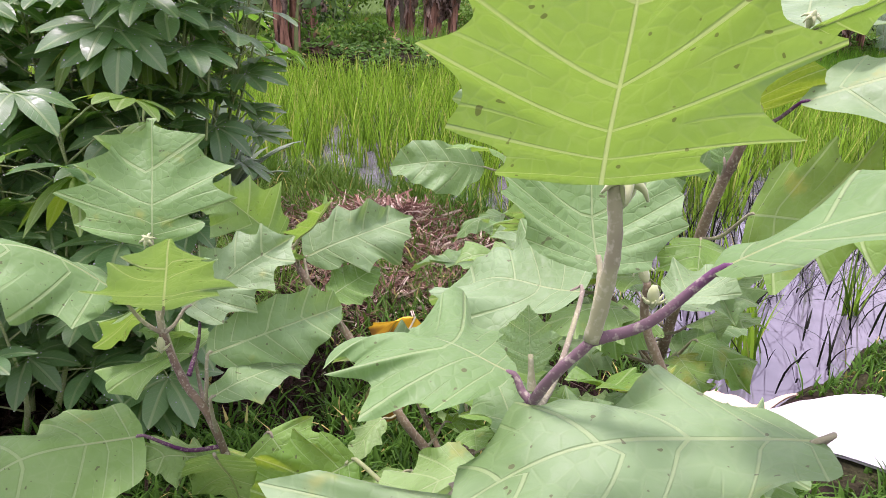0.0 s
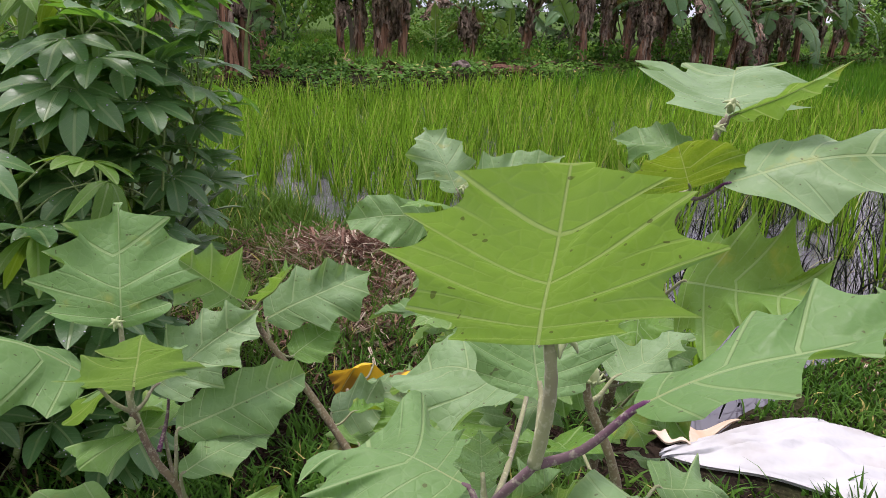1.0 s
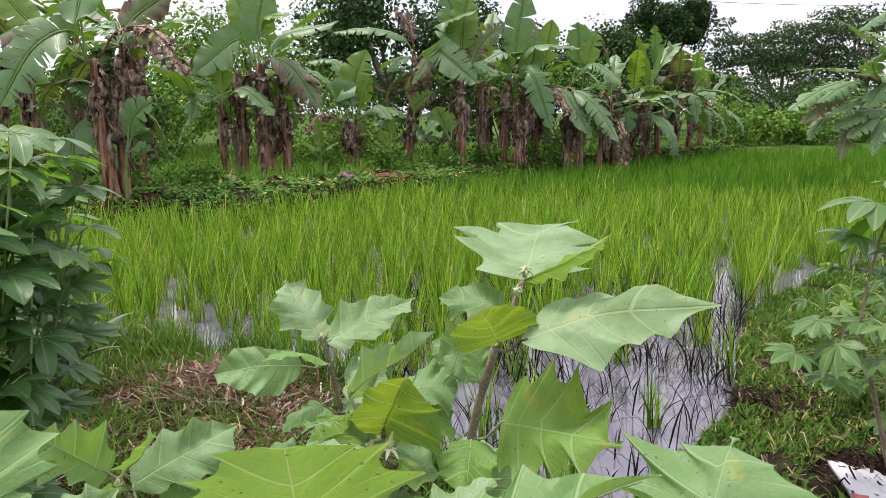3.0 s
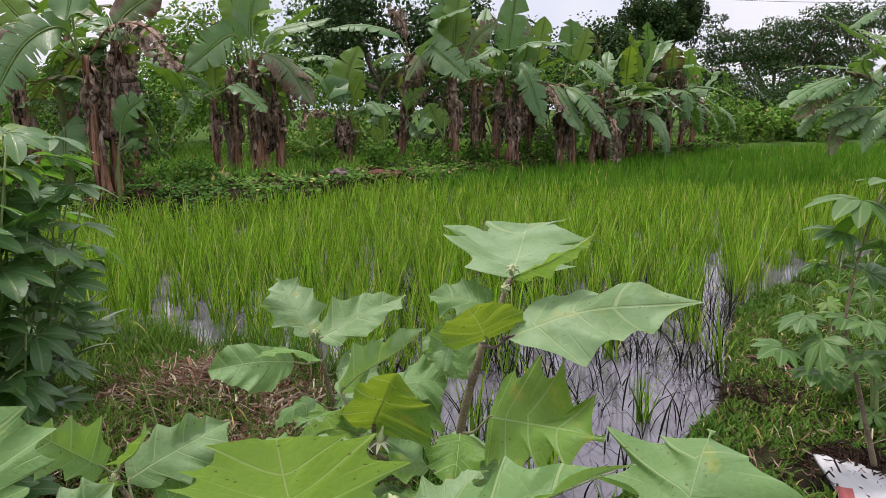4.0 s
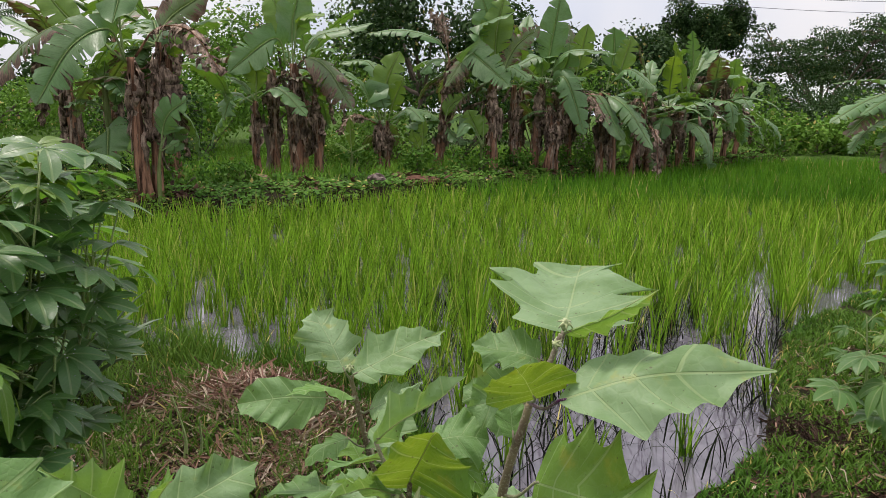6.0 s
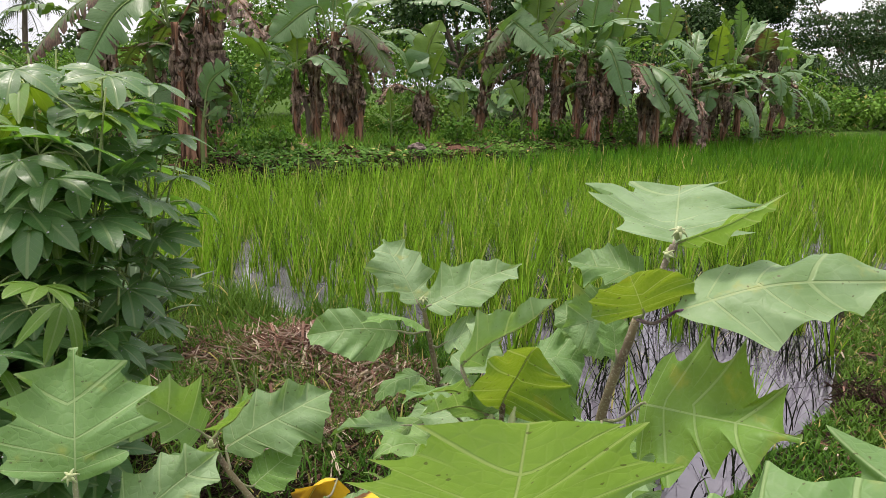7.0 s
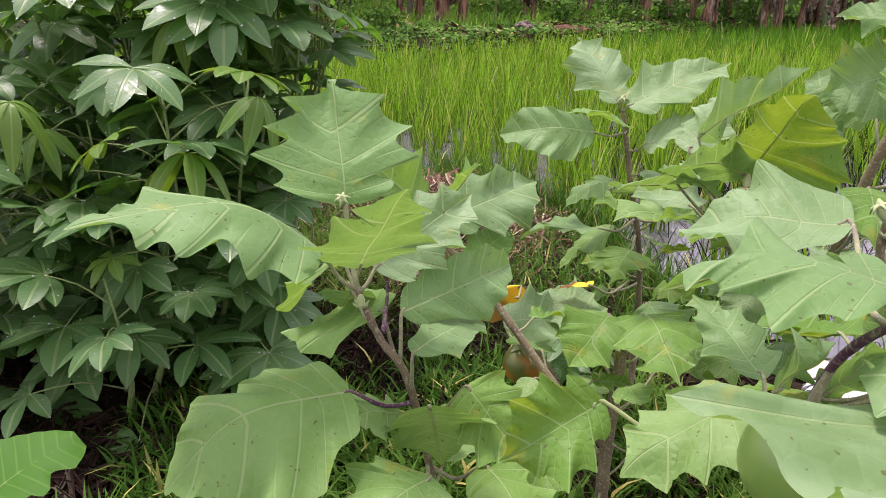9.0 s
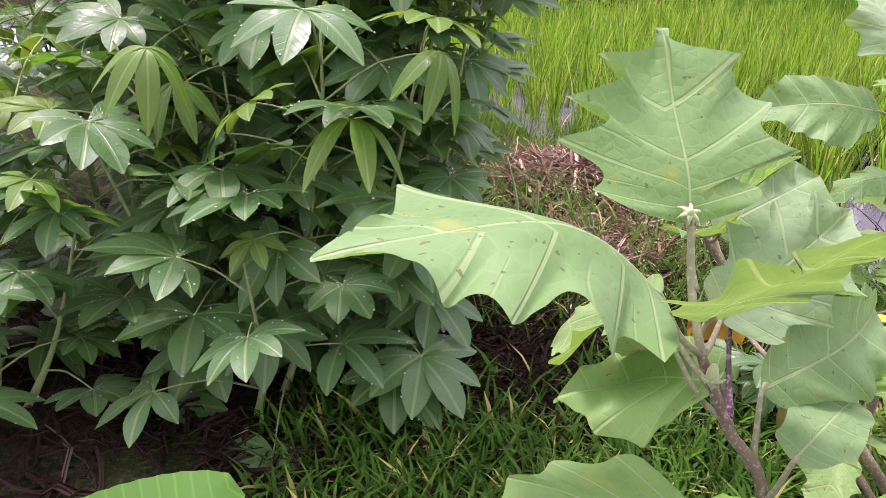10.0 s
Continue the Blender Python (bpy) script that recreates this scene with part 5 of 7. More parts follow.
# ---------------------------------------------------------------- cassava
def cassava_leaf_mesh(name, count, length, seed, mat, droop, wet=0):
    """A hand-shaped leaf; its stalk joins at the origin, y is ahead and z up."""
    r = np.random.default_rng(seed)
    VV, FF, UU, n = [], [], [], 0
    for q in range(count):
        ang = (q - (count - 1) / 2) * (4.5 / count) + r.normal(0, 0.07)
        L = length * (1 - 0.09 * abs(q - (count - 1) / 2)) * r.uniform(0.9, 1.08)
        v, u = np.linspace(0, 1, 10)[:, None], np.linspace(-1, 1, 5)[None]
        w = 0.19 * L * np.sin(np.pi * np.clip(v, 0, 1) ** 1.25) ** 0.8 + 0.0015
        x, y = u * w, np.repeat(v * L, 5, 1)
        dz = -droop * r.uniform(0.6, 1.4)
        z = 0.06 * L * np.sin(v * np.pi) + dz * L * v**1.7 + 0.12 * np.abs(x) + 0.010 * L * np.sin(v * 9 + q) * u
        ca, sa = math.cos(ang), math.sin(ang)
        VV.append(np.stack([x * ca + y * sa, -x * sa + y * ca, z], -1).reshape(-1, 3))
        UU.append(np.stack([x / L, y / L], -1).reshape(-1, 2))
        FF.append(grid_faces(10, 5) + n)
        n += 50
    # Rain drops stand on the blade as small domes.
    top = np.vstack(VV)
    drops = 0
    if wet:
        ring = np.arange(6) * math.pi / 3
        for a in r.integers(0, len(top), wet):
            p = top[a] * r.uniform(0.3, 1.0) if a % 5 == 2 else top[a]
            size = r.uniform(0.0009, 0.0024)
            low = p + np.stack([np.cos(ring), np.sin(ring), np.zeros(6)], 1) * size + [0, 0, 0.0006]
            high = p + np.stack([np.cos(ring), np.sin(ring), np.zeros(6)], 1) * size * 0.7 + [0, 0, size * 0.8]
            VV += [low, high, (p + [0, 0, size * 1.1])[None]]
            UU.append(np.zeros((13, 2)))
            q = np.arange(6)
            e = (q + 1) % 6
            FF.append(np.stack([n + q, n + e, n + 6 + e, n + 6 + q], 1))
            FF.append(np.stack([n + 6 + q, n + 6 + e, np.full(6, n + 12), np.full(6, n + 12)], 1))
            n += 13
            drops += 12
    F = [f[:3].tolist() if f[2] == f[3] else f.tolist() for f in np.vstack(FF)]
    me = mesh_data(name, np.vstack(VV), F, mat, np.vstack(UU))
    me.materials.append(DROP)
    if drops:
        slot = np.zeros(len(F), int)
        slot[-drops:] = 1
        me.polygons.foreach_set("material_index", slot)
    return me


CASSAVA_MESHES = [cassava_leaf_mesh("cassava_leaf", c, L, s, CASSAVA, d, 24) for c, L, s, d in ((7, 0.135, 1, 0.06), (7, 0.15, 2, 0.13), (5, 0.14, 3, 0.10), (6, 0.145, 4, 0.2), (7, 0.125, 5, 0.03), (5, 0.15, 6, 0.28))]
PALE_MESHES = [cassava_leaf_mesh("cassava_pale_leaf", c, L, s, CASSAVA_LIGHT, d) for c, L, s, d in ((7, 0.12, 21, 0.15), (5, 0.13, 22, 0.3), (7, 0.11, 23, 0.4))]
VERGE_MESHES = [cassava_leaf_mesh("cassava_verge_leaf", c, L, s, CASSAVA_VERGE, d) for c, L, s, d in ((7, 0.135, 31, 0.22), (7, 0.145, 32, 0.32), (6, 0.14, 33, 0.26), (7, 0.13, 34, 0.16))]
YOUNG_MESHES = [cassava_leaf_mesh("cassava_young_leaf", c, L, s, CASSAVA_YOUNG, d) for c, L, s, d in ((5, 0.09, 11, 0.3), (7, 0.11, 12, 0.2), (5, 0.10, 13, 0.9))]


def cassava(where, stems, per_stem, spread, seed, label, scale=1.0, first=0.12):
    """A shrub of upright canes; each leaf is a part on its own stalk."""
    r = np.random.default_rng(seed)
    plant = thing("cassava_shrub", where, label, "cassava", "cassava shrubs")
    W = np.array(where, float)
    for sx, sy, height in stems:
        foot = np.array([sx * 0.35, sy * 0.35, -0.03])
        top = np.array([sx, sy, height])
        cane = curve([foot, foot * 0.6 + top * 0.4 + [0.02, 0.01, 0.0], top], 16)
        V, F = tube(cane, [0.012, 0.008, 0.0045, 0.0025], 8)
        part("cane", V + W, F, CASSAVA_STALK, plant)
        turn = r.uniform(0, 6.28)
        for q in range(per_stem):
            f = first + (1 - first) * ((q + r.uniform(0, 0.8)) / per_stem) ** 0.72
            f = min(f, 0.995)
            at = cane[int(f * (len(cane) - 1))]
            az = turn + q * 2.4 + r.normal(0, 0.3)
            reach = spread * (1.0 - 0.42 * f) * r.uniform(0.75, 1.15) * scale
            rise = reach * (-0.15 + 0.75 * f) + r.normal(0, 0.02)
            d = np.array([math.cos(az), math.sin(az), 0])
            end = at + d * reach + np.array([0, 0, rise])
            spot = end + W
            # The shrubs keep clear of the open ground and of the water's edge.
            low = spot[2] < 0.98 - 0.34 * (spot[1] - 1.7) and spot[0] > -1.01 - 0.63 * (spot[1] - 1.7)
            wide = spot[0] > -1.08 - 0.5 * (spot[1] - 2.1) - 0.5 * max(0.0, spot[2] - 0.95)
            if W[0] < -1 and (low or wide) and spot[1] > 1.55:
                continue
            young = f > 0.82 and r.uniform() < 0.5
            V, F = tube(curve([at, at * 0.5 + end * 0.5 + [0, 0, 0.12 * reach], end], 7), [0.0028, 0.0017], 5)
            part("petiole", V + W, F, CASSAVA_STALK, plant)
            me = (YOUNG_MESHES if young else PALE_MESHES * 2 if W[0] > 1 else CASSAVA_MESHES)[int(r.integers(0, 3 if young else 6))]
            lf = new("leaf", me)
            lf.parent = plant
            tilt = r.normal(-4 - 14 * (1 - f), 15)
            lf.matrix_basis = Matrix.Translation(end) @ pose(0, 0, 0, tilt, r.normal(0, 12), math.degrees(az) - 90) @ Matrix.Scale(scale * r.uniform(0.8, 1.15), 4)
    return plant


def open_cassava(where, canes, hubs, meshes, seed, tilt, label, bark):
    """A shrub of a few canes with large leaves, each on its own long stalk."""
    r = np.random.default_rng(seed)
    W = np.array(where)
    plant = thing("cassava_shrub", W, label, "cassava", "cassava shrubs")
    lines = [curve([W + [0.02, 0.0, -0.03], *cane], 30) for cane in canes]
    for line in lines:
        V, F = tube(line, [0.012, 0.009, 0.006, 0.004, 0.003], 8)
        part("cane", V, F, bark, plant)
    joints = np.vstack(lines)
    for x, y, z, size in hubs:
        end = np.array((x, y, z))
        at = joints[np.argmin(np.abs(np.linalg.norm(joints - end, axis=1) - 0.16 * size) + 2.0 * np.maximum(0, joints[:, 2] - z))]
        V, F = tube(curve([at, at * 0.5 + end * 0.5 + [0, 0, 0.02], end], 8), [0.0030, 0.0018], 6)
        part("petiole", V, F, CASSAVA_STALK, plant)
        out_way = end - at
        az = math.degrees(math.atan2(out_way[1] - 0.06, out_way[0]))
        lf = new("leaf", meshes[int(r.integers(0, len(meshes)))])
        lf.parent = plant
        lf.matrix_basis = Matrix.Translation(end - W) @ pose(0, 0, 0, r.normal(tilt, 14), r.normal(0, 15), az - 90 + r.normal(0, 25)) @ Matrix.Scale(size, 4)
    return plant


cassava((-1.62, 2.10, NEAR_Z), ((0.50, -0.12, 1.28), (0.55, 0.15, 1.12), (0.2, 0.15, 1.38), (0.48, -0.35, 0.85),  (-0.2, -0.25, 1.15), (-0.45, 0.2, 1.35), (0.30, -0.42, 0.85), (-0.1, -0.5, 0.8), (0.1, 0.45, 1.3), (-0.6, -0.35, 0.95), (0.38, 0.25, 1.0), (-0.35, -0.6, 0.7), (0.05, -0.2, 1.05), (-0.8, 0.1, 1.15)), 22, 0.30, 41, "dense cassava shrub with wet dark green hand-shaped leaves", 1.15)
cassava((-1.42, 2.08, NEAR_Z), ((0.22, 0.02, 1.30), (0.12, 0.14, 1.24), (0.27, 0.17, 1.14), (0.12, -0.12, 1.22), (0.02, 0.02, 1.36), (-0.12, 0.1, 1.30), (0.3, -0.05, 1.05), (-0.2, -0.05, 1.2)), 22, 0.24, 48, "cassava shrub with wet bluish green hand-shaped leaves", 1.1, 0.15)
open_cassava((-1.38, 2.12, NEAR_Z), (((-1.34, 2.10, 0.4), (-1.26, 2.06, 0.8), (-1.22, 2.10, 1.16)), ((-1.28, 2.10, 0.3), (-1.18, 2.14, 0.6), (-1.12, 2.2, 0.95))), ((-1.18, 2.1, 1.26, 1.05), (-1.27, 1.85, 1.06, 1.05), (-1.21, 1.8, 0.95, 1.15), (-1.18, 2.05, 1.17, 1.0), (-1.2, 1.95, 1.0, 1.1), (-1.15, 1.95, 0.91, 1.25), (-1.16, 2.05, 0.99, 1.1), (-1.1, 2.1, 0.94, 1.05), (-1.18, 2.05, 0.77, 1.0), (-1.27, 1.85, 0.71, 1.0), (-1.22, 1.95, 0.71, 1.0), (-1.18, 1.95, 0.6, 1.05), (-1.23, 2.1, 0.6, 0.95), (-1.11, 2.2, 1.07, 0.9), (-1.13, 2.2, 1.18, 0.9), (-1.31, 2.1, 1.25, 0.9), (-1.1, 2.15, 0.83, 0.95), (-1.29, 1.95, 0.79, 1.05), (-1.16, 2.15, 1.06, 1.0), (-1.26, 2.0, 1.12, 1.05), (-1.19, 2.15, 0.81, 0.9), (-1.29, 2.1, 0.78, 1.1), (-1.17, 2.10, 0.69, 0.95), (-1.15, 2.20, 0.57, 0.95), (-1.16, 2.00, 0.57, 0.95), (-1.19, 2.20, 0.45, 0.95), (-1.17, 2.00, 0.78, 0.95), (-1.16, 2.30, 0.64, 0.95), (-1.20, 2.20, 0.76, 0.95), (-1.10, 2.25, 1.10, 0.9), (-1.06, 2.20, 0.99, 0.9), (-1.11, 2.25, 0.86, 0.9), (-1.15, 2.25, 0.71, 0.9), (-1.15, 2.30, 1.18, 0.9), (-1.11, 2.35, 0.90, 0.9), (-1.13, 2.20, 1.24, 0.9)), CASSAVA_MESHES, 62, -9, "leaning cassava shrub with large rain-wet leaves", CASSAVA_STALK)
cassava((-1.80, 2.32, NEAR_Z), ((0.22, -0.1, 0.75), (0.05, 0.1, 0.95), (0.3, 0.12, 0.6), (-0.15, -0.1, 0.85), (0.12, -0.25, 0.55), (-0.3, 0.1, 0.9)), 15, 0.27, 53, "cassava shrub with wet dark green leaves down to the ground", 1.05, 0.2)
cassava((-1.72, 2.22, NEAR_Z), ((0.15, -0.05, 1.24), (0.3, 0.1, 1.16), (-0.1, 0.0, 1.33), (-0.3, -0.15, 1.2), (0.05, -0.2, 1.08), (-0.5, 0.0, 1.25)), 15, 0.26, 55, "tall cassava shrub with broad wet green leaves", 1.2, 0.45)
cassava((-1.52, 1.68, NEAR_Z), ((0.15, 0.05, 0.55), (-0.1, 0.12, 0.72), (-0.3, -0.1, 0.66), (0.1, -0.15, 0.42), (-0.5, 0.1, 0.75)), 7, 0.24, 42, "low cassava shoots with dark wet leaves")
cassava((-2.05, 1.38, NEAR_Z), ((0.12, 0.02, 0.42), (-0.15, 0.08, 0.5), (0.0, -0.15, 0.36), (0.2, 0.2, 0.45)), 6, 0.22, 49, "low cassava shoots with dark wet leaves", 0.9)
cassava((-2.65, 2.55, NEAR_Z), ((0.3, 0.0, 1.2), (-0.3, -0.3, 1.15), (0.0, 0.35, 1.4), (0.2, -0.5, 1.0), (-0.5, 0.2, 1.3), (0.45, 0.4, 1.3)), 20, 0.32, 46, "tall cassava shrub with dark green hand-shaped leaves")
cassava((-2.55, 1.55, NEAR_Z), ((0.25, 0.1, 0.85), (-0.2, -0.2, 0.8), (0.1, 0.4, 0.95), (0.3, -0.3, 0.65), (-0.4, 0.2, 0.9)), 19, 0.32, 47, "tall cassava shrub with dark green hand-shaped leaves")
cassava((1.95, 3.25, NEAR_Z), ((-0.15, 0.05, 0.75), (0.05, 0.1, 0.95), (-0.1, 0.2, 0.55), (0.2, -0.1, 0.9)), 10, 0.24, 43, "cassava shrub with lighter green leaves on the verge", 0.85)
plant = open_cassava((1.62, 2.78, NEAR_Z), (((1.52, 2.76, 0.30), (1.46, 2.78, 0.56), (1.58, 2.92, 0.86), (1.64, 2.95, 1.02)),), ((1.50, 2.85, 0.988, 1.32), (1.64, 2.88, 1.04, 1.23), (1.46, 2.88, 0.865, 0.92), (1.55, 2.75, 0.825, 1.2), (1.567, 2.85, 0.709, 0.97), (1.42, 2.92, 0.735, 0.7), (1.206, 2.72, 0.463, 0.97), (1.296, 2.76, 0.571, 0.88), (1.323, 2.66, 0.512, 0.92), (1.428, 2.72, 0.572, 0.88), (1.463, 2.66, 0.456, 0.97), (1.318, 2.68, 0.389, 0.8), (1.45, 2.60, 0.59, 0.88), (1.55, 2.62, 0.50, 0.97), (1.40, 2.74, 0.35, 0.7), (1.58, 2.62, 0.38, 0.88), (1.66, 2.72, 0.62, 1.05), (1.70, 2.74, 0.84, 1.05)), VERGE_MESHES, 61, -4, "open cassava shrub with large spread leaves on the verge", WOOD)
# One plain broad blade hangs among the hand-shaped ones.
ragged_leaf(plant, (1.60, 2.90, 0.93), (1.36, 2.86, 0.70), (0.05, -0.03, 0.10), 0.17, BROAD, 9)
part("petiole", *tube(curve([(1.635, 2.945, 0.99), (1.62, 2.93, 0.95), (1.60, 2.90, 0.93)], 6), [0.004, 0.003], 6), CASSAVA_STALK, plant)
cassava((1.95, 4.0, NEAR_Z), ((-0.05, 0.0, 0.45), (0.15, 0.1, 0.55)), 9, 0.22, 44, "small cassava plant on the grassy verge", 0.85)
cassava((-0.42, 2.05, NEAR_Z), ((0.05, 0.0, 0.22), (-0.08, 0.05, 0.18)), 7, 0.12, 45, "small cassava seedling among the eggplants", 0.6)
cassava((-1.2, 2.95, NEAR_Z), ((0.05, 0.0, 0.2), (-0.08, 0.05, 0.26)), 7, 0.14, 50, "small cassava seedling beside the old straw", 0.6)
cassava((-1.5, 2.75, NEAR_Z), ((0.05, 0.0, 0.25), (-0.08, 0.05, 0.2)), 7, 0.14, 52, "small cassava seedling beside the old straw", 0.6)

# ---------------------------------------------------------------- pineapple
def pineapple(where, count, length, seed):
    r = np.random.default_rng(seed)
    plant = thing("pineapple_plant", where, "pineapple plant with long stiff grey-green leaves", "pineapple")
    for q in range(count):
        f = q / count
        az = q * 2.4 + r.normal(0, 0.15)
        L = length * r.uniform(0.75, 1.1)
        lift = 0.95 + 0.52 * f
        d = np.array([math.cos(az), math.sin(az), 0])
        s = np.linspace(0, 1, 9)
        P = d * (L * (s * math.cos(lift) + 0.12 * s**2))[:, None] + np.array([0, 0, 1.0]) * (L * (s * math.sin(lift) - 0.28 * (1.2 - f) * s**2.3))[:, None]
        across = np.array([-d[1], d[0], 0])
        w = 0.034 * (1 - s**3.0 * 0.97)
        trough = np.array([-1, -0.5, 0, 0.5, 1])
        V = P[:, None] + across * (w[:, None] * trough)[..., None] + np.array([0, 0, 1.0]) * (w[:, None] * 0.55 * np.abs(trough))[..., None]
        part("leaf", V.reshape(-1, 3) + np.array(where), grid_faces(9, 5), PINEAPPLE, plant)


pineapple((-1.98, 3.45, NEAR_Z + 0.01), 44, 0.68, 51)

# ---------------------------------------------------------------- sack on the bund
def sack():
    r = np.random.default_rng(5)
    holder = thing("plastic_sack", (0.8, 2.3, NEAR_Z), "flat white woven plastic sack lying on the grass", "sack")
    n, m = 60, 28
    s, w = np.linspace(0, 1, n)[:, None], np.linspace(0, 1, m)[None]
    back = curve([(0.25, 2.22), (0.65, 2.46), (0.82, 2.43), (1.15, 2.40), (1.36, 2.52), (1.43, 2.87)], n)
    front = curve([(0.26, 2.18), (0.51, 2.13), (0.80, 2.03), (1.22, 1.98), (1.60, 2.20), (1.68, 2.72)], n)
    pick = np.linspace(0, len(back) - 1, n).astype(int)
    back, front = back[pick][:, None], front[pick][:, None]
    XY = back + (front - back) * w[..., None] + 0.010 * np.sin(w * 15 + s * 19)[..., None]
    lump = np.sin(np.pi * s) ** 0.4 * np.sin(np.pi * w) ** 0.5
    crease = 0.016 * np.sin(s * 23 + 4 * np.sin(w * 5)) * np.sin(w * 9 + s * 8) + 0.009 * np.sin(s * 61 + w * 33)
    Z = ground_z(XY[..., 0], XY[..., 1]) + 0.02 + 0.035 * lump + crease * lump
    V = np.concatenate([XY, Z[..., None]], -1).reshape(-1, 3)
    low = V.copy()
    low[:, 2] = ground_z(V[:, 0], V[:, 1]) + 0.012
    F = grid_faces(n, m)
    rim = [*range(m), *[q * m + m - 1 for q in range(1, n)], *[(n - 1) * m + q for q in range(m - 2, -1, -1)], *[q * m for q in range(n - 2, 0, -1)]]
    skirt = [[rim[q], rim[(q + 1) % len(rim)], rim[(q + 1) % len(rim)] + n * m, rim[q] + n * m] for q in range(len(rim))]
    part("sheet", np.vstack([V, low]), F.tolist() + skirt, SACK, holder)
    pick = np.array([[q * m + p for p in range(0, 5)] for q in range(46, 52)])
    P = V[pick] + [0, 0, 0.004]
    part("printed_band", P.reshape(-1, 3), grid_faces(6, 5), RED, holder, "faded red printed band")


sack()
card = thing("cardboard_piece", (0.22, 2.15, NEAR_Z), "wet brown cardboard piece lying beside the sack", "cardboard")
s, w = np.linspace(0, 1, 20)[:, None], np.linspace(0, 1, 12)[None]
CX = (0.20 + 0.13 * s) * (1 - w) + (0.28 + 0.23 * s) * w
CY = (2.28 - 0.05 * s) * (1 - w) + (2.44 - 0.02 * s) * w
CZ = ground_z(CX, CY) + 0.035 + 0.012 * np.sin(s * 9 + w * 7)
part("sheet", np.stack([CX, CY, CZ], -1).reshape(-1, 3), grid_faces(20, 12), SACK_BROWN, card)
part("underside", np.stack([CX, CY, CZ - 0.006], -1).reshape(-1, 3), grid_faces(20, 12), SACK_BROWN, card)

# ---------------------------------------------------------------- bananas
FRONT, ABOVE = np.array([0.0, -1.0, 0.35]), np.array([0.0, -0.35, 1.0])
blade_count = [0]


def banana_leaf(plant, points, width, mat, face, hang=0.4, torn=0.2, bare=0.15):
    """A banana leaf: a midrib through the points, and on both sides a blade torn into broad flaps.
    face: where its upper side looks; hang: how far the halves fold down; bare: the stalk's share."""
    blade_count[0] += 1
    r = np.random.default_rng(blade_count[0])
    line = curve(points, 36)
    along_s = np.concatenate([[0], np.cumsum(np.linalg.norm(np.diff(line, axis=0), axis=1))])
    length = along_s[-1]
    n = 36
    s = np.linspace(0, 1, n + 1)
    line = np.stack([np.interp(s * length, along_s, line[:, a]) for a in range(3)], 1)
    along = unit(np.gradient(line, axis=0))
    up = unit(np.array(face)[None] - along * (along @ np.array(face))[:, None])
    across = np.cross(along, up)
    w = width * np.clip(np.sin(np.pi * np.clip((s - bare) / (1.01 - bare), 0.004, 1) ** 0.80), 0, 1) ** 0.62
    withered = mat is BANANA_DRY
    cols = np.linspace(0, 1, 7)
    c = cols[None, :, None]
    start = max(1, int(bare * n))
    VV, FF, UU, base_n = [], [], [], 0
    for sgn in (-1, 1):
        cuts = [start] + [q for q in range(start + 2, n - 2) if r.uniform() < 0.06 + torn * 0.9] + [n]
        swing = r.normal(0, 0.12)
        for i0, i1 in zip(cuts[:-1], cuts[1:]):
            rows = np.arange(i0, i1 + 1)
            if withered and r.uniform() < 0.12:
                continue
            fall = hang + swing + r.normal(0, 0.09 + 0.45 * torn)
            wide = w[rows] * (r.uniform(0.5, 1.1, len(rows)) if withered else r.uniform(0.80, 1.04) * r.uniform(0.95, 1.03, len(rows)))
            k_in = (rows - i0) / max(1, i1 - i0)
            pull = (0.5 - k_in) * r.uniform(0.1, 0.65) * min((i1 - i0) * length / n, 0.25)
            bend = -0.22 * (1 - cols) + fall * cols**1.2
            wave = 0.05 * width * np.sin(rows[:, None] * 0.9 + blade_count[0]) * cols[None] ** 2
            reach = np.concatenate([[0], np.cumsum(np.cos((bend[1:] + bend[:-1]) / 2))]) / 6
            drop = np.concatenate([[0], np.cumsum(np.sin((bend[1:] + bend[:-1]) / 2))]) / 6
            P = line[rows][:, None] + (across[rows][:, None] * sgn * reach[None, :, None] - up[rows][:, None] * drop[None, :, None]) * wide[:, None, None]
            P = P + along[rows][:, None] * (0.28 * wide[:, None, None] * c + pull[:, None, None] * c**2) + up[rows][:, None] * wave[..., None]
            P[..., 2] -= 0.10 * fall * wide[:, None] * cols[None] ** 2
            if withered:
                P = P + r.normal(0, 0.028, P.shape) * c
            VV.append(P.reshape(-1, 3))
            UU.append(np.stack([np.repeat(sgn * cols[None], len(rows), 0), np.repeat(s[rows][:, None], 7, 1)], -1).reshape(-1, 2))
            FF += (grid_faces(len(rows), 7) + base_n).tolist()
            base_n += len(rows) * 7
    # Both halves of the blade share the points along the midrib.
    V, U = np.vstack(VV), np.vstack(UU)
    _, first, where = np.unique(np.round(V, 5), axis=0, return_index=True, return_inverse=True)
    lf = part("leaf", V[first], where.ravel()[np.array(FF)], mat, plant, "", U[first])
    V, F = tube(line + up * 0.004, [0.024 * (0.4 + width), 0.012 * (0.4 + width), 0.003], 7)
    part("midrib", V, F, BANANA_STEM if withered else BANANA_RIB, lf)
    return lf


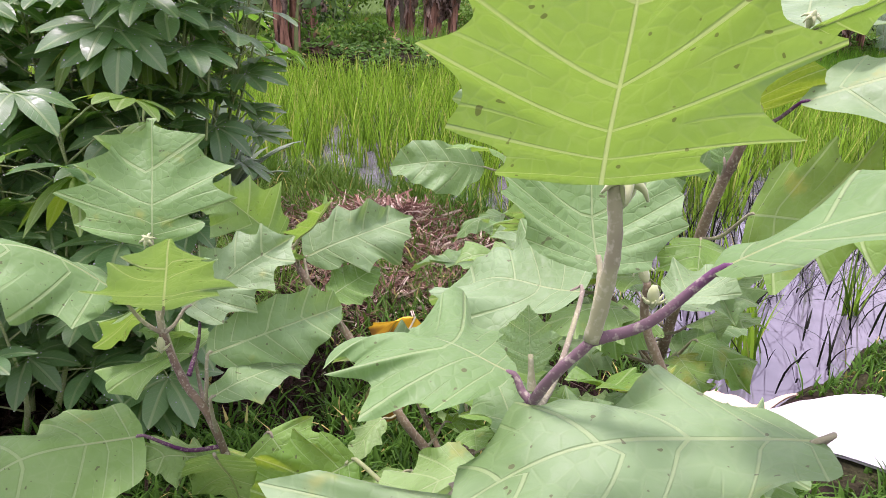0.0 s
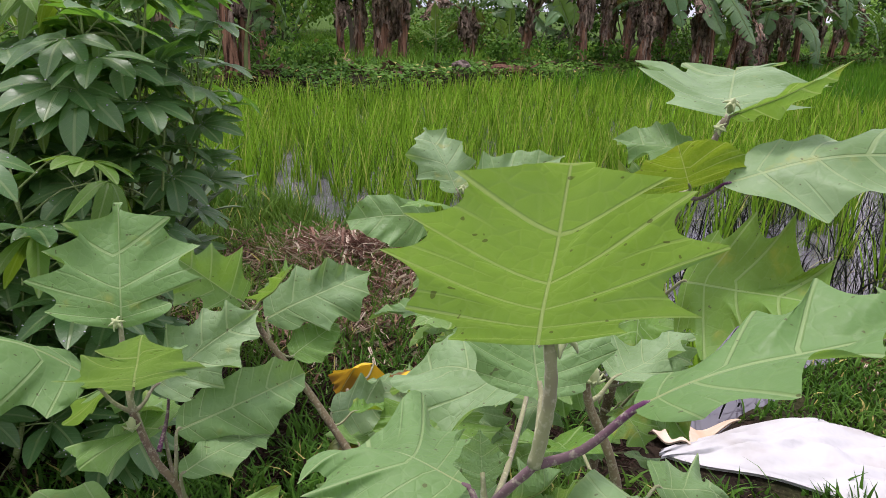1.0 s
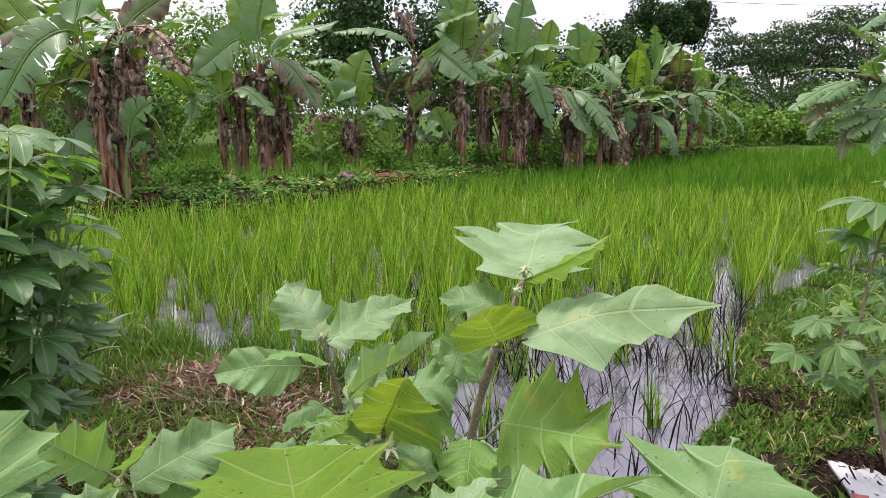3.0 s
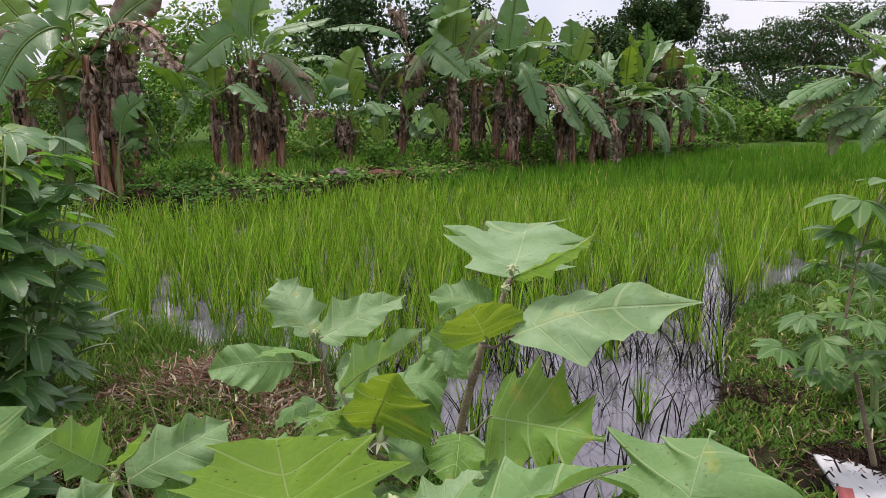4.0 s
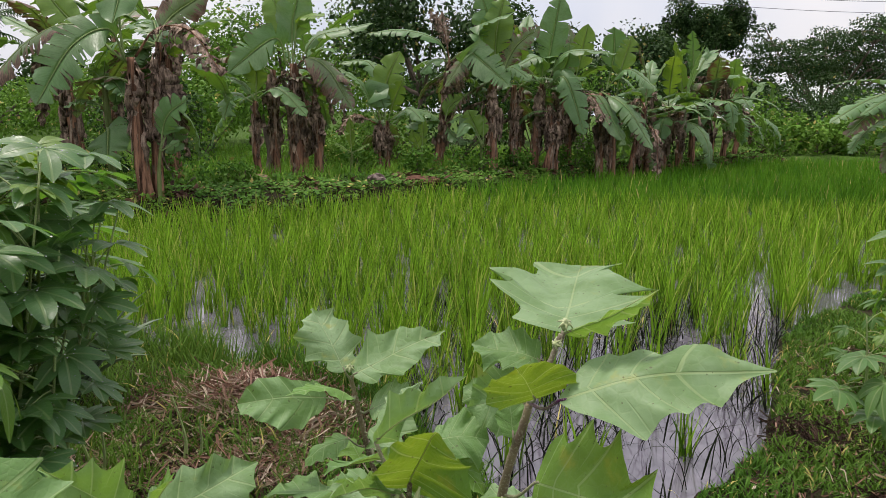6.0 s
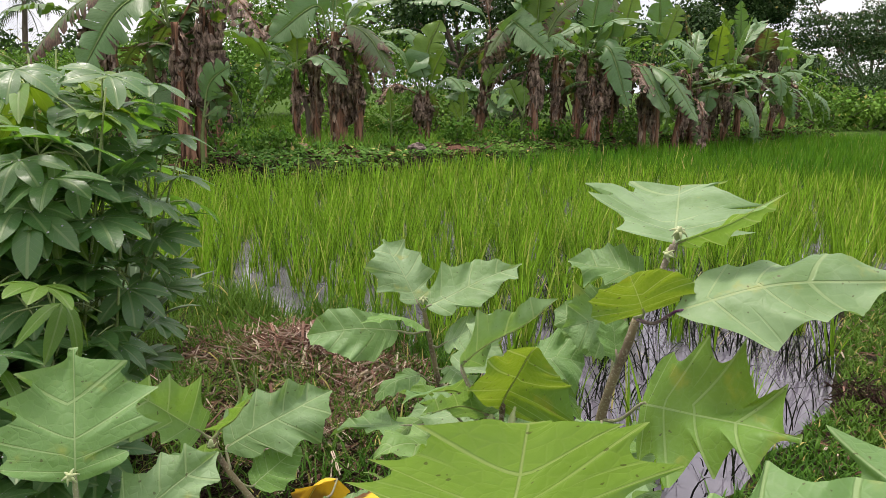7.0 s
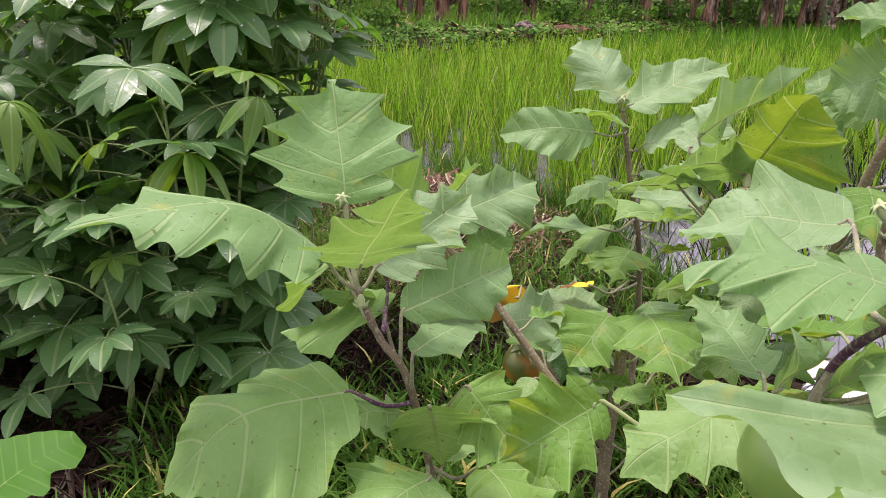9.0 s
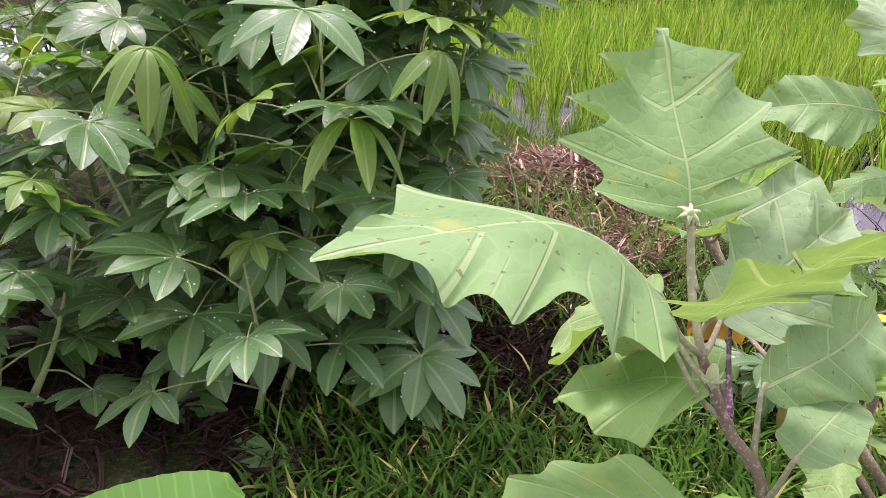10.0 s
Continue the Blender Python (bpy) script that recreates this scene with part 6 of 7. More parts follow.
def banana_blade(plant, foot, az, length, lift, droop, width, mat, torn, hang, snap):
    """A banana leaf that grows from the crown at an angle and arches over."""
    s = np.linspace(0, 1, 9)
    ang = lift - droop * s**1.25 if snap is None else lift - (lift + 1.42) * smooth(snap, snap + 0.22, s)
    step = np.stack([np.cos(ang) * math.cos(az), np.cos(ang) * math.sin(az), np.sin(ang)], 1) * length / 8
    line = np.array(foot) + np.vstack([[0, 0, 0], np.cumsum(step[:-1], 0)])
    out_way = np.array([math.cos(az), math.sin(az), 0.0])
    face = np.array([0, 0, 1.0]) - 0.75 * math.sin(max(lift, 0)) * out_way
    return banana_leaf(plant, line, width, mat, face, hang, torn, 0.14)


def hanging_leaf(plant, at, az, length, width, seed):
    """A dead leaf, crumpled and hanging along the stem."""
    r = np.random.default_rng(seed)
    n, m = 16, 6
    s = np.linspace(0, 1, n)
    d, across = np.array([math.cos(az), math.sin(az), 0]), np.array([-math.sin(az), math.cos(az), 0])
    away = 0.02 + r.uniform(0.01, 0.12) * np.sin(np.minimum(s * 2.2, 1.57)) - 0.06 * s + 0.03 * np.cumsum(r.normal(0, 0.35, n))
    down = length * (s - 0.10 * np.sin(np.minimum(s * 6, 3.14)))
    side = 0.04 * np.cumsum(r.normal(0, 0.5, n))
    w = width * np.sin(np.pi * np.clip(s * 0.9 + 0.07, 0, 1)) ** 0.5 * r.uniform(0.5, 1.2, n)
    u = np.linspace(-1, 1, m)
    crease = r.normal(0, 0.6, (n, m)).cumsum(0) * 0.5
    P = np.array(at) + d * away[:, None] + across * side[:, None] - np.array([0, 0, 1.0]) * down[:, None]
    P = P[:, None] + across * (w[:, None] * u * 0.8)[..., None] + d * (w[:, None] * (0.7 * crease - 0.5 * np.abs(u)))[..., None] + np.array([0, 0, 1.0]) * (0.03 * r.normal(0, 1, (n, m)))[..., None]
    uv = np.stack([np.repeat(u[None], n, 0), np.repeat(s[:, None], m, 1)], -1).reshape(-1, 2)
    part("dead_leaf", P.reshape(-1, 3), grid_faces(n, m), BANANA_DRY, plant, "crumpled brown dead leaf", uv)


def banana_stem(foot, top, radius, dry=4, green=False, seed=1):
    """A pseudostem with its old sheaths and dead leaves; the green leaves are added to it."""
    r = np.random.default_rng(seed)
    foot, top = np.array(foot, float), np.array(top, float)
    foot[2] = float(ground_z(foot[0], foot[1]))
    x, y, z = foot
    height = top[2] - z
    plant = thing("banana_plant", (x, y, z), "banana plant with torn green leaves and brown hanging sheaths" if dry else "young banana plant with fresh green leaves", "banana plant", "row of banana plants")
    trunk = curve([foot - [0, 0, 0.05], foot * 0.5 + top * 0.5 + [r.normal(0, 0.03), 0, 0], top], 26)
    V, F = tube(trunk, np.array([radius * 1.35, radius * 1.12, radius, radius * 0.85, radius * 0.6]), 16)
    a = np.arctan2(V[:, 1] - y, V[:, 0] - x)
    V[:, :2] += (0.13 * radius * np.sin(a * 5 + V[:, 2] * 2.5) + 0.07 * radius * np.sin(a * 2 + V[:, 2] * 14 + seed))[:, None] * np.stack([np.cos(a), np.sin(a)], 1)
    part("pseudostem", V, F, BANANA_GREEN if green else BANANA_STEM, plant)
    for q in range(dry * 4):
        at = foot + (top - foot) * r.uniform(0.55, 1.0)
        hanging_leaf(plant, at, r.uniform(0, 6.28), height * r.uniform(0.15, 0.45), r.uniform(0.03, 0.105), seed * 100 + 50 + q)
    for q in range(dry * 6):
        az = r.uniform(0, 6.28)
        h0 = r.uniform(0.15, 0.95)
        c0 = trunk[int(h0 * (len(trunk) - 1))]
        L = height * r.uniform(0.15, 0.4)
        s = np.linspace(0, 1, 7)
        d = np.array([math.cos(az), math.sin(az), 0])
        P = c0 + d * (radius * (1.08 + 0.2 * s**2 + 0.08 * np.sin(s * 7 + q)))[:, None] - np.array([0, 0, 1.0]) * (L * s)[:, None] + np.array([-d[1], d[0], 0]) * (r.normal(0, 0.06) * s**2)[:, None]
        V, F = ribbons(P[None], (0.040 * (1 - 0.75 * s) * r.uniform(0.6, 1.2, 7))[None] * r.uniform(0.35, 1.1), np.array([[-d[1], d[0], 0]]))
        part("dry_sheath", V, F, BANANA_DRY if q % 3 else BANANA_STEM, plant, uv=np.zeros((len(V), 2)))
    return plant


def crown_leaves(plant, top, count, length, seed, width=0.24):
    """The further leaves of a crown: behind it, hanging from it, some of them dead."""
    r = np.random.default_rng(seed)
    for q in range(count):
        az = r.uniform(-0.25, 3.4)
        lift = r.uniform(-0.3, 1.1)
        mat = (BANANA, BANANA, BANANA_HALF, BANANA_DRY)[int(r.integers(0, 4))]
        snap = r.uniform(0.1, 0.3) if mat is BANANA_DRY else None
        wide = width * r.uniform(0.7, 1.15) * (0.6 if mat is BANANA_DRY else 1.0)
        banana_blade(plant, np.array(top) - [0, 0, r.uniform(0.0, 0.4)], az, length * r.uniform(0.6, 1.1), lift, r.uniform(1.0, 2.2), wide, mat, r.uniform(0.2, 0.7), r.uniform(0.4, 1.0), snap)


def banana(x, y, height, leaves, length, seed, dry=4, lean=(0, 0), radius=0.11, green=False, first_az=None, width=0.28, lifts=(1.25, 0.45), sag=1.0):
    """A banana plant with leaves all round its crown."""
    r = np.random.default_rng(seed)
    radius *= 0.72 if dry else 0.55
    height *= r.uniform(0.86, 1.14)
    top = np.array([x + lean[0] + r.normal(0, 0.12), y + lean[1] + r.normal(0, 0.12), float(ground_z(x, y)) + height])
    plant = banana_stem((x, y, 0), top, radius, dry, green, seed)
    turn = r.uniform(0, 6.28) if first_az is None else first_az
    leaves += 1 if dry else 0
    for q in range(leaves):
        f = q / max(1, leaves - 1)
        az = turn + q * 2.36 + r.normal(0, 0.45)
        lift = lifts[0] * f + lifts[1] * (1 - f) + r.normal(0, 0.2)
        droop = sag * (2.0 * (1 - f) + 0.8 * f + r.normal(0, 0.3))
        L = length * (1.0 - 0.15 * f * f) * r.uniform(0.75, 1.2)
        mat = BANANA_LIGHT if (f > 0.9 and r.uniform() < 0.6 or green and r.uniform() < 0.5) else BANANA
        if f > 0.9 and r.uniform() < 0.35:
            lift, droop = 1.45, 0.3
        if dry and r.uniform() < 0.3:
            mat = BANANA_DRY if r.uniform() < 0.4 else BANANA_HALF
        snap = r.uniform(0.1, 0.25) if mat is BANANA_DRY else (r.uniform(0.35, 0.6) if r.uniform() < 0.15 else None)
        wide = width * r.uniform(0.75, 1.15) * (0.6 if mat is BANANA_DRY else 1.0)
        banana_blade(plant, top - [0, 0, 0.22 * height * (1 - f)], az, L, lift, droop, wide, mat, r.choice([0.15, 0.3, 0.6]) * (1 - 0.6 * f), 0.7 - 0.5 * f + r.normal(0, 0.1), snap)
    return plant


# The clump at the bank's near end.
plant = banana_stem((-4.48, 9.5, 0), (-4.59, 9.5, 1.98), 0.076, 3, False, 61)
crown_leaves(plant, (-4.59, 9.5, 1.98), 5, 1.5, 461)
banana_leaf(plant, ((-4.66, 9.5, 1.92), (-4.7, 9.2, 2.28), (-5.01, 8.9, 2.05), (-5.37, 8.7, 1.37)), 0.34, BANANA, FRONT, 0.15, 0.25, 0.2)
banana_leaf(plant, ((-4.69, 9.5, 1.98), (-4.66, 9.4, 2.48), (-4.38, 9.0, 2.81), (-4.34, 8.6, 2.29)), 0.36, BANANA, FRONT, 0.2, 0.1, 0.3)
banana_leaf(plant, ((-4.75, 9.6, 1.95), (-5.33, 9.6, 2.37), (-5.92, 9.5, 2.15), (-6.55, 9.3, 1.42)), 0.33, BANANA_HALF, ABOVE, 1.0, 0.25, 0.2)
banana_leaf(plant, ((-5.11, 9.8, 2.22), (-5.56, 9.9, 2.45), (-6.04, 10.0, 2.94)), 0.24, BANANA_LIGHT, FRONT, 0.1, 0.1, 0.2)
banana_leaf(plant, ((-6.14, 10.6, 2.18), (-6.59, 10.8, 2.37), (-7.25, 11.0, 2.64)), 0.2, BANANA, ABOVE, 0.4, 0.2, 0.1)
plant = banana_stem((-4.4, 9.65, 0), (-4.29, 9.65, 2.18), 0.058, 4, False, 62)
crown_leaves(plant, (-4.29, 9.65, 2.18), 5, 1.5, 462)
banana_leaf(plant, ((-4.58, 9.6, 1.99), (-4.29, 9.6, 2.33), (-3.82, 9.5, 2.3), (-3.4, 9.4, 1.8)), 0.3, BANANA_DRY, ABOVE, 1.15, 0.8, 0.2)
banana_leaf(plant, ((-4.38, 9.7, 2.15), (-4.22, 9.9, 2.52), (-3.77, 10.0, 2.84)), 0.3, BANANA_HALF, FRONT, 0.2, 0.1, 0.2)
banana_leaf(plant, ((-4.44, 9.8, 2.19), (-4.58, 9.9, 2.06), (-4.62, 9.9, 1.72)), 0.19, BANANA, FRONT, 0.3, 0.1, 0.1)
banana_leaf(plant, ((-4.38, 9.8, 2.13), (-4.26, 9.9, 2.2), (-4.25, 10.0, 2.02)), 0.14, BANANA_LIGHT, FRONT, 0.1, 0.1, 0.3)
plant = banana_stem((-5.09, 9.8, 0), (-5.12, 9.8, 1.67), 0.043, 0, True, 63)
banana_leaf(plant, ((-5.14, 9.8, 1.64), (-4.9, 9.6, 1.69), (-4.69, 9.5, 1.5)), 0.18, BANANA, ABOVE, 0.4, 0.2, 0.1)
banana_leaf(plant, ((-5.11, 9.8, 1.09), (-5.0, 9.6, 1.03), (-4.98, 9.5, 0.64)), 0.3, BANANA, FRONT, 0.35, 0.1, 0.02)
banana_leaf(plant, ((-5.16, 9.8, 1.38), (-5.38, 9.7, 1.44), (-5.57, 9.6, 1.34)), 0.14, BANANA, ABOVE, 0.5, 0.3, 0.1)
banana_leaf(plant, ((-5.11, 9.8, 1.54), (-5.11, 9.8, 1.8), (-5.09, 9.8, 1.96)), 0.09, BANANA_LIGHT, FRONT, 0.2, 0.0, 0.2)
banana_leaf(plant, ((-5.09, 9.8, 1.54), (-5.2, 9.8, 1.77), (-5.35, 9.8, 1.86)), 0.07, BANANA_LIGHT, FRONT, 0.2, 0.0, 0.2)
plant = banana_stem((-4.27, 9.42, 0), (-4.27, 9.5, 0.88), 0.024, 0, True, 64)
banana_leaf(plant, ((-4.27, 9.5, 0.82), (-4.13, 9.4, 1.24), (-3.81, 9.3, 1.47)), 0.22, BANANA, FRONT, 0.3, 0.15, 0.25)
banana_leaf(plant, ((-4.27, 9.5, 0.85), (-4.15, 9.6, 1.14), (-4.22, 9.8, 0.77)), 0.24, BANANA, ABOVE, 0.5, 0.1, 0.2)
banana_leaf(plant, ((-4.26, 9.5, 0.82), (-3.97, 9.4, 0.96)), 0.07, BANANA, FRONT, 0.3, 0.1, 0.2)
# The second clump.
plant = banana_stem((-4.12, 13.0, 0), (-4.16, 13.0, 1.51), 0.052, 3, False, 65)
banana_leaf(plant, ((-4.11, 13.0, 1.55), (-3.7, 12.8, 1.71), (-3.16, 12.6, 1.27)), 0.26, BANANA, ABOVE, 0.5, 0.15, 0.1)
banana_leaf(plant, ((-4.15, 13.0, 1.51), (-4.14, 13.0, 1.8), (-4.13, 13.0, 2.18)), 0.24, BANANA_LIGHT, FRONT, 0.15, 0.05, 0.2)
banana_leaf(plant, ((-4.16, 13.0, 1.51), (-4.4, 13.0, 1.8), (-4.71, 12.9, 1.93)), 0.18, BANANA, ABOVE, 0.4, 0.2, 0.2)
banana_leaf(plant, ((-4.17, 13.0, 1.47), (-4.51, 12.9, 1.59), (-4.65, 12.8, 1.21)), 0.3, BANANA, ABOVE, 0.6, 0.1, 0.2)
plant = banana_stem((-3.92, 13.3, 0), (-3.94, 13.3, 2.05), 0.065, 6, False, 66)
crown_leaves(plant, (-3.94, 13.3, 2.05), 5, 1.5, 466)
plant = banana_stem((-3.5, 13.2, 0), (-3.53, 13.2, 2.15), 0.09, 7, False, 67)
crown_leaves(plant, (-3.53, 13.2, 2.15), 5, 1.5, 467)
banana_leaf(plant, ((-3.66, 13.2, 2.11), (-3.8, 13.0, 2.55), (-4.56, 12.8, 1.96)), 0.36, BANANA, FRONT, 0.2, 0.1, 0.2)
banana_leaf(plant, ((-3.55, 13.2, 2.11), (-3.57, 13.3, 2.83), (-3.41, 13.3, 3.45)), 0.36, BANANA, FRONT, 0.15, 0.1, 0.3)
banana_leaf(plant, ((-3.52, 13.2, 2.36), (-3.4, 13.1, 2.87), (-2.93, 12.9, 2.9)), 0.28, BANANA_LIGHT, ABOVE, 0.3, 0.1, 0.3)
banana_leaf(plant, ((-3.62, 13.3, 2.16), (-3.81, 13.4, 2.97), (-4.08, 13.5, 3.44)), 0.3, BANANA_LIGHT, FRONT, 0.15, 0.1, 0.3)
banana_leaf(plant, ((-3.49, 13.2, 2.06), (-3.19, 13.3, 2.58), (-2.72, 13.4, 2.74), (-2.2, 13.5, 2.87)), 0.24, BANANA, ABOVE, 0.45, 0.15, 0.2)
banana_leaf(plant, ((-3.44, 13.2, 2.11), (-3.19, 13.0, 2.23), (-2.83, 12.9, 2.0), (-2.44, 12.8, 1.38)), 0.36, BANANA_HALF, ABOVE, 1.0, 0.35, 0.12)
plant = banana_stem((-3.19, 13.4, 0), (-3.23, 13.4, 1.62), 0.065, 5, False, 68)
crown_leaves(plant, (-3.23, 13.4, 1.62), 3, 0.9, 468, 0.17)
banana_leaf(plant, ((-3.22, 13.4, 1.55), (-3.38, 13.4, 1.87)), 0.07, BANANA_LIGHT, FRONT, 0.2, 0, 0.1)
banana_leaf(plant, ((-3.23, 13.4, 1.55), (-3.25, 13.4, 1.95)), 0.06, BANANA_LIGHT, FRONT, 0.2, 0, 0.1)
banana_leaf(plant, ((-3.21, 13.4, 1.55), (-2.95, 13.3, 1.94)), 0.08, BANANA_LIGHT, FRONT, 0.2, 0, 0.1)
# Younger plants between the clumps.
plant = banana_stem((-2.3, 14.8, 0), (-2.3, 14.8, 1.2), 0.047, 4, False, 69)
crown_leaves(plant, (-2.3, 14.8, 1.2), 3, 0.9, 469, 0.17)
banana_leaf(plant, ((-2.2, 14.8, 1.19), (-2.16, 14.8, 1.91), (-1.93, 14.9, 2.51)), 0.33, BANANA_LIGHT, FRONT, 0.15, 0.05, 0.2)
banana_leaf(plant, ((-2.28, 14.8, 1.19), (-2.37, 14.7, 1.76), (-2.17, 14.6, 1.43)), 0.3, BANANA, FRONT, 0.2, 0.1, 0.2)
banana_leaf(plant, ((-2.35, 14.8, 1.19), (-2.62, 14.6, 1.86), (-3.06, 14.5, 2.17)), 0.22, BANANA, ABOVE, 0.35, 0.15, 0.2)
banana_leaf(plant, ((-2.16, 14.8, 1.86), (-2.58, 15.0, 2.31), (-3.12, 15.0, 2.28)), 0.22, BANANA, ABOVE, 0.6, 0.1, 0.1)
banana_leaf(plant, ((-2.13, 14.8, 1.19), (-2.01, 14.7, 1.57), (-1.82, 14.6, 1.97)), 0.2, BANANA_LIGHT, FRONT, 0.2, 0.1, 0.2)
banana_leaf(plant, ((-2.1, 14.8, 1.19), (-1.72, 14.7, 1.43), (-1.41, 14.5, 1.19)), 0.22, BANANA, ABOVE, 0.6, 0.2, 0.1)
banana_leaf(plant, ((-2.38, 14.8, 1.14), (-2.73, 14.6, 1.29), (-3.02, 14.4, 0.96)), 0.24, BANANA_DRY, ABOVE, 1.0, 0.6, 0.2)
plant = banana_stem((-2.13, 14.8, 0), (-2.15, 14.8, 1.2), 0.043, 4, False, 70)
crown_leaves(plant, (-2.15, 14.8, 1.2), 3, 0.9, 470, 0.17)
plant = banana_stem((-2.74, 14.2, 0), (-2.73, 14.2, 0.62), 0.022, 0, True, 71)
banana_leaf(plant, ((-2.73, 14.2, 0.54), (-2.77, 14.2, 1.27)), 0.1, BANANA_LIGHT, FRONT, 0.25, 0, 0.2)
banana_leaf(plant, ((-2.72, 14.2, 0.59), (-2.37, 14.1, 0.78)), 0.12, BANANA_LIGHT, ABOVE, 0.4, 0, 0.2)
banana_leaf(plant, ((-2.73, 14.2, 0.59), (-3.03, 14.1, 0.78)), 0.12, BANANA_LIGHT, ABOVE, 0.4, 0, 0.2)
plant = banana_stem((-1.48, 15.0, 0), (-1.48, 15.0, 0.6), 0.026, 0, True, 72)
banana_leaf(plant, ((-1.48, 15.0, 0.54), (-1.46, 15.0, 1.33)), 0.11, BANANA_LIGHT, FRONT, 0.25, 0, 0.2)
banana_leaf(plant, ((-1.48, 15.0, 0.54), (-1.7, 14.9, 1.04)), 0.12, BANANA_LIGHT, FRONT, 0.3, 0, 0.2)
plant = banana_stem((-1.24, 16.0, 0), (-1.04, 16.0, 2.43), 0.052, 6, False, 73)
crown_leaves(plant, (-1.04, 16.0, 2.43), 5, 1.5, 473)
banana_leaf(plant, ((-1.07, 16.0, 2.41), (-1.29, 15.9, 2.81), (-1.99, 15.9, 3.0), (-2.74, 15.8, 2.92)), 0.26, BANANA, ABOVE, 0.7, 0.15, 0.15)
banana_leaf(plant, ((-1.07, 16.0, 2.41), (-1.31, 15.8, 2.42), (-1.62, 15.7, 2.14)), 0.22, BANANA, ABOVE, 0.8, 0.2, 0.1)
banana_leaf(plant, ((-1.04, 16.0, 2.41), (-1.17, 16.0, 3.02), (-1.45, 16.0, 3.42)), 0.18, BANANA_DRY, FRONT, 0.6, 0.6, 0.3)
banana_leaf(plant, ((-1.02, 16.0, 2.41), (-0.69, 15.8, 2.6), (-0.17, 15.6, 2.28)), 0.28, BANANA_HALF, ABOVE, 0.9, 0.3, 0.1)
banana_leaf(plant, ((-1.04, 16.0, 2.36), (-0.85, 15.9, 2.4), (-0.82, 15.7, 1.79)), 0.22, BANANA_DRY, ABOVE, 1.0, 0.6, 0.1)
plant = banana_stem((-1.26, 15.6, 0), (-1.1, 15.6, 1.2), 0.073, 3, False, 74)
banana_leaf(plant, ((-1.13, 15.6, 1.13), (-1.39, 15.4, 1.36), (-1.87, 15.3, 1.41)), 0.26, BANANA, ABOVE, 0.5, 0.15, 0.1)
banana_leaf(plant, ((-1.08, 15.6, 1.13), (-0.73, 15.4, 1.28), (-0.42, 15.3, 0.93)), 0.24, BANANA, ABOVE, 0.6, 0.15, 0.1)
banana_leaf(plant, ((-1.13, 15.6, 1.18), (-1.5, 15.4, 1.18), (-1.87, 15.3, 1.08)), 0.24, BANANA, ABOVE, 0.7, 0.2, 0.1)
banana_leaf(plant, ((-1.08, 15.6, 1.18), (-1.0, 15.6, 1.49), (-0.74, 15.6, 1.69)), 0.2, BANANA_LIGHT, FRONT, 0.3, 0.1, 0.2)
banana_leaf(plant, ((-1.08, 15.6, 1.13), (-0.84, 15.5, 0.88), (-0.5, 15.4, 0.8)), 0.2, BANANA, ABOVE, 0.6, 0.1, 0.1)
# The close stand in the middle of the bank.
plant = banana_stem((-0.11, 15.6, 0), (-0.12, 15.6, 2.02), 0.107, 7, False, 75)
crown_leaves(plant, (-0.12, 15.6, 2.02), 5, 1.5, 475)
banana_leaf(plant, ((-0.13, 15.6, 1.99), (-0.17, 15.7, 2.93), (-0.43, 15.8, 3.73)), 0.4, BANANA, FRONT, 0.1, 0.1, 0.3)
banana_leaf(plant, ((-0.11, 15.6, 1.99), (-0.09, 15.6, 2.92), (0.03, 15.7, 3.61)), 0.38, BANANA_LIGHT, FRONT, 0.1, 0.1, 0.3)
banana_leaf(plant, ((-0.17, 15.6, 1.94), (-0.61, 15.2, 2.55), (0.22, 14.9, 1.88)), 0.34, BANANA, FRONT, 0.3, 0.15, 0.2)
banana_leaf(plant, ((-0.16, 15.6, 1.94), (-0.61, 15.3, 2.46), (-1.06, 15.2, 1.87)), 0.36, BANANA_HALF, ABOVE, 1.0, 0.5, 0.15)
banana_leaf(plant, ((-0.09, 15.6, 2.04), (-0.42, 15.4, 2.95), (0.3, 15.2, 3.31)), 0.26, BANANA, ABOVE, 0.4, 0.15, 0.3)
banana_leaf(plant, ((-0.04, 15.7, 1.99), (0.29, 15.8, 2.69), (0.8, 15.9, 3.1)), 0.24, BANANA_HALF, FRONT, 0.3, 0.3, 0.2)
banana_leaf(plant, ((-0.07, 15.6, 1.94), (0.19, 15.4, 2.27), (0.61, 15.3, 2.02)), 0.26, BANANA, ABOVE, 0.6, 0.2, 0.1)
plant = banana_stem((-0.31, 15.2, 0), (-0.31, 15.2, 0.8), 0.026, 0, True, 76)
banana_leaf(plant, ((-0.31, 15.2, 0.79), (-0.61, 15.1, 1.43)), 0.22, BANANA_LIGHT, FRONT, 0.2, 0.05, 0.2)
banana_leaf(plant, ((-0.32, 15.2, 0.76), (-0.56, 15.0, 1.14), (-0.8, 14.9, 0.89)), 0.2, BANANA, ABOVE, 0.4, 0.05, 0.2)
banana_leaf(plant, ((-0.29, 15.2, 0.79), (-0.29, 15.2, 1.33)), 0.12, BANANA_LIGHT, FRONT, 0.2, 0.05, 0.2)
plant = banana_stem((0.34, 16.0, 0), (0.3, 16.0, 1.95), 0.073, 8, False, 77)
crown_leaves(plant, (0.3, 16.0, 1.95), 5, 1.5, 477)
plant = banana_stem((0.75, 16.3, 0), (0.9, 16.3, 2.0), 0.077, 7, False, 78)
crown_leaves(plant, (0.9, 16.3, 2.0), 5, 1.5, 478)
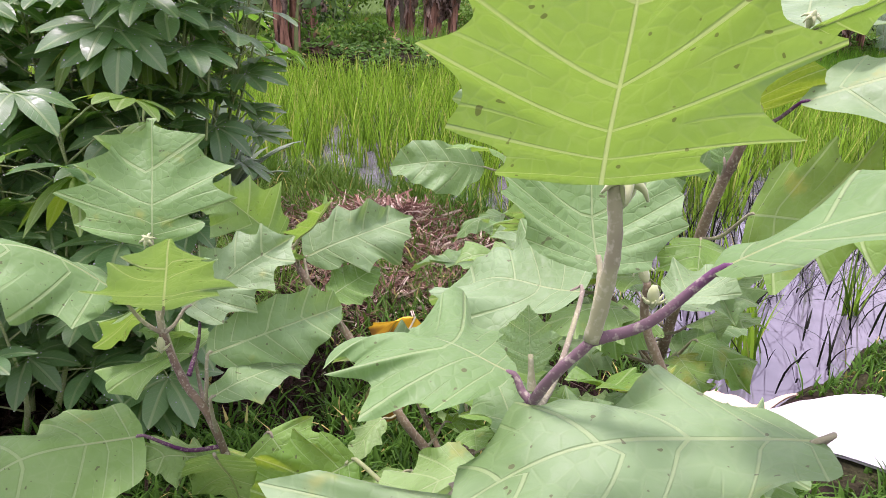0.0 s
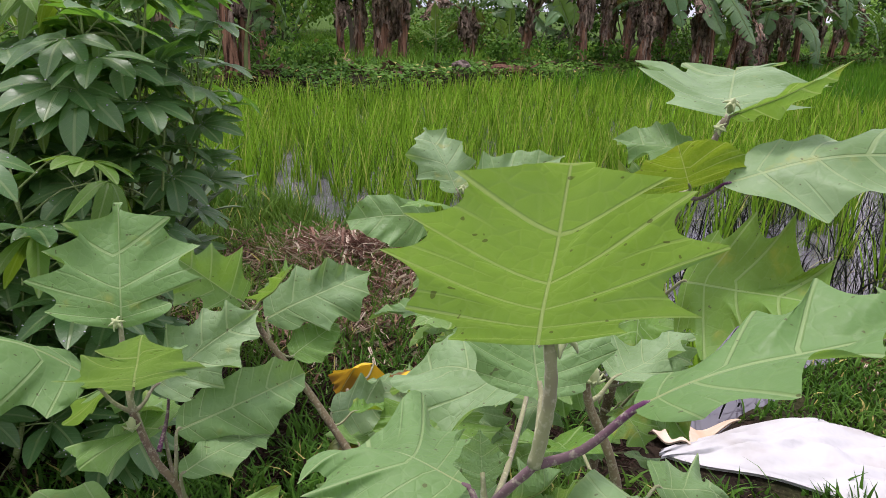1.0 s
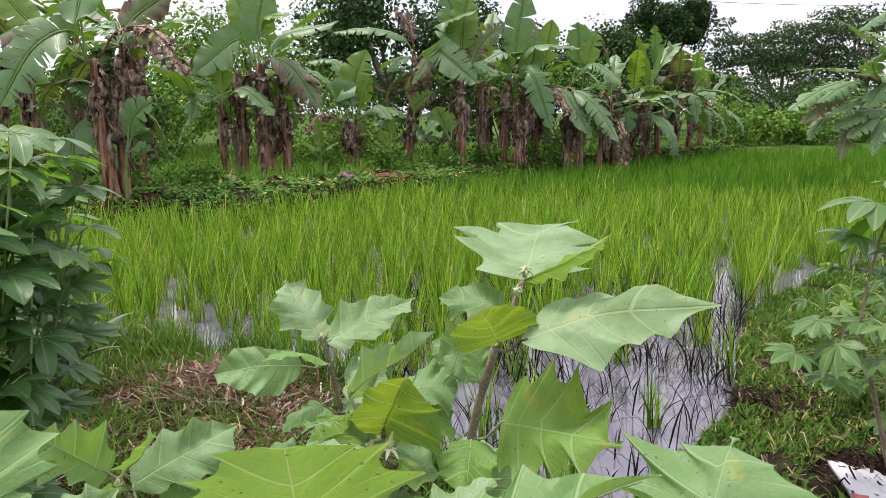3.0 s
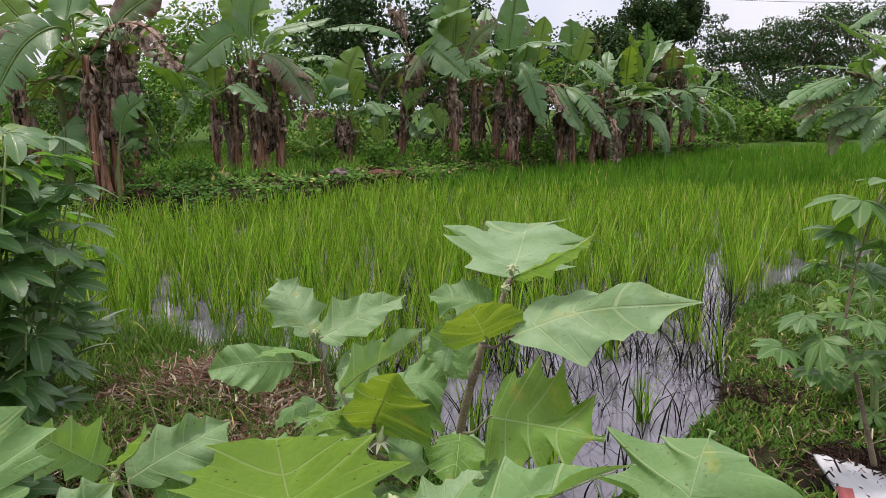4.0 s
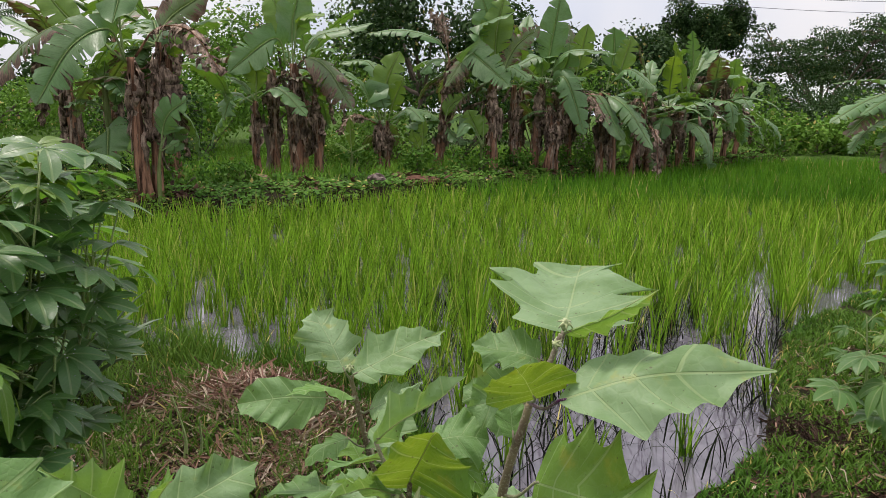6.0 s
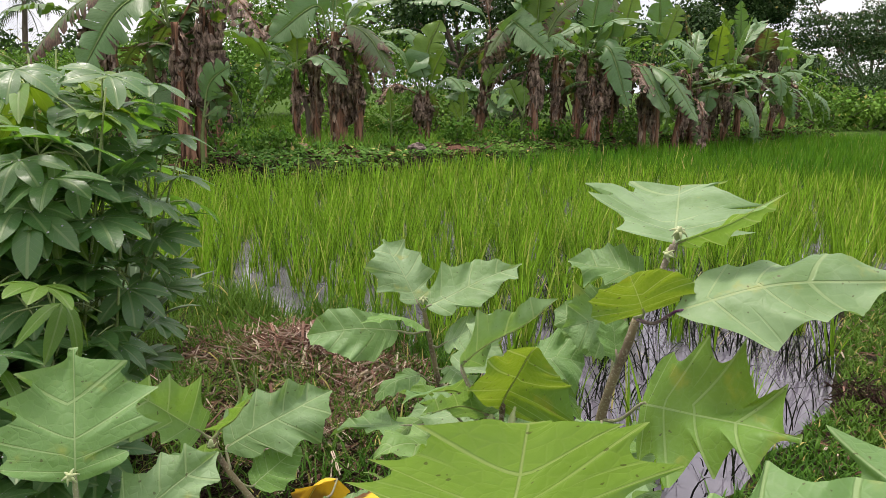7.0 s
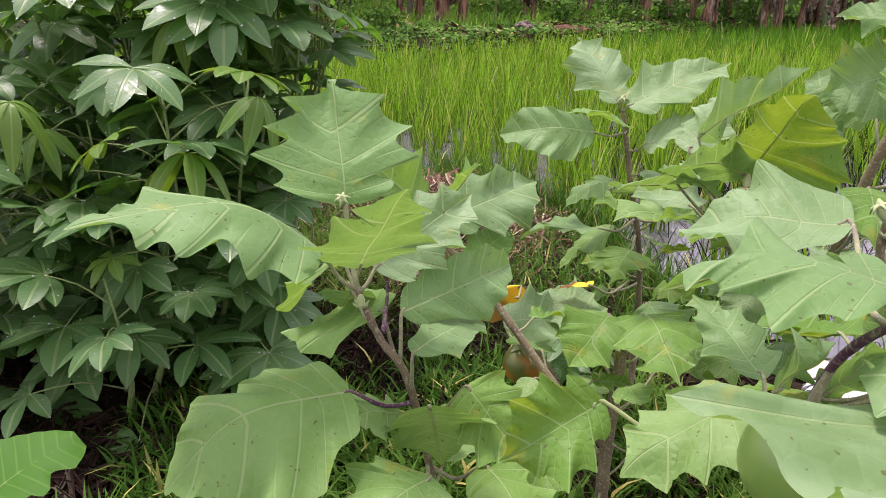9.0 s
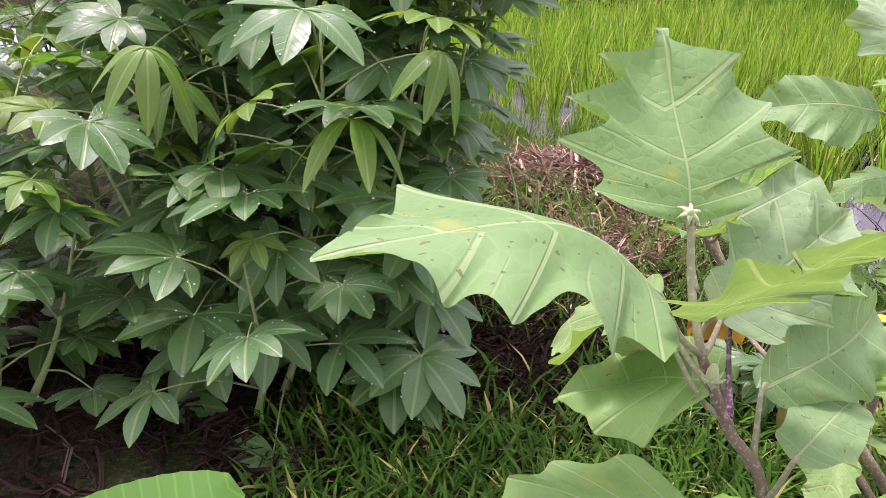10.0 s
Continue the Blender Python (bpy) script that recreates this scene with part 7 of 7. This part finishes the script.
banana_leaf(plant, ((0.9, 16.3, 1.91), (1.04, 16.3, 2.78), (1.2, 16.4, 3.76)), 0.36, BANANA, FRONT, 0.15, 0.1, 0.25)
banana_leaf(plant, ((0.94, 16.3, 1.91), (1.34, 16.1, 2.61), (2.36, 15.9, 2.6)), 0.28, BANANA, ABOVE, 0.45, 0.15, 0.2)
banana_leaf(plant, ((0.89, 16.3, 1.91), (0.81, 16.0, 2.51), (0.29, 15.8, 2.29)), 0.28, BANANA, ABOVE, 0.6, 0.2, 0.2)
banana_leaf(plant, ((1.0, 16.3, 1.91), (1.32, 15.8, 2.09), (1.73, 15.5, 0.98)), 0.3, BANANA, FRONT, 0.6, 0.2, 0.1)
banana_leaf(plant, ((0.95, 16.4, 1.91), (1.37, 16.4, 2.38), (1.41, 16.4, 2.84)), 0.24, BANANA, FRONT, 0.3, 0.1, 0.2)
banana_leaf(plant, ((0.83, 16.3, 2.06), (0.35, 16.2, 2.52)), 0.24, BANANA_HALF, ABOVE, 0.8, 0.5, 0.1)
plant = banana_stem((1.0, 16.0, 0), (1.35, 16.0, 1.66), 0.069, 7, False, 79)
crown_leaves(plant, (1.35, 16.0, 1.66), 3, 0.9, 479, 0.17)
plant = banana_stem((1.2, 16.1, 0), (1.04, 16.1, 1.56), 0.069, 6, False, 80)
crown_leaves(plant, (1.04, 16.1, 1.56), 3, 0.9, 480, 0.17)
plant = banana_stem((2.23, 16.9, 0), (2.19, 16.9, 1.85), 0.073, 5, False, 81)
crown_leaves(plant, (2.19, 16.9, 1.85), 5, 1.5, 481)
banana_leaf(plant, ((1.58, 16.9, 1.87), (1.71, 16.9, 2.57), (1.84, 16.9, 3.28)), 0.28, BANANA_LIGHT, FRONT, 0.15, 0.05, 0.3)
banana_leaf(plant, ((2.3, 16.9, 1.92), (2.43, 17.0, 2.63), (2.4, 17.0, 3.24)), 0.3, BANANA, FRONT, 0.15, 0.1, 0.3)
banana_leaf(plant, ((2.52, 16.9, 1.82), (2.57, 16.8, 2.35), (2.78, 16.8, 3.04)), 0.26, BANANA_LIGHT, FRONT, 0.15, 0.05, 0.3)
banana_leaf(plant, ((1.92, 16.9, 1.82), (2.14, 16.5, 1.7), (2.66, 16.2, 0.77)), 0.32, BANANA, ABOVE, 0.8, 0.2, 0.1)
banana_leaf(plant, ((1.81, 16.9, 1.82), (1.98, 16.5, 1.75), (2.31, 16.2, 1.17)), 0.3, BANANA_DRY, ABOVE, 0.9, 0.5, 0.1)
banana_leaf(plant, ((2.19, 16.9, 1.87), (2.67, 16.4, 1.54), (3.21, 16.1, 0.7)), 0.3, BANANA, ABOVE, 0.7, 0.25, 0.1)
banana_leaf(plant, ((2.3, 16.9, 1.92), (2.69, 16.7, 2.34), (3.31, 16.5, 1.91)), 0.3, BANANA, ABOVE, 0.7, 0.2, 0.15)
banana_leaf(plant, ((1.86, 16.9, 1.82), (1.5, 16.6, 2.08), (1.16, 16.4, 1.86)), 0.26, BANANA, ABOVE, 0.7, 0.2, 0.15)
plant = banana_stem((2.51, 16.9, 0), (2.36, 16.9, 1.85), 0.073, 5, False, 82)
crown_leaves(plant, (2.36, 16.9, 1.85), 5, 1.5, 482)
# A low broad plant on the near side of the paddy.
plant = banana_stem((6.9, 11.7, 0), (6.6, 11.6, 1.5), 0.095, 0, True, 83)
banana_leaf(plant, ((6.13, 11.5, 2.75), (5.77, 11.2, 2.59), (5.39, 10.9, 2.39)), 0.11, BANANA, ABOVE, 0.8, 0.5, 0.1)
banana_leaf(plant, ((6.1, 11.5, 1.68), (5.76, 11.2, 1.96), (5.86, 10.9, 2.22)), 0.22, BANANA, ABOVE, 0.8, 0.5, 0.1)
banana_leaf(plant, ((5.59, 11.5, 1.79), (5.06, 11.2, 1.62), (4.5, 10.9, 1.32)), 0.17, BANANA, ABOVE, 0.8, 0.5, 0.1)
banana_leaf(plant, ((5.72, 11.5, 1.64), (5.15, 11.2, 1.45), (4.74, 10.9, 1.14)), 0.17, BANANA_HALF, ABOVE, 0.8, 0.5, 0.1)
banana_leaf(plant, ((5.97, 11.5, 1.79), (5.42, 11.2, 1.69), (4.9, 10.9, 1.43)), 0.17, BANANA, ABOVE, 0.8, 0.5, 0.1)
banana_leaf(plant, ((6.13, 11.5, 1.68), (5.55, 11.2, 1.43), (5.09, 10.9, 1.28)), 0.17, BANANA, ABOVE, 0.8, 0.5, 0.1)
banana_leaf(plant, ((6.28, 11.5, 1.34), (5.68, 11.2, 1.3), (5.13, 10.9, 1.05)), 0.17, BANANA, ABOVE, 0.8, 0.5, 0.1)
banana_leaf(plant, ((6.1, 11.5, 1.3), (5.55, 11.2, 1.08), (5.28, 10.9, 0.66)), 0.15, BANANA_HALF, ABOVE, 0.8, 0.5, 0.1)
banana_leaf(plant, ((5.44, 11.5, 1.38), (5.08, 11.2, 1.15), (4.81, 10.9, 0.92)), 0.12, BANANA, ABOVE, 0.8, 0.5, 0.1)
banana_leaf(plant, ((6.22, 11.5, 1.94), (5.87, 11.2, 1.63), (5.58, 10.9, 1.36)), 0.2, BANANA, ABOVE, 0.8, 0.5, 0.1)
banana_leaf(plant, ((6.16, 11.5, 1.41), (5.76, 11.2, 1.19), (5.36, 10.9, 0.94)), 0.17, BANANA, ABOVE, 0.8, 0.5, 0.1)
banana_leaf(plant, ((6.29, 11.5, 1.6), (5.78, 11.2, 1.8), (5.39, 10.9, 1.82)), 0.17, BANANA_HALF, ABOVE, 0.8, 0.5, 0.1)
banana_leaf(plant, ((6.26, 11.5, 1.22), (5.99, 11.2, 1.11), (5.72, 10.9, 0.83)), 0.14, BANANA, ABOVE, 0.8, 0.5, 0.1)
# Dark, crowded plants towards the far end, with drooping leaves.
banana(0.45, 17.4, 1.75, 7, 1.7, 97, 4, (-0.1, 0), 0.10)
banana(1.6, 17.6, 1.7, 8, 1.7, 98, 4, (0.2, 0), 0.10, lifts=(1.2, 0.1))
banana(3.0, 17.6, 1.6, 10, 1.7, 76, 4, (0.1, 0), 0.10, lifts=(1.2, 0.0))
banana(3.5, 18.2, 1.55, 10, 1.6, 77, 3, (0, 0), 0.095, lifts=(1.1, -0.1))
banana(4.0, 18.8, 1.75, 10, 1.7, 99, 4, (0.1, 0), 0.095, lifts=(1.1, -0.1))
banana(4.6, 19.8, 1.65, 11, 1.8, 78, 3, (0, 0), 0.095, lifts=(1.1, -0.2))
banana(5.2, 20.9, 1.85, 11, 1.8, 79, 3, (0, 0), 0.095, lifts=(1.2, -0.2))
banana(5.8, 21.3, 1.6, 11, 1.8, 80, 3, (0, 0), 0.095, lifts=(1.1, -0.2))
banana(6.5, 22.6, 1.75, 11, 1.8, 81, 2, (0, 0), 0.095, lifts=(1.2, -0.1))
banana(7.3, 24.2, 1.20, 10, 1.8, 82, 1, (0, 0), 0.095, lifts=(1.2, -0.1))
banana(-5.9, 10.6, 1.80, 7, 1.5, 64, 4, (-0.2, 0.1), 0.11)
banana(-5.0, 11.6, 2.35, 7, 1.7, 58, 4, (0.0, 0.1), 0.11)
banana(-6.6, 12.6, 2.4, 7, 1.8, 57, 4, (0.0, 0.1), 0.11)
banana(-4.0, 15.6, 2.2, 6, 1.7, 56, 4, (0.0, 0.1), 0.10)
banana(7.5, 12.8, 1.75, 12, 1.9, 84, 0, (-0.2, 0), 0.13, first_az=3.3, width=0.2, lifts=(0.9, 0.2), sag=0.62)

# ---------------------------------------------------------------- creepers, litter and stump on the far bank
def on_bank(count, seed, lo, hi, x0, x1):
    r = np.random.default_rng(seed)
    X = r.uniform(x0, x1, count)
    Y = shore_far(X) + r.uniform(lo, hi, count)
    return r, X, Y


r, X, Y = on_bank(44000, 91, -0.05, 3.2, -8, 9)
ok = ripples(X * 1.4, Y * 1.4) > -0.4
X, Y = X[ok], Y[ok]
n = len(X)
Z = ground_z(X, Y) + r.uniform(0.0, 0.10, n)
az = r.uniform(0, 6.28, n)
V, F = kites(np.stack([X, Y, Z], 1), np.stack([np.cos(az), np.sin(az), r.normal(0, 0.3, n)], 1), unit(np.stack([r.normal(0, 0.4, n), r.normal(-0.2, 0.4, n), np.ones(n)], 1)), r.uniform(0.04, 0.085, n), r.uniform(0.015, 0.035, n))
put("bank_creeper", mesh_data("bank_creeper", V, F, CREEPER, smooth=False), label="low green creeping weeds covering the muddy bank", category="weeds", kind="stuff")
r, X, Y = on_bank(12000, 92, -0.02, 2.4, -8, 9)
ok = ripples(X * 1.1 + 3, Y * 1.3) > 0.12
X, Y = X[ok], Y[ok]
n = len(X)
Z = ground_z(X, Y) + r.uniform(0.0, 0.06, n)
az = r.uniform(0, 6.28, n)
V, F = kites(np.stack([X, Y, Z], 1), np.stack([np.cos(az), np.sin(az), r.normal(0, 0.35, n)], 1), unit(np.stack([r.normal(0, 0.7, n), r.normal(0, 0.7, n), np.ones(n)], 1)), r.uniform(0.06, 0.22, n), r.uniform(0.012, 0.05, n))
put("bank_litter", mesh_data("bank_litter", V, F, LITTER, smooth=False), label="dead brown banana leaves lying on the bank", category="leaf litter", kind="stuff")


def lump(name, where, size, seed, mat, label, category):
    """A weathered lump of old plant matter."""
    r = np.random.default_rng(seed)
    bm = bmesh.new()
    bmesh.ops.create_icosphere(bm, subdivisions=4, radius=1.0)
    for vert in bm.verts:
        p = vert.co.copy()
        d = 1 + 0.28 * noise.noise(p * 1.9 + Vector((seed, 0, 0))) + 0.12 * noise.noise(p * 5.0 + Vector((0, seed, 0)))
        vert.co = Vector((p.x * size[0], p.y * size[1], p.z * size[2])) * d
    me = bpy.data.meshes.new(name)
    bm.to_mesh(me)
    bm.free()
    me.materials.append(mat)
    ob = put(name, me, label=label, category=category)
    ob.location = (where[0], where[1], float(ground_z(*where)) + size[2] * 0.45)
    return ob


lump("rotten_stump", (-1.95, 12.2), (0.17, 0.14, 0.12), 3, STUMP, "greyish brown rotten banana stump on the bank", "stump")
lump("brown_mound", (-1.25, 12.9), (0.34, 0.25, 0.07), 5, bark_material("litter_heap", (0.04, 0.022, 0.016), (0.19, 0.095, 0.068), 16.0, (1, 1, 1)), "reddish brown heap of dead leaves", "leaf heap")
lump("brown_mound", (-4.15, 12.2), (0.45, 0.3, 0.08), 7, bark_material("pale_litter", (0.13, 0.09, 0.06), (0.30, 0.20, 0.15), 16.0, (1, 1, 1)), "pale brown heap of dead leaves under the bananas", "leaf heap")

# ---------------------------------------------------------------- grass in the clearing behind the bank
r = np.random.default_rng(95)
X, Y = r.uniform(-9, 8, 30000), r.uniform(10.5, 26, 30000)
ok = Y > shore_far(X) + 2.2
roots = np.stack([X, Y, ground_z(X, Y) - 0.01], 1)[ok]
V, F = blades(roots, r.uniform(0.12, 0.38, len(roots)), r.uniform(0.006, 0.012, len(roots)), 0.5, 4, r)
put("clearing_grass", mesh_data("clearing_grass", V, F, MEADOW), label="wild green grass in the clearing, coloured bright as if sunlit", category="grass", kind="stuff")

# ---------------------------------------------------------------- bushes and trees
def leaf_cloud(centres, radii, count, size, seed, flat=1.0):
    """Many small leaves round given centres."""
    r = np.random.default_rng(seed)
    pick = r.integers(0, len(centres), count)
    d = unit(r.normal(0, 1, (count, 3)))
    rad = radii[pick] * r.uniform(0.45, 1.05, count) ** 0.6
    P = centres[pick] + d * rad[:, None] * np.array([1, 1, flat])
    way = unit(d * 0.6 + r.normal(0, 0.6, (count, 3)) - [0, 0, 0.25])
    nor = unit(d * 0.4 + r.normal(0, 0.5, (count, 3)) + [0, 0, 0.7])
    L = size * r.uniform(0.6, 1.4, count)
    return kites(P, way, nor, L, L * r.uniform(0.22, 0.42, count))


def bush(x, y, rx, rz, count, size, seed, mat=None, label="leafy green bush behind the banana plants"):
    r = np.random.default_rng(seed)
    z = float(ground_z(x, y))
    plant = thing("bush", (x, y, z), label, "bush", "bushes behind the bananas")
    m = 16
    C = np.stack([x + rx * r.uniform(-0.8, 0.8, m), y + rx * 0.7 * r.uniform(-0.8, 0.8, m), z + rz * r.uniform(0.15, 0.95, m)], 1)
    R = r.uniform(0.22, 0.42, m) * min(rx, rz)
    V, F = leaf_cloud(C, R, count, size, seed + 1)
    part("foliage", V, F, mat or BUSH, plant, smooth=False)
    for c in C[:7]:
        V, F = tube(curve([(x + r.normal(0, 0.1), y, z - 0.05), (c + np.array([x, y, z])) / 2, c], 8), [0.02, 0.006], 5)
        part("twig", V, F, BARK, plant)


for q, (x, y, rx, rz, nn, size) in enumerate((
    (-6.8, 12.5, 0.9, 0.9, 1800, 0.065), (-7.4, 16.0, 1.2, 1.7, 2500, 0.10), (-8.6, 11.2, 1.2, 1.2, 2200, 0.07), (-5.3, 18.5, 1.6, 1.1, 2600, 0.075), (-7.8, 19.5, 1.8, 2.4, 3000, 0.12), (-6.2, 10.9, 0.8, 0.6, 1500, 0.06), (-7.6, 10.0, 0.9, 0.8, 1500, 0.06), (-4.0, 17.0, 0.8, 0.7, 1500, 0.06),
    (-2.6, 18.8, 1.3, 2.0, 2500, 0.09), (-1.0, 19.2, 1.5, 2.2, 2600, 0.09), (0.9, 19.4, 1.5, 2.3, 2700, 0.09), (2.6, 20.4, 1.4, 2.3, 2600, 0.09), (-3.6, 22.0, 1.8, 2.2, 2700, 0.11), (4.3, 21.9, 1.4, 2.0, 2500, 0.09))):
    bush(x, y, rx, rz, nn, size, 300 + 7 * q, (BUSH, TREE, CREEPER, BUSH)[q % 4])
for q, (x, y, rx, rz) in enumerate(((9.4, 26.3, 1.3, 1.2), (11.0, 27.2, 1.4, 1.0), (12.7, 27.4, 1.4, 1.2), (14.4, 28.2, 1.5, 1.1), (16.5, 29.5, 1.6, 1.5), (10.2, 29.0, 1.6, 1.9), (13.5, 30.0, 1.8, 2.0))):
    bush(x, y, rx, rz, 1500, 0.15, 420 + 7 * q, label="low green hedge at the far end of the paddy")
for q, (x, y, rx, rz) in enumerate(((-2.6, 14.6, 0.5, 0.5), (-1.5, 14.3, 0.5, 0.45), (-0.5, 14.9, 0.5, 0.5), (0.4, 15.8, 0.4, 0.45), (-3.9, 11.6, 0.5, 0.4), (-4.6, 10.8, 0.6, 0.5), (1.7, 17.2, 0.5, 0.5), (-5.6, 9.2, 0.6, 0.6))):
    bush(x, y, rx, rz, 600, 0.075, 520 + 7 * q, CREEPER, "small leafy weed clump on the bank")


def tree(where, height, crown, flat, leaves, size, seed, fork, mat, label, branches=7, trunk=0.22, clump=0.3, name="tree"):
    """A tapered trunk, limbs that fork twice, and leaf clumps at their ends."""
    r = np.random.default_rng(seed)
    x, y = where
    z = float(ground_z(x, y))
    plant = thing(name, (x, y, z), label, "tree")
    base = np.array([x, y, z - 0.2])
    crotch = np.array([x + r.normal(0, 0.2), y, z + height * fork])
    V, F = tube(curve([base, base * 0.5 + crotch * 0.5 + [0.1, 0, 0], crotch], 10), [trunk * 1.3, trunk, trunk * 0.8], 10)
    part("trunk", V, F, BARK, plant)
    ends = []
    for q in range(branches):
        az = q * 2.4 + r.normal(0, 0.3)
        reach = crown * r.uniform(0.35, 0.85)
        goal = crotch + np.array([math.cos(az) * reach, math.sin(az) * reach * 0.8, height * (1 - fork) * r.uniform(0.35, 0.95)])
        mid = crotch * 0.5 + goal * 0.5 + np.array([0, 0, -0.06 * height])
        pieces = [tube(curve([crotch, mid, goal], 10), [trunk * 0.55, trunk * 0.18], 7)]
        for _ in range(5):
            a2 = az + r.normal(0, 0.8)
            twig = goal * 0.6 + mid * 0.4 + np.array([math.cos(a2), math.sin(a2), 0]) * crown * r.uniform(0.2, 0.5) + [0, 0, height * 0.10 * r.uniform(-0.3, 1.2)]
            pieces.append(tube(curve([mid * 0.4 + goal * 0.6, (goal + twig) / 2, twig], 6), [trunk * 0.18, trunk * 0.05], 5))
            ends.append(twig)
        ends.append(goal)
        V, F = join(pieces)
        part("limb", V, F, BARK, plant)
    E = np.array(ends)
    V, F = leaf_cloud(E, crown * clump * r.uniform(0.6, 1.2, len(E)), leaves, size, seed + 5, flat)
    part("crown", V, F, mat, plant, smooth=False)
    return plant


tree((11.4, 45.0), 8.6, 2.0, 1.1, 24000, 0.15, 601, 0.32, TREE, "tall dark broadleaf tree far behind the paddy", 9, 0.20, 0.30)
tree((9.9, 44.5), 7.2, 1.3, 1.1, 11000, 0.15, 605, 0.35, TREE, "dark broadleaf tree far behind the paddy", 7, 0.16, 0.34)
tree((20.0, 50.0), 7.6, 6.0, 0.28, 17000, 0.16, 611, 0.25, TREE, "wide umbrella-shaped rain tree with dark branches", 13, 0.20, 0.2)
tree((26.5, 52.0), 8.6, 7.5, 0.28, 19000, 0.16, 621, 0.25, TREE, "wide umbrella-shaped rain tree with dark branches", 14, 0.22, 0.2)
tree((34.0, 50.0), 8.5, 7.0, 0.30, 15000, 0.17, 631, 0.30, TREE, "wide umbrella-shaped rain tree with dark branches", 12, 0.22, 0.2)
tree((14.5, 55.0), 5.0, 4.5, 0.45, 12000, 0.2, 641, 0.25, TREE, "low spreading dark tree in the distance", 8, 0.25, 0.3)
tree((-2.4, 21.0), 5.0, 2.6, 0.9, 11000, 0.13, 651, 0.35, TREE, "small-leaved tree with thin branches behind the bananas", 9, 0.12, 0.30)
tree((3.2, 30.0), 4.4, 3.0, 0.8, 14000, 0.14, 661, 0.3, TREE, "dark green tree behind the banana row", 9, 0.16, 0.34)
tree((-7.0, 25.0), 4.4, 3.4, 0.8, 12000, 0.13, 671, 0.3, BUSH, "leafy green tree behind the clearing", 9, 0.16, 0.34)
tree((-13.0, 30.0), 2.6, 4.5, 0.7, 8000, 0.18, 681, 0.3, BUSH, "leafy green tree in the distance", 9, 0.2, 0.34)
tree((-19.0, 36.0), 2.2, 4.5, 0.7, 7000, 0.2, 691, 0.3, BUSH, "leafy green tree in the distance", 9, 0.2, 0.34)
tree((6.5, 38.0), 4.3, 3.2, 0.8, 12000, 0.16, 701, 0.3, TREE, "dark green tree behind the banana row", 9, 0.2, 0.34)
tree((20.0, 38.0), 2.2, 3.8, 0.8, 20000, 0.11, 711, 0.2, TREE, "dense green thicket tree at the paddy's end", 9, 0.16, 0.36)
tree((27.0, 42.0), 2.8, 5.0, 0.8, 20000, 0.12, 721, 0.2, TREE, "dense green thicket tree at the paddy's end", 9, 0.16, 0.36)
tree((15.0, 37.0), 2.6, 3.0, 0.8, 20000, 0.11, 725, 0.2, TREE, "dark green thicket tree at the paddy's end", 9, 0.16, 0.36)
tree((-25.0, 46.0), 3.4, 6.0, 0.6, 8000, 0.34, 741, 0.3, TREE, "distant dark green tree beyond the clearing", 9, 0.25, 0.34)
tree((-36.0, 42.0), 3.4, 6.0, 0.6, 7000, 0.34, 751, 0.3, TREE, "distant dark green tree beyond the clearing", 9, 0.25, 0.34)
tree((-10.5, 22.0), 2.3, 2.6, 0.7, 9000, 0.10, 761, 0.25, BUSH, "leafy green tree behind the clearing", 9, 0.12, 0.36)
tree((-15.5, 22.0), 1.9, 2.8, 0.7, 8000, 0.11, 771, 0.25, BUSH, "leafy green tree behind the clearing", 9, 0.12, 0.36)
tree((-1.0, 36.0), 4.4, 4.0, 0.7, 12000, 0.18, 781, 0.3, TREE, "dark green tree behind the banana row", 9, 0.2, 0.36)
tree((-5.0, 16.2), 1.9, 0.9, 0.9, 900, 0.10, 731, 0.5, BUSH, "small leaning tree in the clearing", 4, 0.07, 0.3)

palm = thing("coconut_palm", (-28.0, 40.0, 0.0), "distant coconut palm with drooping fronds", "palm tree")
V, F = tube(curve([(-28, 40, -0.2), (-28.2, 40, 2.5), (-28, 40, 5.4)], 12), [0.22, 0.16, 0.13], 9)
part("trunk", V, F, BARK, palm)
r = np.random.default_rng(9)
for q in range(15):
    az, lift, L = q * 2.4, r.uniform(-0.4, 1.2), r.uniform(2.8, 3.6)
    s = np.linspace(0, 1, 22)
    ang = lift - 1.4 * s**1.3
    run = np.cumsum(np.stack([np.cos(ang), np.sin(ang)], 1), 0) * L / 22
    d, across = np.array([math.cos(az), math.sin(az), 0]), np.array([-math.sin(az), math.cos(az), 0])
    P = np.array([-28, 40, 5.2]) + d * run[:, :1] + np.array([0, 0, 1.0]) * run[:, 1:]
    pieces = [tube(P, [0.035, 0.008], 5)]
    for sgn in (-1, 1):
        tips = P[2:] + across * sgn * 0.5 * np.sin(np.pi * s[2:, None] * 0.9 + 0.25) + d * 0.18 - np.array([0, 0, 0.38])
        line = np.stack([P[2:], (P[2:] + tips) / 2 + [0, 0, 0.10], tips], 1)
        pieces.append(ribbons(line, np.tile([0.03, 0.035, 0.006], (len(line), 1)), np.tile(d, (len(line), 1))))
    V, F = join(pieces)
    part("frond", V, F, TREE, palm, smooth=False)

for q, (z0, z1) in enumerate(((7.3, 8.9), (6.8, 8.3))):
    s = np.linspace(0, 1, 30)[:, None]
    P = np.array([8.0, 38.0, z0]) * (1 - s) + np.array([40.0, 44.0, z1]) * s - np.array([0, 0, 0.8]) * 4 * s * (1 - s)
    V, F = tube(P, [0.012], 5)
    put("power_line", mesh_data("power_line", V, F, CABLE), label="thin dark overhead power line", category="cable", group="overhead lines")
